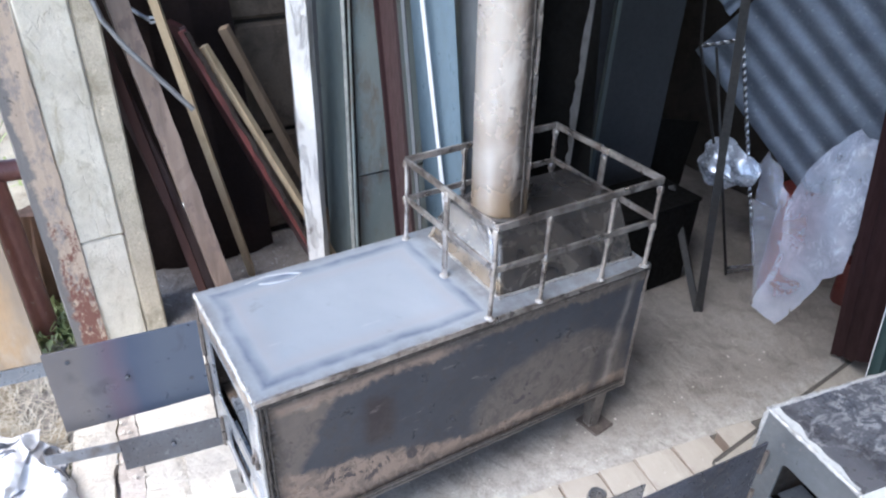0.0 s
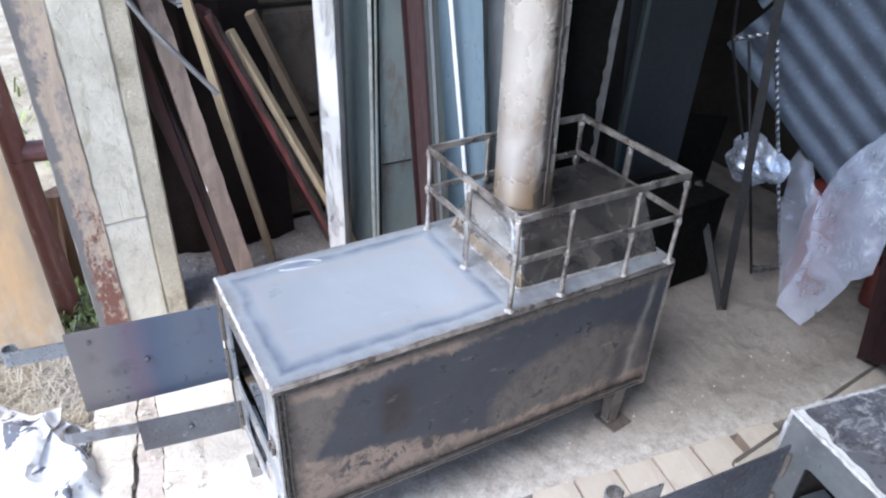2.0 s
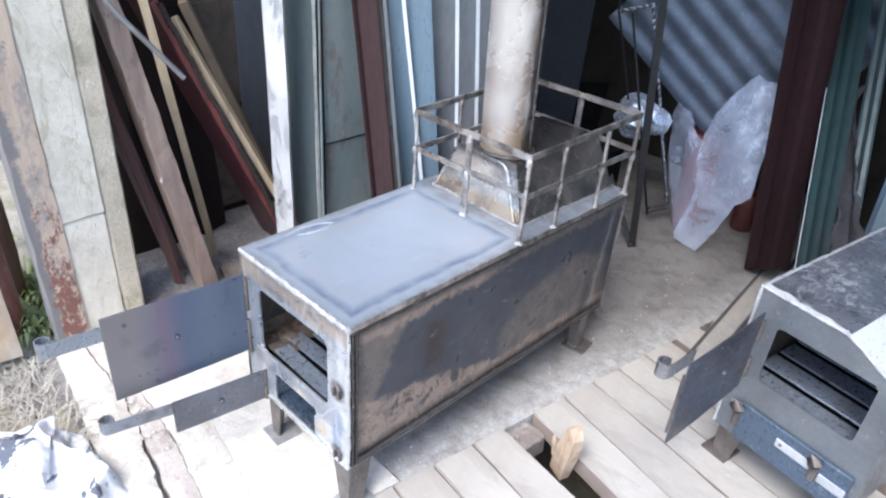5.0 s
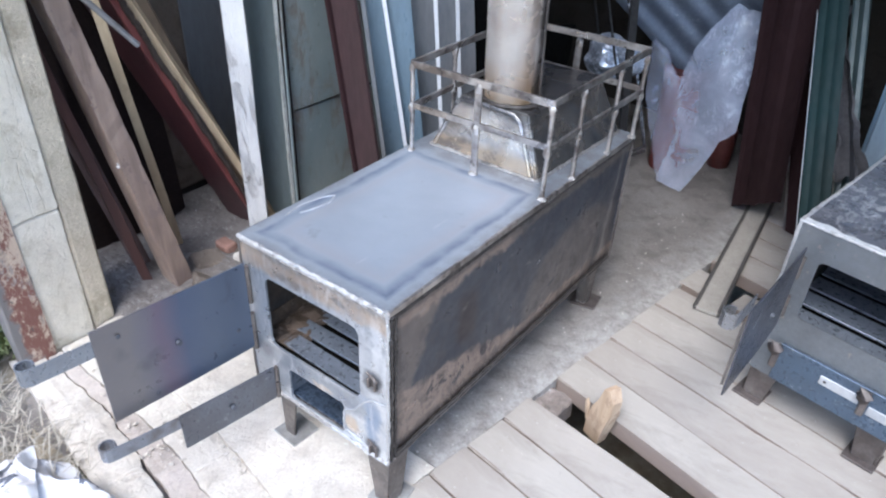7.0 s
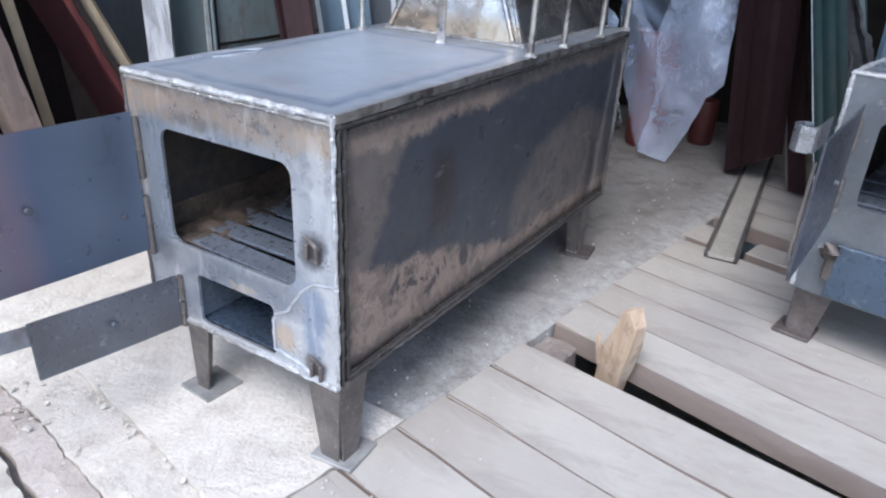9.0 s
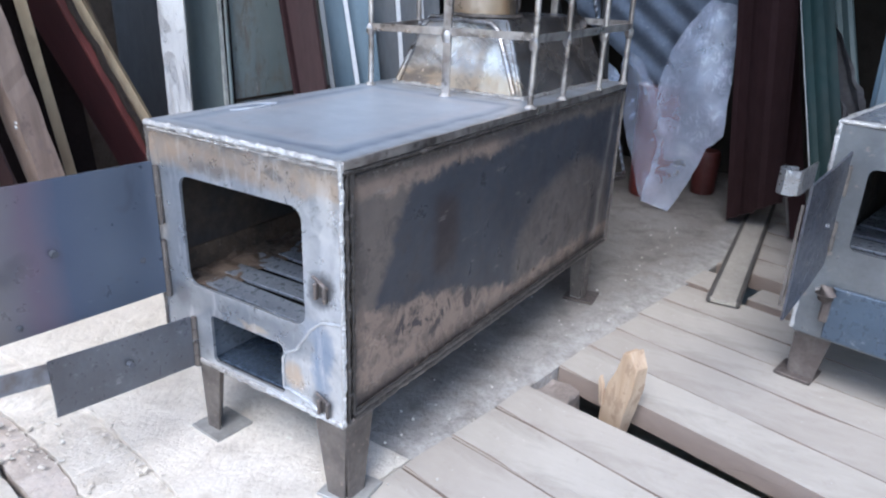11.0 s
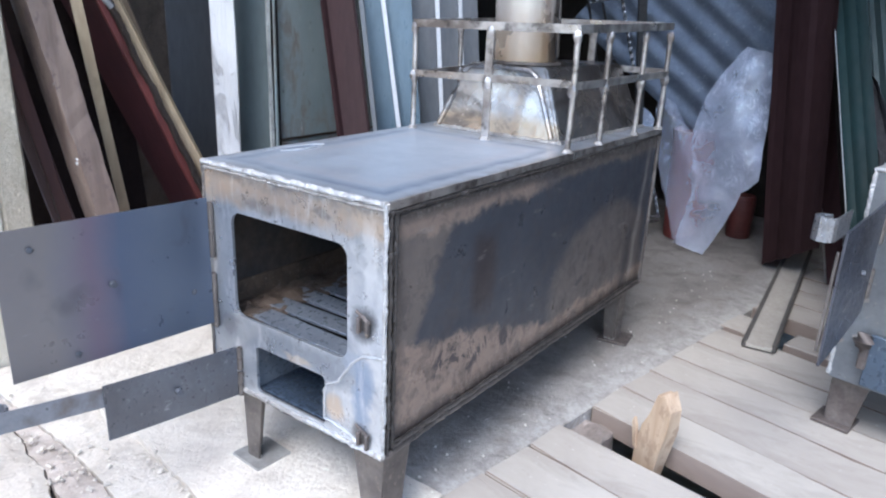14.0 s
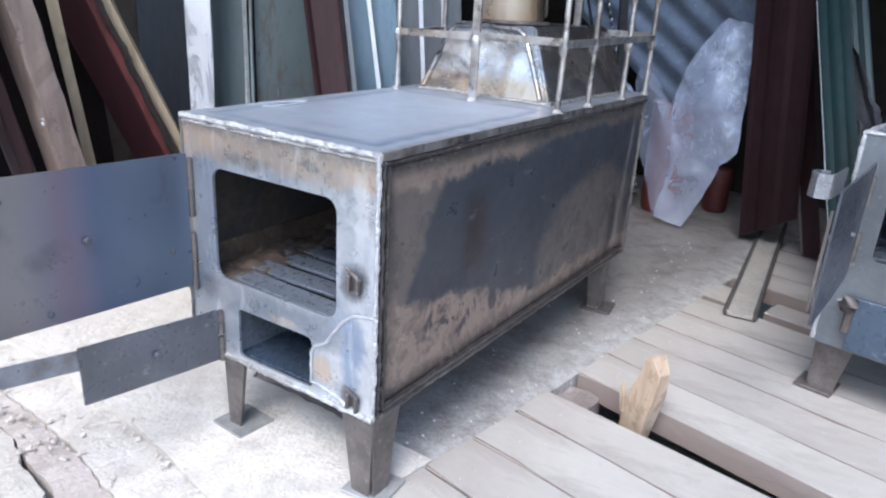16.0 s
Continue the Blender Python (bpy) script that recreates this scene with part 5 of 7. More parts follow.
def open_door(parent, hx, hy, fx, fy, z0, z1, strap_z, strap_len, curl, bolt_at, material=None, strap_mat=None, sink=0.0, strap_h=0.037, overlap=0.09, rise=0.004):
    """A door sheet from its hinge to its free edge, with a bolt and a flat strap whose end is rolled."""
    a, b = Vector((hx, hy, 0)), Vector((fx, fy, 0))
    d = (b - a).normalized()
    nrm = Vector((d.y, -d.x, 0))
    if nrm.x < 0:
        nrm = -nrm
    n = (b - a).length

    def fn(u, v):
        p = a + d * (0.004 + (n - 0.004) * u) + nrm * 0.0015 * math.sin(3 * u + v)
        return (p.x, p.y, z0 + (z1 - z0) * v + sink * u)

    door = part("door", sheet(fn, 14, 6, 0.004), material or M_DOOR, parent, "open blue-grey steel door", True)
    p = a + d * n * bolt_at + nrm * 0.004
    zb = z0 + (z1 - z0) * 0.52 + sink * bolt_at
    part("bolt", tube([(p.x, p.y, zb), (p.x + nrm.x * 0.007, p.y + nrm.y * 0.007, zb)], [0.0062, 0.005], 12), M_SPOT, door, "small round bolt head", True)
    for fu, fv in ((0.86, 0.86), (0.12, 0.30), (0.72, 0.08)) if z1 - z0 > 0.15 else ():
        p = a + d * n * fu + nrm * 0.0035
        zm = z0 + (z1 - z0) * fv + sink * fu
        part("weld_mark", tube([(p.x, p.y, zm), (p.x + nrm.x * 0.0004, p.y + nrm.y * 0.0004, zm)], [0.005, 0.0045], 10, 0.3, seed=fu * 9), M_SPOT, door, "dark spot of a weld", True)
    s0 = a + d * (n - overlap) - nrm * 0.006
    pts = [(s0.x, s0.y, strap_z)]
    for i in range(1, 7):
        q = s0 + d * (overlap + strap_len) * i / 6
        pts.append((q.x, q.y, strap_z + rise * i / 6))
    c = Vector(pts[-1]) + curl * -nrm * 0.015
    for i in range(1, 9):
        t = math.pi * 1.6 * i / 8
        q = c + curl * nrm * 0.015 * math.cos(t) + d * 0.015 * math.sin(t)
        pts.append((q.x, q.y, pts[6][2]))
    part("handle", strap(pts, strap_h, 0.003), strap_mat or M_STRAP, door, "flat steel strap handle with a rolled end")
    return door


d1 = open_door(stove, 0.018, -0.006, -0.018, -0.326, 0.268, 0.494, 0.452, 0.107, 1, 0.53)
hinge(0.018, -0.004, 0.388, 0.486, d1), hinge(0.016, -0.004, 0.258, 0.360, d1)
d2 = open_door(stove, 0.074, -0.006, 0.046, -0.232, 0.145, 0.238, 0.216, 0.137, 1, 0.5, material=M_DOORLOW, sink=0.008, strap_mat=M_STRAP2, strap_h=0.032, rise=0.024)
hinge(0.074, -0.004, 0.142, 0.188, d2), hinge(0.074, -0.004, 0.193, 0.236, d2)
for z in (0.363, 0.172):
    lat = part("latch", box((0.352, -0.010, z - 0.012), (0.358, 0.0, z + 0.014), 0.002), M_LUG, stove, "small scorched catch")
    part("catch_plate", box((0.368, -0.008, z - 0.015), (0.373, 0.0, z + 0.012), 0.0015), M_LEG, lat)
    part("catch_bar", box((0.358, -0.004, z - 0.008), (0.368, 0.0, z + 0.010), 0.001), M_SCALE, lat)
    part("weld", bead((0.346, -0.001, z + 0.020), (0.374, -0.001, z + 0.006), 0.0026, z * 90), M_LUG, lat, "spattered weld")
seam = [(0.397, 0.320), (0.385, 0.318), (0.359, 0.312), (0.336, 0.293), (0.322, 0.272), (0.308, 0.252), (0.283, 0.238), (0.278, 0.226), (0.277, 0.176), (0.297, 0.174), (0.322, 0.170), (0.345, 0.161), (0.369, 0.153)]
pts = []
for (ax, az), (bx, bz) in zip(seam, seam[1:]):
    pts += [(ax + (bx - ax) * i / 5, -0.0005, az + (bz - az) * i / 5) for i in range(5)]
part("weld_seam", tube(pts, 0.0026, 6, 0.5), M_PALE, stove, "thin bright weld line on the front plate", True)


def leg_shape(sx, sy, h, wide=0.064, foot=0.038, thick=0.004):
    """A bent sheet leg that tapers towards the floor: two flanges that meet at an outer corner."""
    bm = prism([(0, h), (sx * wide, h), (sx * foot, 0.0), (0.006 * sx, 0.0)], 0, sy * thick, "y")
    b2 = prism([(0, h), (sy * wide, h), (sy * foot, 0.0), (0.006 * sy, 0.0)], 0, sx * thick, "x")
    me = bpy.data.meshes.new("leg_flange")
    b2.to_mesh(me)
    b2.free()
    bm.from_mesh(me)
    return bm


for lx, ly, sx, sy, wide, foot, px, py, turn_deg, plate in ((W - 0.003, 0.006, -1, 1, 0.064, 0.040, 0.376, 0.036, 6, M_FOOT), (0.058, 0.012, 1, 1, 0.052, 0.034, 0.078, 0.031, -4, M_FOOT),
                                                (0.386, 0.930, -1, 1, 0.042, 0.030, 0.374, 0.958, 8, M_LUG), (0.03, 0.930, 1, 1, 0.042, 0.030, 0.045, 0.958, 2, M_LUG)):
    bm = leg_shape(sx, sy, ZB - 0.007, wide, foot)
    bmesh.ops.translate(bm, verts=bm.verts, vec=(lx, ly, 0.006))
    leg = part("leg", bm, M_LEG, stove, "tapered bent-sheet leg with brown heat marks")
    part("foot_plate", box((-0.038, -0.038, 0.001), (0.038, 0.038, 0.007), 0.001, m=pose(px, py, 0, 0, 0, turn_deg)), plate, leg, "square steel foot plate")
    part("weld", bead((lx + sx * 0.004, ly + sy * 0.004, 0.008), (lx + sx * foot, ly + sy * 0.004, 0.008), 0.004, lx * 50 + ly), M_WELD2, leg)

# hood and chimney
HB, HT = ZT + 0.002, 0.702
hood = [((0.038, 0.592), (0.106, 0.612)), ((0.346, 0.590), (0.290, 0.616)), ((0.362, 0.995), (0.294, 0.980)), ((0.038, 0.995), (0.112, 0.965))]
bm = bmesh.new()
lo = [bm.verts.new((*a, HB)) for a, b in hood]
hi = [bm.verts.new((*b, HT)) for a, b in hood]
for i in range(4):
    bm.faces.new((lo[i], lo[(i + 1) % 4], hi[(i + 1) % 4], hi[i]))
bm.faces.new(lo[::-1]), bm.faces.new(hi)
bmesh.ops.bevel(bm, geom=list(bm.edges), offset=0.004, segments=2, affect="EDGES")
hood_ob = part("smoke_hood", bm, M_HOOD, stove, "sloping welded hood, brown and gold from heat")
for i in range(4):
    (ax, ay), _ = hood[i]
    (bx, by), _ = hood[(i + 1) % 4]
    part("weld_seam", bead((ax, ay, HB), (bx, by, HB), 0.005, 20 + i), M_WELD2, hood_ob, "lumpy weld", True)
pts = [(0.050, 0.566), (0.078, 0.630), (0.098, 0.682), (0.114, 0.694), (0.180, 0.697), (0.258, 0.694), (0.276, 0.682), (0.300, 0.630), (0.328, 0.566)]
part("pressed_rib", tube([(x, 0.589 + (z - 0.56) * 0.155, z) for x, z in pts], 0.0055, 8, 0.15), M_HOOD, hood_ob, "raised rib on the hood's front", True)
CX, CY, CR = 0.209, 0.681, 0.067
bm = bmesh.new()
n, m = 48, 40
rings = [[bm.verts.new(((CR + 0.0006 * noise.noise(Vector((k * 0.9, j * 0.4, 0)))) * math.cos(math.tau * k / n) - 0.02 * j / m, CR * math.sin(math.tau * k / n) - 0.016 * j / m, 1.05 * j / m)) for k in range(n)] for j in range(m + 1)]
for r, s in zip(rings, rings[1:]):
    for k in range(n):
        bm.faces.new((r[k], r[(k + 1) % n], s[(k + 1) % n], s[k]))
bmesh.ops.solidify(bm, geom=list(bm.faces), thickness=0.003)
chimney = part("chimney_pipe", bm, M_PIPE, stove, "rolled steel chimney pipe with a scaly weld strip", True)
chimney.location = (CX, CY, HT)
part("weld_seam", tube([(CX + (CR + 0.001) * math.cos(a), CY + (CR + 0.001) * math.sin(a), HT + 0.003) for a in np.linspace(0, math.tau, 60)], 0.0055, 6, 0.5, close=False), M_SCALE, stove, "dark scaly weld round the pipe's foot", True)
part("weld_seam", bead((CX + CR * 0.995, CY + CR * 0.1, HT + 0.02), (CX + CR * 0.995 - 0.02, CY + CR * 0.1 - 0.016, HT + 1.04), 0.0026, 41), M_SCALE, stove, "dark scaly weld along the pipe", True)

# rail round the hood
cage = part("guard_rail", tube([(0.03, 0.534, 0.779), (0.385, 0.534, 0.782)], 0.001, 6), M_BAR, stove, "welded guard rail of flat and round bars")
C4 = [(0.018, 0.532, 0.778), (0.394, 0.532, 0.782), (0.404, 0.990, 0.792), (0.036, 0.986, 0.790)]
for i in range(4):
    a, b = Vector(C4[i]), Vector(C4[(i + 1) % 4])
    out = (b - a).normalized().cross(Vector((0, 0, 1)))
    for dz, w in ((0.0, 0.016), (-0.103, 0.014)):
        bend = Vector((0, 0, 0.004 * (-1) ** i))
        part("rail", beam(a + Vector((0, 0, dz)), b + Vector((0, 0, dz)) + (bend if dz else Vector()), 0.006, w, (0, 0, 1), 0.001, 0.0008, 8, i + dz), M_BAR, cage, "flat steel bar")
for i, (x, y, flat) in enumerate(((0.020, 0.534, 0), (0.209, 0.531, 1), (0.394, 0.531, 0), (0.396, 0.668, 0), (0.398, 0.850, 0), (0.402, 0.988, 0), (0.215, 0.990, 1), (0.036, 0.986, 0), (0.024, 0.70, 0), (0.030, 0.85, 0))):
    foot_z, top_z = ZT, 0.778
    if flat:
        bm = beam((x, y, foot_z), (x, y, top_z), 0.017, 0.005, (0, -1, 0), 0.0006)
    else:
        bm = tube([(x + 0.002 * noise.noise(Vector((i, 0, 0))), y, foot_z), (x, y + 0.002, (foot_z + top_z) / 2), (x, y, top_z)], 0.0055, 10)
    post = part("post", bm, M_BAR, cage, "", not flat)
    part("weld", tube([(x, y, foot_z - 0.001), (x, y, foot_z + 0.006)], [0.012, 0.007], 9, 0.4, seed=i), M_WELD2, post, "", True)
    part("weld", tube([(x, y, 0.658), (x, y, 0.666), (x, y, 0.674), (x, y, 0.681)], [0.006, 0.0088, 0.009, 0.006], 9, 0.5, seed=i + 20), M_BAR, post, "", True)
    part("weld", tube([(x, y, 0.757), (x, y, 0.764), (x, y, 0.772), (x, y, 0.779)], [0.0055, 0.0078, 0.0085, 0.006], 9, 0.5, seed=i + 50), M_BAR, post, "", True)


# the box widens a little towards its back
for ob in stove.children_recursive:
    for v in ob.data.vertices:
        v.co.x *= 1 + 0.035 * max(0.0, v.co.y + ob.location.y) if ob.name != chimney.name else 1.0


# ---- the second stove ----
stove2 = thing("steel_stove", (0.893, 0.833, 0.0), -10.5, "dark steel stove with its small door swung open, on floorboards", "stove")
part("top_plate", sheet(lambda u, v: (0.21 * u, 0.75 * v, 0.556 + 0.001 * noise.noise(Vector((u * 4, v * 6, 2)))), 10, 14, 0.004), M_TOP2, stove2, "dark oily steel sheet with pale scratches", True)
# The shoulder's sky reflection is put into its pale colour.
part("shoulder", sheet(lambda u, v: (0.211 + 0.149 * u, 0.75 * v, 0.555 - 0.070 * u + 0.001 * noise.noise(Vector((u * 4, v * 6, 5)))), 8, 14, 0.004), M_SHOULDER, stove2, "sloping bare steel shoulder, coloured pale as if reflecting the sky", True)
holes = [rounded(0.066, 0.305, 0.318, 0.479, 0.014), rounded(0.07, 0.33, 0.15, 0.226, 0.004)]
part("front_plate", plate_with_holes([(0.002, 0.125), (0.358, 0.125), (0.358, 0.483), (0.209, 0.553), (0.002, 0.553)], holes, 0.0, 0.005), M_FACE2, stove2, "grey steel front with a cut corner")
for a, b in (((0.0, 0.004, 0.125), (0.004, 0.75, 0.553)), ((0.356, 0.004, 0.125), (0.36, 0.75, 0.483)), ((0.004, 0.745, 0.125), (0.356, 0.749, 0.483)), ((0.004, 0.004, 0.121), (0.356, 0.745, 0.125))):
    part("side_plate", box(a, b, 0.001), M_FACE2, stove2)
for i, (p, q) in enumerate((((0, 0, 0.556), (0.21, 0, 0.556)), ((0, 0, 0.556), (0, 0.75, 0.556)), ((0, 0, 0.552), (0, 0, 0.13)), ((0.21, 0, 0.555), (0.36, 0, 0.485)))):
    part("weld_seam", bead(p, q, 0.0042, 60 + i), M_WELD, stove2, "ground bright weld")
part("ground_rim", sheet(lambda u, v: (0.004 + 0.20 * u, 0.001 + (0.020 + 0.016 * noise.noise(Vector((u * 6, 2, 0))) + 0.006 * noise.noise(Vector((u * 30, 5, 0)))) * v * (1 - 0.6 * u), 0.5585), 30, 3, 0.001), M_SHOULDER, stove2, "bright ground strip along the top's edge")
# Near-black here too paints the darkness between the bars.
g2 = part("grate", box((0.006, 0.01, 0.272), (0.354, 0.6, 0.276), 0), M_VOID, stove2, "plate under the grate bars, coloured black for the unlit gaps")
for i in range(6):
    part("grate_bar", box((0.02, 0.014 + i * 0.085, 0.292), (0.345, 0.078 + i * 0.085, 0.298), 0.001), M_GRATE, g2, "flat grey bar")
part("lining", box((0.006, 0.6, 0.13), (0.354, 0.604, 0.48), 0), M_SOOT, stove2, "soot-brown inner wall")
part("lining", box((0.006, 0.01, 0.27), (0.010, 0.6, 0.54), 0), M_SOOT, stove2, "soot-brown inner wall")
drawer = part("ash_drawer", box((0.06, -0.010, 0.13), (0.345, -0.002, 0.240), 0.0015), M_DRAWER, stove2, "blue steel ash-drawer front")
tab = part("tab", box((0.165, -0.014, 0.190), (0.255, -0.010, 0.214), 0.0008), M_PALE, drawer, "bare steel tab with a hole")
# Dark disc painted for the darkness inside the hole; nothing is cut.
part("tab_hole", tube([(0.178, -0.0145, 0.202), (0.178, -0.0138, 0.202)], 0.004, 12), M_SOOT, tab, "", True)
part("tab", box((0.278, -0.014, 0.176), (0.342, -0.010, 0.200), 0.0008), M_PALE, drawer, "bare steel tab")
for x in (0.052, 0.262):
    lug = part("hinge_lug", tube([(x, -0.012, 0.236), (x, -0.020, 0.226), (x, -0.014, 0.216)], [0.016, 0.019, 0.014], 12, 0.3, seed=x * 40), M_LUG, stove2, "scorched welded lug", True)
    part("lug_arm", box((x - 0.004, -0.018, 0.165), (x + 0.012, -0.006, 0.215), 0.003), M_LUG, lug, "", False)
    part("weld", bead((x - 0.022, -0.004, 0.224), (x + 0.024, -0.004, 0.236), 0.004, x * 70), M_WELD2, lug, "spattered weld")
for x in (0.012, 0.30):
    bm = leg_shape(-1 if x > 0.2 else 1, 1, 0.118, 0.075, 0.055)
    bmesh.ops.translate(bm, verts=bm.verts, vec=(x - 0.012 if x < 0.2 else x + 0.04, 0.040, 0.008))
    leg = part("leg", bm, M_LUG, stove2, "tapered bent-sheet leg")
    part("foot_plate", box((x - 0.030, 0.020, 0.001), (x + 0.045, 0.095, 0.008), 0.001), M_LUG, leg)
for x in (0.035, 0.32):
    part("leg", box((x - 0.03, 0.68, 0.001), (x + 0.03, 0.74, 0.122), 0.003), M_LUG, stove2)
inv = pose(0.893, 0.833, 0, 0, 0, -10.5).inverted()
ha, fa = inv @ Vector((0.925, 0.814, 0)), inv @ Vector((0.8995, 0.495, 0))
d3 = open_door(stove2, ha.x, ha.y, fa.x, fa.y, 0.283, 0.508, 0.524, 0.075, 1, 0.45, material=M_DOOR2, strap_mat=M_BOLT, strap_h=0.036, overlap=0.014)
back = (fa - ha).normalized()
part("latch_bar", beam(fa - back * 0.004 + Vector((-0.010, 0, 0.305)), fa - back * 0.004 + Vector((-0.010, 0, 0.475)), 0.003, 0.005, (1, 0, 0), 0.0006), M_LEG, d3, "thin upright bar on the door's outer side")
hinge(ha.x, ha.y + 0.004, 0.31, 0.37, d3), hinge(ha.x, ha.y + 0.004, 0.42, 0.48, d3)


# ---- left side: pillar, pipe, boards ----
pillar = thing("pillar", (-0.658, -0.12, 0), 0, "square cement pillar limewashed white, chipped and cracked", "pillar", kind="structure")


part("shaft", rough_block((-0.19, -0.065, 0.39), (0.012, 0.062, 2.5), 0.0022, seed=1), M_PILLAR, pillar, "white limewashed face with a crack")
part("footing", rough_block((-0.19, -0.063, -0.03), (0.010, 0.061, 0.388), 0.0035, seed=2), M_PILLAR, pillar, "grey lower block")
part("edge_strip", rough_block((-0.19, 0.062, -0.03), (0.008, 0.125, 2.5), 0.004, seed=3), M_PILLAR_TAN, pillar, "bare tan edge")
single("peeling_plank", beam((-0.667, -0.222, -0.03), (-0.672, -0.245, 2.45), 0.088, 0.05, (1, 0, 0), 0.004, 0.0035, 40, 5), M_PEEL, "upright plank with rust-brown peeling paint", "plank")
pipe = thing("brown_pipe", (-0.80, -0.352, 0), 0, "rusty brown upright pipe with a short side branch", "pipe")
part("shaft", tube([(-0.01, 0.018, -0.04), (-0.005, 0, 0.6), (0.01, -0.055, 2.4)], 0.036, 24), M_RPIPE, pipe, "", True)
part("branch", tube([(0.0, 0.02, 0.592), (0.01, 0.10, 0.590)], 0.031, 20), M_RPIPE, pipe, "", True)
part("collar", tube([(-0.005, 0, 0.555), (-0.005, 0, 0.575)], 0.039, 24, 0.1), M_RPIPE, pipe, "", True)
ply = sheet(lambda u, v: (-0.66 - 0.115 * v - 0.004 * math.sin(4 * u) - 0.10 * u, -0.362 - 0.03 * v - 0.75 * u, 0.018 + 1.9 * v), 8, 12, 0.012)
single("plywood_board", ply, M_PLY, "weathered tan plywood board leaning beside a brown pipe", "board")
bm = tube([(-0.99, -0.30, -0.04), (-0.985, -0.29, 0.18), (-0.99, -0.28, 0.36)], [0.06, 0.055, 0.045], 14, 0.3)
single("log", bm, M_LOG, "split rotten log standing outside the shed", "log", smooth=False)

def waney_board(p, q, wide, thick, side_round, seed):
    """A thick board from p to q with one rounded waney side and a rougher sawn side."""
    p, q = Vector(p), Vector(q)
    n, cuts = (q - p).length, 40
    outline = [(wide / 2, -thick / 2), (wide / 2, thick / 2), (-wide / 2 + side_round, thick / 2)]
    outline += [(-wide / 2 + side_round - side_round * math.sin(k * math.pi / 9), thick / 2 * math.cos(k * math.pi / 9)) for k in range(1, 9)]
    outline += [(-wide / 2 + side_round, -thick / 2)]
    bm = bmesh.new()
    rows = []
    for i in range(cuts + 1):
        z = n * i / cuts
        row = []
        for k, (x, y) in enumerate(outline):
            w = 0.0035 if k < 2 else 0.0015
            row.append(bm.verts.new(Vector((x, y, z)) + w * noise.noise_vector(Vector((k * 0.4 + seed, 2.0, z * 16))) + 0.5 * w * noise.noise_vector(Vector((k * 0.9, seed, z * 50)))))
        rows.append(row)
    m = len(outline)
    for r, s in zip(rows, rows[1:]):
        for k in range(m):
            bm.faces.new((r[k], r[(k + 1) % m], s[(k + 1) % m], s[k]))
    bm.faces.new(rows[0][::-1]), bm.faces.new(rows[-1])
    bmesh.ops.transform(bm, matrix=axes(p, q - p, (1, 0, 0)), verts=bm.verts)
    bmesh.ops.recalc_face_normals(bm, faces=bm.faces)
    return bm


single("dark_board", waney_board((-0.672, 0.224, 0.0), (-0.797, 0.030, 1.25), 0.118, 0.056, 0.085, 2), M_DARKB, "thick old brown board with shiny nail heads leaning on the wall", "board", "leaning boards")
for i, (dx, z) in enumerate(((0.044, 0.30), (0.038, 0.372), (0.032, 0.425), (0.040, 0.436), (0.042, 0.69), (0.01, 0.335), (0.046, 0.61))):
    t = z / 1.25
    p = Vector((-0.667 - 0.12 * t + dx, 0.224 - 0.194 * t - 0.025, z))
    r = (0.0055, 0.004, 0.0075, 0.006, 0.005, 0.003, 0.0035)[i]
    bm = bmesh.new()
    bmesh.ops.create_icosphere(bm, subdivisions=2, radius=r)
    for v in bm.verts:
        v.co = v.co * (1 + 0.5 * noise.noise(v.co / r * 1.3 + Vector((i, 0, 0))))
        v.co.z *= 0.75
    bmesh.ops.translate(bm, verts=bm.verts, vec=p)
    single("nail", bm, M_DROP, "bright bent nail head in an old board", "nail", "nails", at=tuple(p), smooth=True)
single("red_board", beam((-0.80, 0.20, 0.0), (-0.83, -0.06, 1.2), 0.05, 0.02, (1, -0.3, 0.1), 0.002, 0.003, 12, 4), M_LILAC, "brown board leaning in the shade", "board", "leaning boards")
single("brown_board", beam((-0.72, 0.16, 0.0), (-0.80, -0.02, 1.15), 0.026, 0.02, (1, -0.3, 0.1), 0.002, 0.003, 12, 6), M_DEEPB, "thin brown board leaning in the shade", "board", "leaning boards")
single("pine_lath", beam((-0.83, 0.353, 0.0), (-0.655, 0.10, 1.30), 0.024, 0.02, (1, -0.5, 0), 0.002, 0.002, 12, 8), M_LATH, "yellowish pine lath leaning on the wall", "lath", "leaning boards")
plank = thing("red_plank", (-0.70, 0.588, 0), 0, "dark red painted plank leaning on the wall, its edge worn and coloured as lit", "plank", "leaning boards")
# One paint in two colours: the face as shaded, the edge as lit.
part("board", beam((-0.070, 0.008, 0.0), (-0.163, -0.358, 0.93), 0.164, 0.020, (0, -1, 0.1), 0.002, 0.002, 24, 9), M_REDD, plank, "red painted face, coloured near-black for shade")
part("edge", beam((0.018, 0.006, 0.0), (-0.075, -0.360, 0.93), 0.010, 0.024, (0, -1, 0.1), 0.002, 0.0012, 40, 12), M_REDB, plank, "rubbed edge in a lighter red, as if lit")
# Dark strip for the gap's shade as well as its few splinters.
bm = beam((0.034, 0.014, 0.0), (-0.059, -0.352, 0.93), 0.014, 0.012, (0, -1, 0.1), 0.0, 0.0, 90, 14)
for v in bm.verts:
    v.co += 0.006 * noise.noise_vector(v.co * 15) + 0.003 * noise.noise_vector(v.co * 110)
part("splintered_side", bm, M_ENDB, plank, "dark splintered strip standing in for the shaded gap")
single("batten", beam((-0.68, 0.652, 0.005), (-0.772, 0.282, 0.88), 0.022, 0.026, (0.7, -0.7, 0), 0.002, 0.002, 12, 10), M_LATH, "pale pine batten lying on a red plank", "batten", "leaning boards")
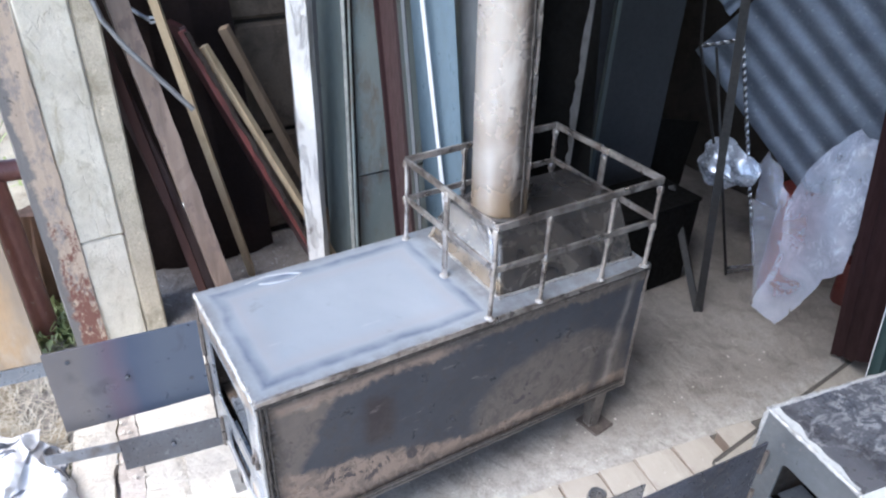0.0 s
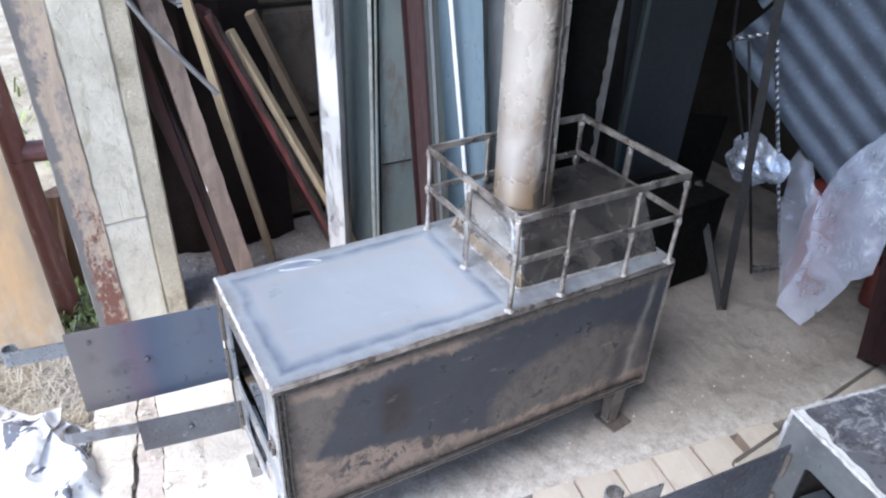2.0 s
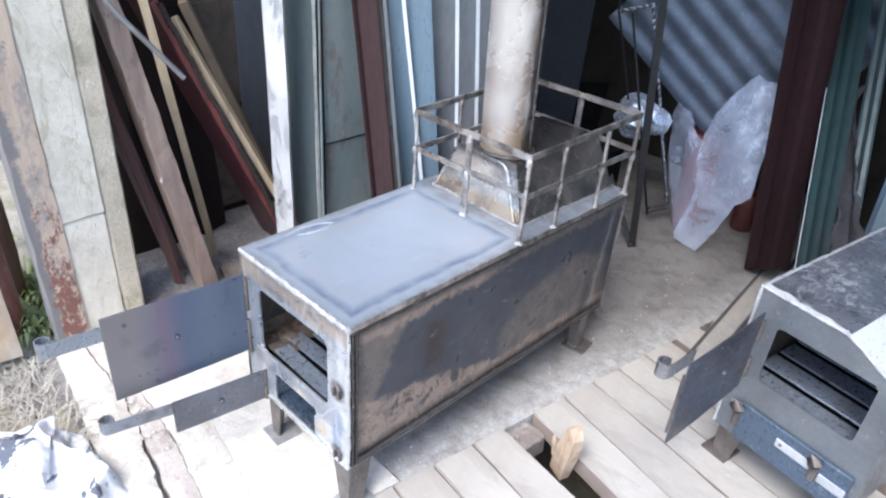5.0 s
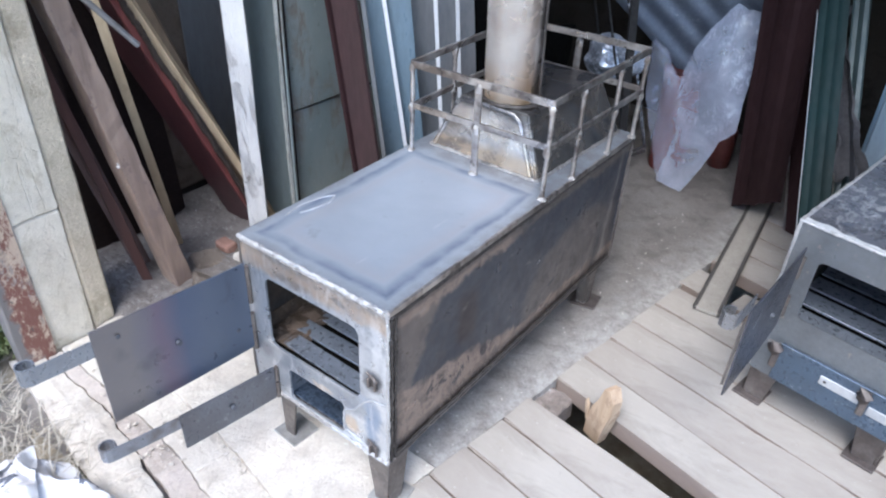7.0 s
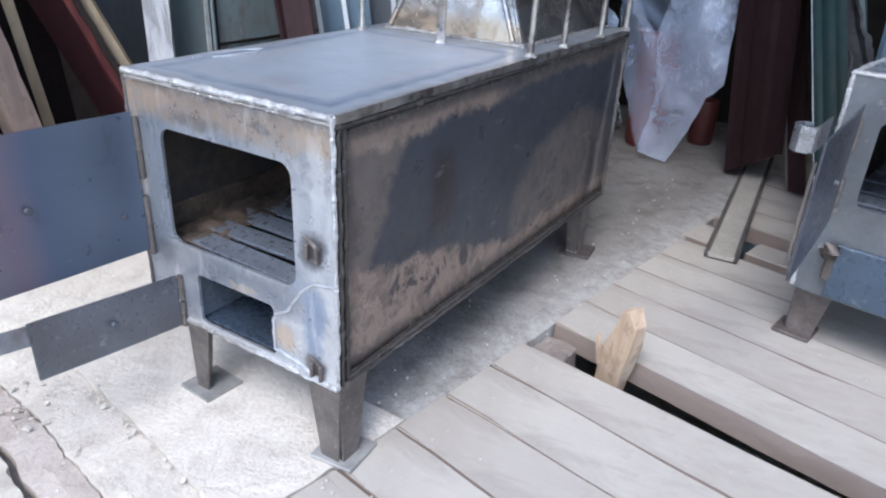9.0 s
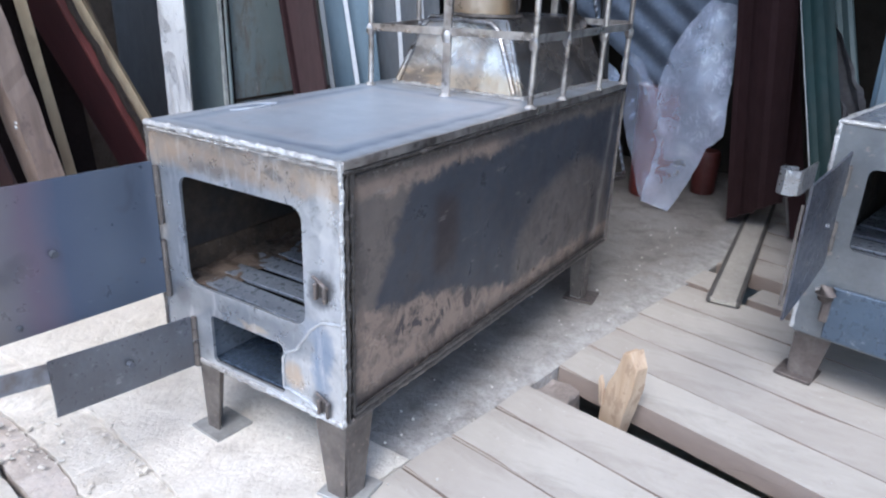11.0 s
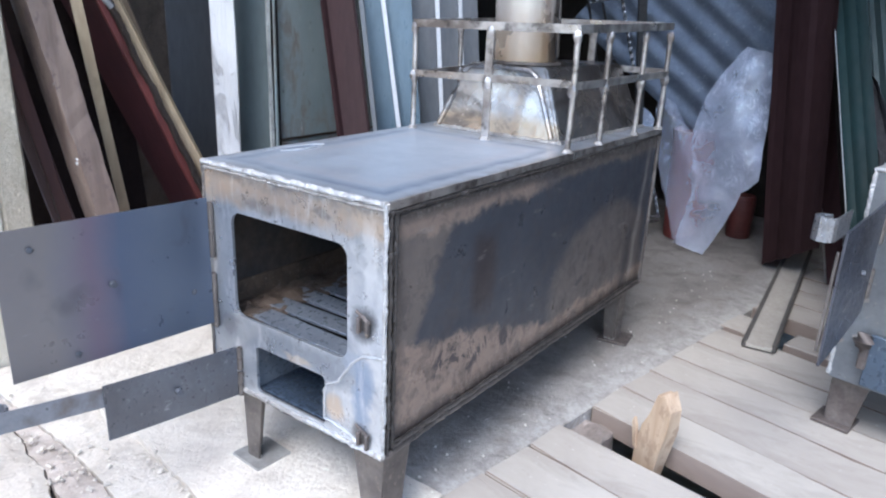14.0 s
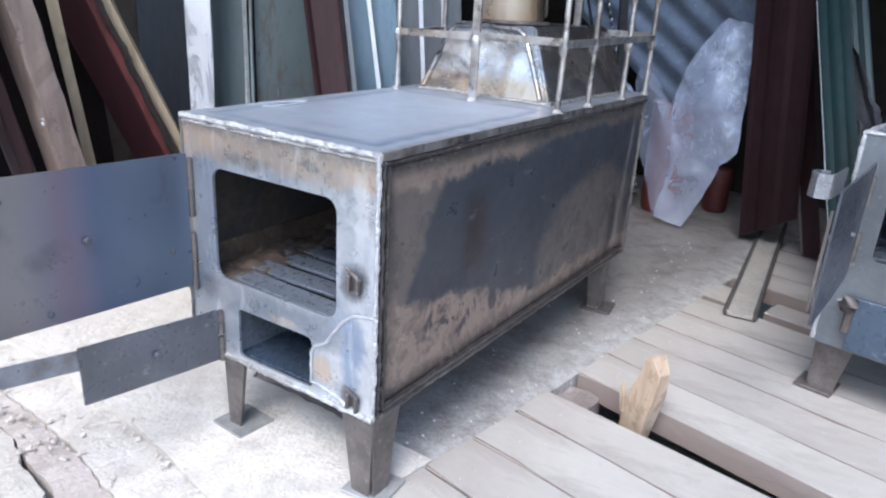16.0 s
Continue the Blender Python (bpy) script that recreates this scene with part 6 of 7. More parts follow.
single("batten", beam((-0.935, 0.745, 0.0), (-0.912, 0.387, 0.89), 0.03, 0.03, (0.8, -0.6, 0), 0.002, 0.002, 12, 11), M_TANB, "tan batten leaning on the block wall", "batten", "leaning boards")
rod = [(-0.60, -0.02, 1.12), (-0.583, 0.0, 1.03), (-0.57, 0.038, 0.96), (-0.555, 0.08, 0.905), (-0.54, 0.125, 0.845), (-0.526, 0.173, 0.782)]
single("bent_rod", tube(rod, 0.0075, 12), M_RODG, "bent grey rod hanging across the boards", "rod", smooth=True)
fork = thing("metal_hook", (-0.735, 0.14, 0.97), 0, "small pale metal hook on the wall", "hook")
part("prong", tube([(0, 0, 0), (0.012, 0.03, 0.008)], 0.004, 8), M_PALE, fork, "", True)
part("prong", tube([(0, 0, 0.014), (0.012, 0.03, 0.014)], 0.004, 8), M_PALE, fork, "", True)
part("shank", tube([(-0.25, -0.03, 0.004), (0, 0, 0.007)], 0.006, 8), M_RODG, fork, "", True)
for i in range(9):
    p = Vector((-0.66 + 0.16 * random.random(), 0.18 + 0.34 * random.random(), 0.012))
    bm = rough_block((-0.05, -0.035, -0.014), (0.05, 0.035, 0.016), 0.008, 0.03, i)
    bmesh.ops.transform(bm, matrix=Matrix.Translation(p) @ pose(0, 0, 0, 8 * i, 5 * i, 40 * i) @ Matrix.Scale(0.5 + 0.6 * random.random(), 4), verts=bm.verts)
    single("rubble_lump", bm, M_RUBBLE if i % 3 == 0 else M_DIRT, "lump of dusty rubble on the dirt behind a door", "rubble", "rubble behind the door", at=tuple(p))
def dirt_fn(u, v):
    """A low bed of loose dirt, feathered to nothing at its rim."""
    x, y = -1.10 + 0.57 * u, -0.03 + 0.93 * v
    rim = max(0.0, 1 - abs(2 * u - 1) ** 3) * max(0.0, 1 - abs(2 * v - 1) ** 3)
    p = Vector((x * 9, y * 9, 2))
    return (x, y, -0.006 + (0.016 + 0.012 * noise.noise(p) + 0.007 * noise.noise(p * 3.3) + 0.004 * noise.noise(p * 8)) * min(1.0, rim * 2.2))


single("dirt", sheet(dirt_fn, 70, 60), M_LITTER, "dark loose dirt and pale litter under leaning boards", "dirt", kind="stuff", smooth=True)
single("brick", rough_block((-0.70, 0.40, 0.0), (-0.635, 0.445, 0.04), 0.004, 0.02, 4), M_BRICK, "broken red brick on the floor", "brick")

# Made-up black sheet that stands in for the shade between boards and wall.
felt = thing("roofing_felt", (-1.02, 0.3, 0), 0, "made-up black sheet standing in for the shade behind old boards", "roofing felt")
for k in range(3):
    def shade_fn(u, v, k=k):
        """One width of the shade sheet, bowed at its foot, its upper edge torn."""
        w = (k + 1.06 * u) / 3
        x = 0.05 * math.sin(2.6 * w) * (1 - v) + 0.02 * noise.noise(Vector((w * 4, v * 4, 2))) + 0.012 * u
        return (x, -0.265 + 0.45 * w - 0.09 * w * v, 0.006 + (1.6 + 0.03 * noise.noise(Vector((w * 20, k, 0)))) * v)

    part("strip", sheet(shade_fn, 8, 20, 0.003), M_SHADE, felt, "", True)

for i in range(9):
    x, y = random.uniform(-0.6, 0.12), random.choice((random.uniform(-0.13, -0.08), random.uniform(-0.30, -0.22), random.uniform(-0.32, 0.1)))
    r = random.choice((0.002, 0.003, 0.004, 0.005, 0.008)) * random.uniform(0.7, 1.3)
    if 0.0 < x and y > -0.06:
        continue
    bm = rough_block((-r, -0.7 * r, -0.3 * r), (r, 0.7 * r, 0.35 * r), r * 0.35, r * 0.8, i, r * 0.25)
    bmesh.ops.transform(bm, matrix=pose(x, y, 0.3 * r - 0.002, random.uniform(-15, 15), random.uniform(-15, 15), random.uniform(0, 360)), verts=bm.verts)
    single("mortar_chip", bm, M_RUBBLE, "chip of pale mortar on the cement", "rubble", "mortar chips", at=(x, y, 0))

# ---- the row of sheets and doors behind the stove ----
single("white_post", beam((-0.655, 0.555, 0.0), (-0.60, 0.515, 2.4), 0.062, 0.05, (0.75, -0.66, 0), 0.004, 0.003, 40, 13), M_WPOST, "whitewashed wooden post with flaking paint", "post")
single("blue_grey_sheet", beam((-1.056, 0.832, 0.0), (-1.056, 0.828, 2.2), 0.36, 0.006, (1, -0.02, 0), 0.001, 0.001, 10, 14), M_SHEETD, "tall blue-grey metal sheet in the shade", "sheet", "leaning sheets")
folded = thing("folded_sheet", (-0.60, 0.68, 0), 0, "grey-green folded metal profile standing upright", "metal profile")
part("face", beam((-0.058, -0.023, 0.0), (-0.053, -0.023, 2.2), 0.125, 0.004, (0.5, -0.86, 0), 0.001, 0.001, 8, 2), M_SHEET, folded)
part("lip", tube([(0.002, 0.0, 0.0), (0.004, -0.004, 2.2)], 0.008, 10), M_BLUEG, folded, "", True)
panel = thing("painted_door", (-0.46, 0.728, 0), 0, "old grey-green painted door in two stained panels", "door")
part("panel", beam((-0.155, 0.21, 0.0), (-0.15, 0.21, 0.418), 0.50, 0.012, (1, -0.03, 0), 0.002, 0.001, 6, 3), M_BLUEG, panel, "lower panel, set back")
part("panel", beam((-0.146, 0.21, 0.428), (-0.14, 0.205, 2.2), 0.50, 0.02, (1, -0.03, 0), 0.002, 0.001, 10, 4), M_BLUEG, panel, "upper panel, stained")
# Black strip put in for the shade of the gap beside the panel.
part("stile", beam((-0.138, -0.044, 0.0), (-0.131, -0.055, 2.2), 0.020, 0.010, (1, -0.2, 0), 0.001, 0.001, 8, 5), M_VOID, panel, "black strip standing in for the gap's shade")
part("edge_strip", beam((-0.138, -0.064, 0.0), (-0.131, -0.076, 2.2), 0.009, 0.008, (1, -0.2, 0), 0.001, 0.0016, 60, 6), M_LIP, panel, "chipped pale edge")
profile = thing("dark_red_profile", (-0.243, 0.722, 0), 0, "dark red metal profile leaning on a painted door", "metal profile", "leaning sheets")
part("face", beam((0.004, 0, 0), (-0.223, -0.014, 1.4), 0.097, 0.010, (-0.07, -1.0, 0), 0.002, 0.001, 10, 15), M_REDP, profile)
part("folded_lip", beam((-0.052, -0.004, 0), (-0.279, -0.018, 1.4), 0.012, 0.020, (-0.07, -1.0, 0), 0.003, 0.001, 10, 16), M_MAROON, profile, "darker folded lip")
single("grey_profile", beam((-0.195, 0.745, 0.0), (-0.40, 0.722, 1.4), 0.012, 0.006, (0.40, -0.92, 0), 0.001, 0.001, 10, 16), M_GREYS, "thin grey metal strip leaning behind a stove", "metal profile", "leaning sheets")
single("light_blue_sheet", beam((-0.222, 0.858, 0.0), (-0.36, 0.79, 1.4), 0.13, 0.005, (0.62, -0.78, 0), 0.001, 0.001, 10, 17), M_SKY, "light blue metal sheet leaning behind a stove", "sheet", "leaning sheets")
single("grey_sheet", beam((-0.16, 1.0, 0.0), (-0.30, 0.96, 1.5), 0.20, 0.005, (0.72, -0.69, 0), 0.001, 0.001, 10, 18), M_GREYS, "dull grey sheet leaning behind a stove", "sheet", "leaning sheets")
for p, q in (((-0.193, 0.86, 0.0), (-0.36, 0.75, 1.35)), ((-0.115, 0.905, 0.0), (-0.285, 0.945, 1.35)), ((-0.12, 1.01, 0.0), (-0.21, 0.955, 1.35))):
    single("white_rod", beam(p, q, 0.011, 0.008, (0.7, -0.7, 0), 0.001, 0.0008, 8, p[1]), M_WHITE, "thin white plastic rod leaning behind a stove", "rod", "white rods")
# Deep shade is put into this sheet's near-black colour.
single("black_sheet", beam((-0.20, 1.24, 0.0), (-0.36, 1.24, 1.6), 0.26, 0.01, (0.80, -0.60, 0), 0.001, 0.001, 10, 19), M_VOID, "leaning sheet coloured near-black for deep shade", "sheet", "leaning sheets")
torn = sheet(lambda u, v: (-0.198 + 0.026 * u + 0.016 * noise.noise(Vector((v * 6, 2, 0))) * (1 - u) + 0.010 * noise.noise(Vector((v * 31, 7, 0))) * (1 - u) + 0.02 * (v - 0.5), 1.262, 0.3 + 1.0 * v), 3, 90, 0.003)
single("torn_edge_board", torn, M_TORN, "grey felt strip with a torn edge hanging in deep shade", "felt strip")
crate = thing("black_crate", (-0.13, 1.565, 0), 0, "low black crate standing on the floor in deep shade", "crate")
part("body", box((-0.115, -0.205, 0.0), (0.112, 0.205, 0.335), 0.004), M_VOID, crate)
part("lid", box((-0.12, -0.21, 0.335), (0.116, 0.21, 0.35), 0.003), M_VOID, crate, "board lid coloured black for the shade over it")
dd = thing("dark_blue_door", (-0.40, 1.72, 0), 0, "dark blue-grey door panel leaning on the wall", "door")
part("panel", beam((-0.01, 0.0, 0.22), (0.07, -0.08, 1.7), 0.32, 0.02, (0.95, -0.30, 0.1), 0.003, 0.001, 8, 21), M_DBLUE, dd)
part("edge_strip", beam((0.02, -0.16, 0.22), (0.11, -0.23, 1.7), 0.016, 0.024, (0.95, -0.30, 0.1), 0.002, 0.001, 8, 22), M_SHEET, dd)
# The brown offcut gets the near-black of the shade round it.
single("brown_offcut", beam((-0.36, 1.93, 0.0), (-0.33, 1.96, 0.50), 0.16, 0.012, (0.9, -0.4, 0.1), 0.002, 0.004, 8, 23), M_VOID, "brown board offcut coloured near-black for deep shade", "board", "leaning sheets")


# ---- the far corner: iron stand, corrugated sheets, film ----
def twisted(p, q, side_len=0.012, turns=None):
    """A twisted square bar."""
    p, q = Vector(p), Vector(q)
    n = (q - p).length
    k = int(n / 0.006)
    m = axes(p, q - p, (1, 0.2, 0))
    bm = bmesh.new()
    rows = []
    for i in range(k + 1):
        a = i * 0.006 * 60
        rows.append([bm.verts.new((side_len * 0.62 * math.cos(a + j * math.pi / 2), side_len * 0.62 * math.sin(a + j * math.pi / 2), n * i / k)) for j in range(4)])
    for r, s in zip(rows, rows[1:]):
        for j in range(4):
            bm.faces.new((r[j], r[(j + 1) % 4], s[(j + 1) % 4], s[j]))
    bm.faces.new(rows[0][::-1]), bm.faces.new(rows[-1])
    bmesh.ops.transform(bm, matrix=m, verts=bm.verts)
    return bm


stand = thing("iron_stand", (0.1, 1.7, 0), 0, "black wrought-iron stand with twisted cross bars", "iron stand")
part("leg", beam((0.060, -0.035, 0.0), (-0.03, -0.115, 1.25), 0.026, 0.02, (0.6, -0.8, 0), 0.002), M_BLACK, stand)
part("leg", beam((0.062, -0.045, 0.0), (-0.225, 0.03, 0.36), 0.024, 0.018, (0.6, -0.8, 0), 0.002), M_BLACK, stand)
part("cross_bar", twisted((-0.26, 0.06, 0.856), (-0.183, 0.176, 0.886)), M_TWIST, stand, "bright twisted bar")
part("cross_bar", twisted((-0.002, 0.171, 0.080), (0.028, 0.285, 0.076)), M_TWIST, stand, "bright twisted bar")
part("cross_bar", twisted((-0.002, 0.171, 0.060), (0.028, 0.285, 0.056)), M_TWIST, stand, "bright twisted bar")
part("upright", twisted((-0.185, 0.17, 0.886), (0.026, 0.283, 0.07)), M_TWIST, stand, "bright twisted bar")
part("rod", tube([(-0.266, 0.02, 1.1), (-0.26, 0.06, 0.856), (-0.225, 0.26, 0.40)], 0.005, 8), M_BLACK, stand, "", True)
part("rod", tube([(-0.22, 0.09, 0.86), (-0.002, 0.171, 0.05)], 0.005, 8), M_BLACK, stand, "", True)


def corrugated(o, e_ridge, e_across, length, width, pitch, amp, shape, thick=0.0012, nl=6, per=8):
    """A profiled sheet from corner o: ridges run along e_ridge, waves along e_across."""
    o, a, b = Vector(o), Vector(e_ridge).normalized(), Vector(e_across).normalized()
    up = a.cross(b).normalized()
    waves = width / pitch

    def fn(u, v):
        ph = (v * waves) % 1.0
        if shape == "sine":
            h = amp * math.sin(math.tau * ph)
        else:
            h = amp * max(-1, min(1, 2.4 * math.sin(math.tau * ph)))
        return o + a * length * u + b * width * v + up * h

    return sheet(fn, nl, int(waves * per), thick)


single("galvanised_sheet", corrugated((-0.275, 1.885, 0.797), (0.404, 0.12, -0.34), (0.63, 0.10, 0.78), 0.74, 1.15, 0.088, 0.0058, "sine"), M_ZINC, "corrugated galvanised sheet with dull spangle, propped on its corner", "corrugated sheet", smooth=True)
single("galvanised_sheet", corrugated((-0.20, 1.93, 0.93), (0.3, 0.2, 0.5), (-0.75, 0.1, 0.45), 0.5, 0.4, 0.072, 0.010, "sine"), M_ZINC, "corrugated galvanised sheet in the shade", "corrugated sheet", smooth=True)
bm = corrugated((0.556, 1.845, 0.012), (-0.112, -0.06, 1.0), (0.235, -0.12, 0.0), 1.7, 0.215, 0.135, 0.004, "trap", nl=40)
# Foot raised towards its right end to fit the camera's view.
for v in bm.verts:
    k = (v.co.x - 0.556 + 0.112 * v.co.z) / 0.19
    lift = max(0.0, 0.13 * k + 0.012 * noise.noise(Vector((k * 9, 4, 0)))) * max(0.0, 1 - v.co.z / 0.8)
    v.co += Vector((-0.112, -0.06, 1.0)) * lift
single("maroon_sheet", bm, M_MAROON, "dark maroon profiled roofing sheet leaning upright, its foot slanted to fit the camera's view", "roofing sheet", "profiled sheets")
strip = thing("maroon_sheet", (0.768, 1.80, 0.0), 0, "narrow dark brown profiled strip with a pale edge leaning upright", "roofing sheet", "profiled sheets")
part("panel", corrugated((0, 0, 0.008), (-0.268, 0.128, 1.0), (0.9, -0.3, 0.0), 1.7, 0.062, 0.09, 0.002, "trap"), M_MAROON, strip, "", True)
part("cut_edge", tube([(-0.003, 0.0, 0.012), (-0.43, 0.204, 1.60)], 0.0042, 6), M_PALE2, strip, "pale bare cut edge", True)
green = thing("green_sheet", (0.913, 1.285, 0.0), 0, "dark green profiled sheet with a bright cut edge", "roofing sheet", "profiled sheets")
part("panel", corrugated((0, 0, 0.012), (-0.329, 0.529, 1.0), (0.62, 0.1, 0.0), 1.6, 0.085, 0.06, 0.006, "trap"), M_GREEN, green, "", True)
part("cut_edge", tube([(-0.002 - 0.329 * k / 16 + 0.0022 * noise.noise(Vector((k * 0.9, 1, 0))), 0.529 * k / 16, 0.012 + k / 16) for k in range(23)], [0.0014 + 0.0012 * abs(noise.noise(Vector((k * 0.7, 5, 0)))) for k in range(23)], 6), M_PALE, green, "bright bare cut edge", True)
single("green_sheet", corrugated((0.985, 1.40, 0.012), (-0.33, 0.56, 1.0), (0.62, 0.1, 0.0), 1.5, 0.05, 0.05, 0.008, "trap"), M_GREEN2, "dull green profiled sheet leaning behind another", "roofing sheet", "profiled sheets")
blue = thing("light_blue_sheet", (0.92, 1.75, 0.0), 0, "pale blue metal sheet standing behind a stove", "sheet", "leaning sheets")
part("face", beam((0.085, 0.02, 0.01), (0.050, 0.02, 1.3), 0.17, 0.005, (-0.2, -0.97, 0.05), 0.001, 0.001, 8, 33), M_PALEBLUE, blue)
part("lip", beam((0.0, 0.0, 0.01), (-0.034, 0.0, 1.3), 0.012, 0.010, (-0.2, -0.97, 0.05), 0.001, 0.001, 8, 34), M_SKY, blue)


def torn_fn(u, v):
    """Torn cloth caught on a sheet's edge, widening downwards with ragged sides."""
    half = 0.008 + 0.038 * v + 0.016 * noise.noise(Vector((v * 7, 3, 0)))
    x = 0.70 + 0.225 * v + half * (2 * u - 1) * (1 + 0.3 * noise.noise(Vector((v * 17, u * 2, 6))))
    return (x, 1.795 - 0.28 * v + 0.02 * math.sin(9 * u + 5 * v), 0.78 - 0.40 * v + 0.02 * noise.noise(Vector((u * 5, v * 4, 1))))


single("torn_cloth", sheet(torn_fn, 12, 36, 0.001), M_PAPER, "torn grey cloth caught on a green sheet", "cloth", smooth=True)
single("dark_board", beam((1.35, 1.62, 0.0), (1.10, 2.0, 1.6), 0.55, 0.018, (-0.2, -0.97, 0.1), 0.003, 0.002, 8, 25), M_GREEN2, "wide dark board leaning behind a stove", "board", "leaning boards")

canister = thing("red_canister", (0.215, 2.03, 0.0), 0, "red plastic tub behind clear film", "tub")
part("body", tube([(0, 0, 0.0), (0, 0, 0.02), (0, 0, 0.38), (0, 0, 0.41)], [0.07, 0.075, 0.085, 0.085], 28), M_RED, canister, "", True)
part("rim", tube([(0, 0, 0.405), (0, 0, 0.42)], [0.09, 0.089], 28), M_RED, canister, "", True)
pot = thing("red_can", (0.385, 2.19, 0.0), 0, "small red plastic can half hidden by film, coloured dark for shade", "can")
part("body", tube([(0, 0, 0.0), (0, 0, 0.01), (0, 0, 0.14), (0, 0, 0.16)], [0.043, 0.046, 0.05, 0.044], 24), M_REDDK, pot, "", True)
part("lid", tube([(0, 0, 0.156), (0, 0, 0.17)], [0.049, 0.044], 20), M_REDDK, pot, "", True)


FILM = {
    "left": (((0.235, 0.04), (0.20, 0.12), (0.14, 0.27), (0.115, 0.34), (0.10, 0.42), (0.085, 0.50), (0.10, 0.55)), ((0.262, 0.04), (0.28, 0.15), (0.292, 0.27), (0.27, 0.33), (0.235, 0.42), (0.19, 0.47), (0.16, 0.52)), 1.855),
    "right": (((0.247, 0.03), (0.27, 0.15), (0.288, 0.27), (0.262, 0.35), (0.245, 0.435), (0.268, 0.555), (0.318, 0.655), (0.375, 0.735)), ((0.356, 0.004), (0.411, 0.131), (0.448, 0.249), (0.497, 0.30), (0.49, 0.38), (0.485, 0.47), (0.475, 0.60), (0.456, 0.72)), 1.825),
}
film = thing("plastic_film", (0, 0, 0), 0, "crumpled clear plastic film hanging in two lobes to the floor", "plastic film")
for side_name, (la, ra, depth) in FILM.items():
    def film_fn(u, v, la=la, ra=ra, depth=depth):
        """Film between two hanging edges, crumpled at three sizes."""
        steps = [i / (len(la) - 1) for i in range(len(la))]
        x = float(np.interp(v, steps, [p[0] for p in la])) * (1 - u) + float(np.interp(v, steps, [p[0] for p in ra])) * u
        z = float(np.interp(v, steps, [p[1] for p in la])) * (1 - u) + float(np.interp(v, steps, [p[1] for p in ra])) * u
        y = depth + 0.06 * v - 0.025 * math.sin(math.pi * u) * v
        p = Vector((x, z, depth))
        y += 0.016 * noise.noise(Vector((p.x * 9 + p.y * 4, p.y * 3, depth))) + 0.005 * noise.noise(p * 18) + 0.006 * abs(noise.noise(p * 34)) * max(0.1, v) * (0.3 + u)
        x += 0.004 * noise.noise(p * 20)
        return (x, y, max(z + 0.004 * noise.noise(p * 40), 0.006))

    part("fold", sheet(film_fn, 44, 70), M_FILM, film, "", True)


def foil_fn(u, v):
    """A crumpled bag: its outline swells in the middle, its folds run at three sizes."""
    a = math.tau * u
    r = v * (1 + 0.16 * math.sin(2 * a + 0.6) + 0.10 * math.sin(3 * a + 2.0) + 0.05 * noise.noise(Vector((math.cos(a) * 3, math.sin(a) * 3, 4))))
    x, z = 0.118 * r * math.cos(a), 0.098 * r * math.sin(a)
    p = Vector((x, z, 0.0))
    return (-0.065 + x - 0.35 * z, 1.93 - 0.045 * (1 - v * v) + 0.030 * noise.noise(p * 16) + 0.014 * abs(noise.noise(p * 40)), 0.425 + z + 0.1 * x)


single("foil_wrap", sheet(foil_fn, 60, 24), M_FOIL, "crumpled silvery plastic wrap lying in the corner", "plastic wrap", smooth=True)

# ---- floor clutter ----
channel = thing("floor_channel", (0.708, 1.135, 0.0), 0, "dusty channel strip with dark raised edges lying on the boards", "channel")
prof = [(-0.042, 0.0), (-0.042, 0.017), (-0.033, 0.018), (-0.022, 0.014), (0.0, 0.012), (0.022, 0.014), (0.033, 0.018), (0.042, 0.017), (0.042, 0.0)]
bm = prism([(u, v) for u, v in prof[2:7]] + [(0.03, 0.004), (-0.03, 0.004)], 0, 1.0, "y")
turn = pose(0, 0, 0.002, 0, 0, 4.6)
bmesh.ops.transform(bm, matrix=turn, verts=bm.verts)
part("web", bm, M_GUTTER, channel, "dust-covered middle")
for s in (-1, 1):
    bm = box((s * 0.036 - 0.006, 0.0, 0.0), (s * 0.036 + 0.006, 1.0, 0.021), 0.004, m=turn)
    part("edge", bm, M_RUBBER, channel, "dark edge")

wedge = thing("wood_wedge", (0.618, 0.545, 0), -25, "fresh split wedge of wood stuck between floorboards", "wood wedge")
bm = prism([(0.0, -0.06), (0.002, 0.0), (0.013, 0.05), (0.031, 0.09), (0.042, 0.143), (0.050, 0.139), (0.057, 0.151), (0.078, 0.117), (0.073, 0.06), (0.062, 0.0), (0.052, -0.06)], -0.016, 0.016, "y", 0.0015)
for v in bm.verts:
    v.co.z *= 0.91 if v.co.z > 0 else 1.0
    v.co += 0.0035 * noise.noise_vector(v.co * 30)
part("split_block", bm, M_WEDGE, wedge)
part("splinter", prism([(0.0, -0.01), (-0.010, 0.04), (-0.006, 0.055), (0.003, 0.035), (0.008, -0.01)], -0.02, -0.012, "y", 0.001), M_WEDGE, wedge, "thin splinter at its side")


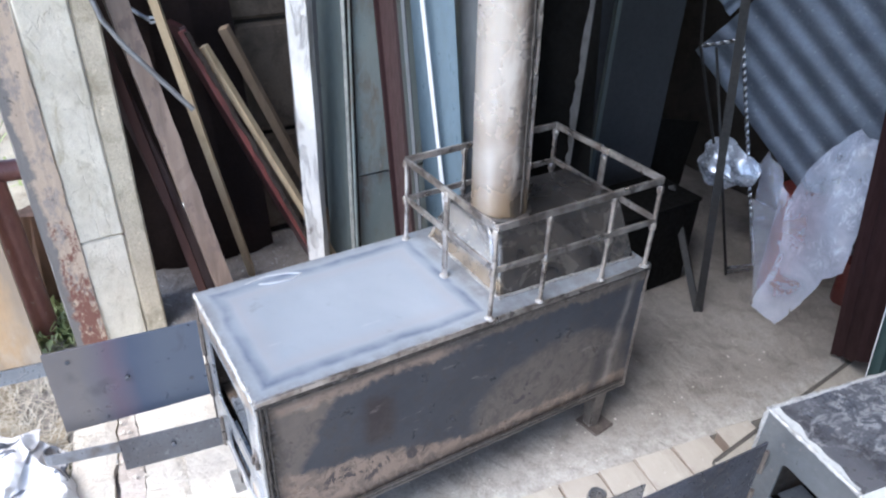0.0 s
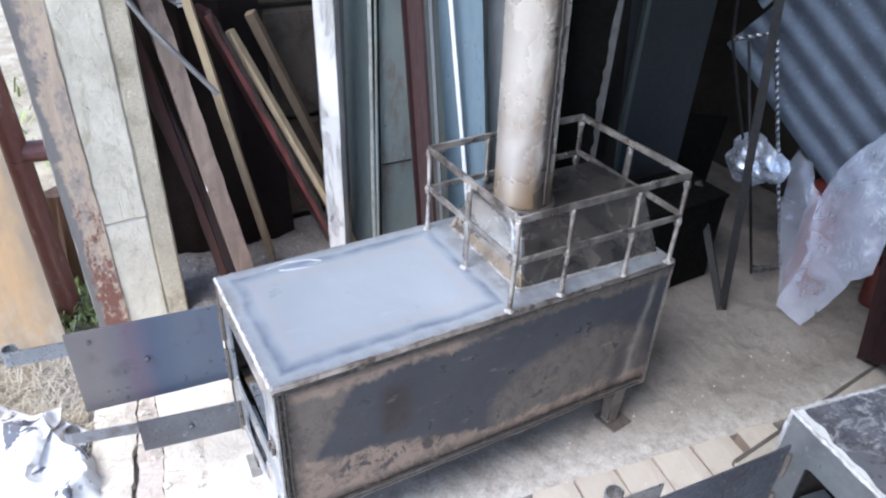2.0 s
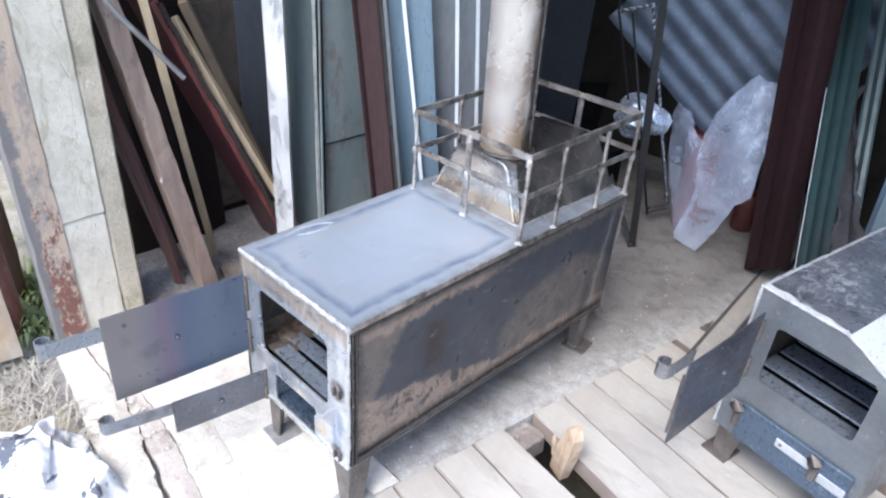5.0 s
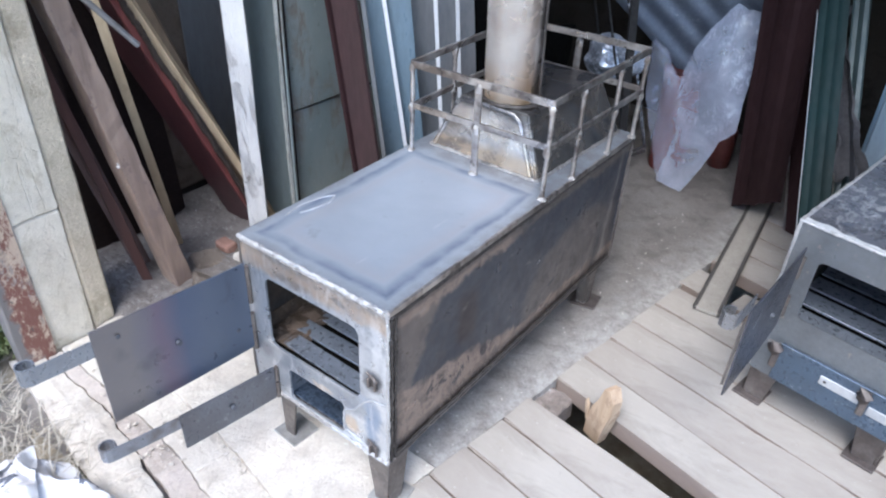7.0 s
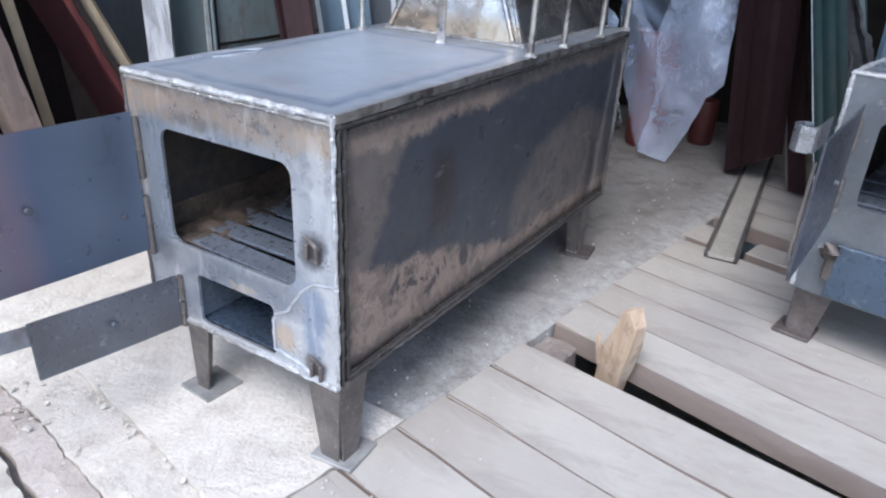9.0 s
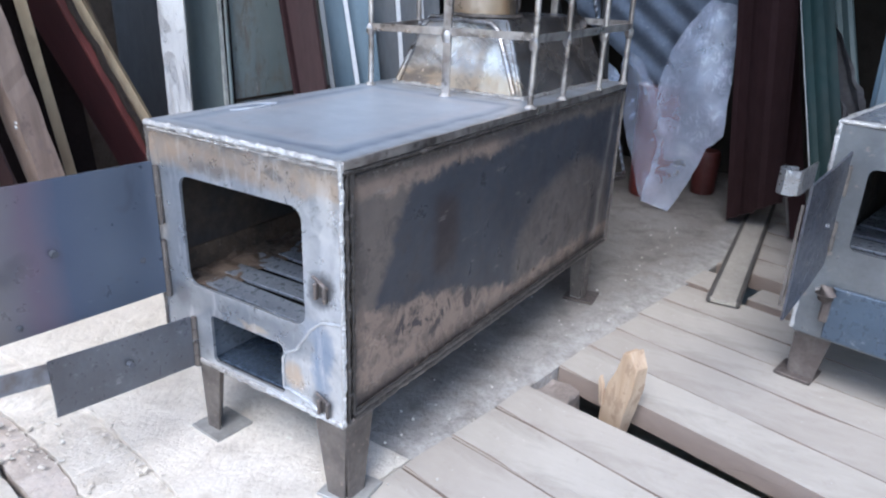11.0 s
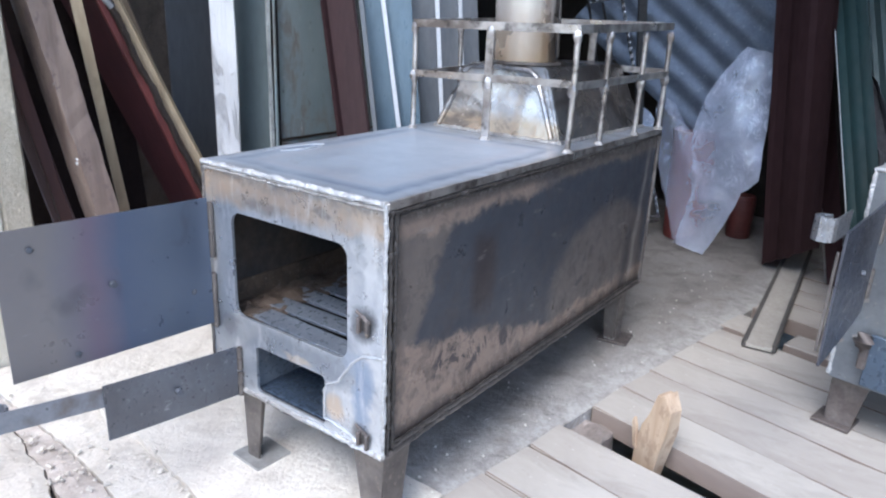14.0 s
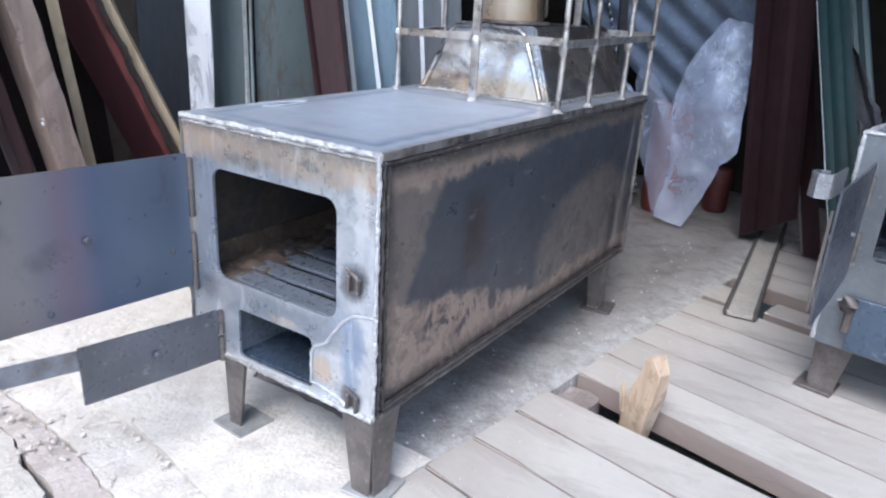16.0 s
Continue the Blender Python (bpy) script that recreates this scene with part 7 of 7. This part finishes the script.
def rag_fn(u, v):
    """Cloth dropped flat in a slanting heap: tent-like folds with steep straight sides and deep creases between them."""
    y = -0.88 + 0.52 * v + 0.025 * noise.noise(Vector((u * 5, 3, 0)))
    left = float(np.interp(y, (-0.90, -0.74, -0.515, -0.38, -0.34), (-0.80, -0.66, -0.41, -0.29, -0.22)))
    x = left + (0.02 - left) * u
    f = 0.0
    for k, (n, h) in enumerate(((4.5, 0.034), (9.0, 0.022), (17.0, 0.006))):
        f += h * (1 - 2.6 * abs(noise.noise(Vector((x * n + k * 4, y * n * 1.25, k * 7 + 2.5)))))
    rim = max(0.0, 1 - (abs(2 * u - 1) ** 8 + abs(2 * v - 1) ** 8))
    x += 0.03 * noise.noise(Vector((v * 5, 1, 0))) + 0.25 * f
    return (x, y + 0.15 * f, -0.004 + max(0.002, 0.010 + f) * min(1.0, rim * 1.8))


rag = thing("white_rag", (-0.3, -0.6, 0), 0, "crumpled white cloth with dark spots on the ground", "cloth")
part("cloth", sheet(lambda u, v: Vector(rag_fn(u, v)) - Vector((-0.3, -0.6, 0)), 110, 110, 0.002), M_CLOTH, rag)


def hem_fn(u, v):
    """A loose corner of the cloth folded back over the heap."""
    x, y = -0.30 + 0.21 * u, -0.50 + 0.10 * v - 0.25 * u * v * 0.4
    f = 0.030 * (1 - 2.4 * abs(noise.noise(Vector((x * 14, y * 16, 9))))) + 0.010 * noise.noise(Vector((x * 40, y * 40, 3)))
    return (x + 0.3, y + 0.6, 0.030 + f + 0.012 * math.sin(math.pi * v))


part("folded_corner", sheet(hem_fn, 40, 24, 0.002), M_CLOTH, rag, "corner folded back")

# straw, weeds and grit
random.seed(11)


def strands(n, spot, length, lift, width, droop=0.4):
    bm = bmesh.new()
    for _ in range(n):
        x, y = spot()
        a, s = random.uniform(0, math.tau), length * random.uniform(0.5, 1.3)
        d = Vector((math.cos(a), math.sin(a), 0))
        side_v = Vector((-d.y, d.x, 0)) * width * random.uniform(0.6, 1.2)
        z = ground_height(x, y)
        h = lift * random.uniform(0.2, 1.0)
        p0 = Vector((x, y, z + random.uniform(0.0, 0.02)))
        p1 = p0 + d * s * 0.55 + Vector((0, 0, h))
        p2 = p0 + d * s + Vector((0, 0, h * droop))
        q = [bm.verts.new(v) for v in (p0 - side_v, p0 + side_v, p1 + side_v, p1 - side_v, p2)]
        bm.faces.new(q[:4]), bm.faces.new((q[3], q[2], q[4]))
    return bm


single("dry_straw", strands(2600, lambda: (random.uniform(-1.0, -0.2), random.uniform(-1.0, -0.33)), 0.10, 0.035, 0.0013), M_STRAW, "dry straw and litter on the ground", "straw", kind="stuff")
single("dry_straw", strands(1800, lambda: (random.uniform(-1.6, -0.72), random.uniform(-0.9, 0.0)), 0.10, 0.04, 0.0014), M_STRAW, "dry straw and litter outside the shed", "straw", kind="stuff")
single("weeds", strands(900, lambda: (random.uniform(-1.1, -0.74), random.uniform(-0.42, -0.18)), 0.07, 0.08, 0.006, 0.7), M_LEAF, "green weeds behind a brown pipe", "weeds", kind="stuff")
single("weeds", strands(500, lambda: (random.uniform(-3.2, -1.2), random.uniform(-1.6, 0.6)), 0.12, 0.12, 0.007, 0.7), M_LEAF, "green weeds outside the shed", "weeds", kind="stuff")
bm = bmesh.new()
for _ in range(110):
    y = random.uniform(-0.2, 1.7)
    x = random.choice((random.uniform(0.3, 0.5), random.uniform(-0.3, 0.6), random.uniform(0.40, 0.46)))
    r = random.uniform(0.001, 0.003)
    geo = bmesh.ops.create_icosphere(bm, subdivisions=1, radius=r)["verts"]
    bmesh.ops.translate(bm, verts=geo, vec=(x, y, r * 0.6 + 0.001))
single("grit", bm, M_RUBBLE, "crumbs of mortar and grit on the floor", "grit", kind="stuff")

bm = bmesh.new()
for k in range(230):
    band = k % 4
    if band < 2:
        x = random.uniform(-0.20, 0.30)
        y = -0.084 - 0.16 * max(0.0, x + 0.14) + random.gauss(0, 0.009)
    elif band == 2:
        x, y = random.gauss(-0.20, 0.07), random.gauss(-0.215, 0.022)
    else:
        x = random.uniform(-0.62, 0.30)
        y = -0.175 - 0.16 * max(0.0, x + 0.16) + random.gauss(0, 0.02)
    r = random.uniform(0.0006, 0.0017) * random.choice((1, 1, 1, 1, 1, 2.2))
    m = pose(x, y, 0.2 * r - 0.003, random.uniform(-30, 30), random.uniform(-30, 30), random.uniform(0, 360)) @ Matrix.Diagonal((1.5, 1.0, 0.5, 1.0))
    geo = bmesh.ops.create_cube(bm, size=2 * r, matrix=m)["verts"]
    for v in geo:
        v.co += 0.5 * r * noise.noise_vector(v.co * 300)
single("gravel", bm, M_PATCH, "mortar crumbs and gravel scattered on pale cement", "gravel", kind="stuff")
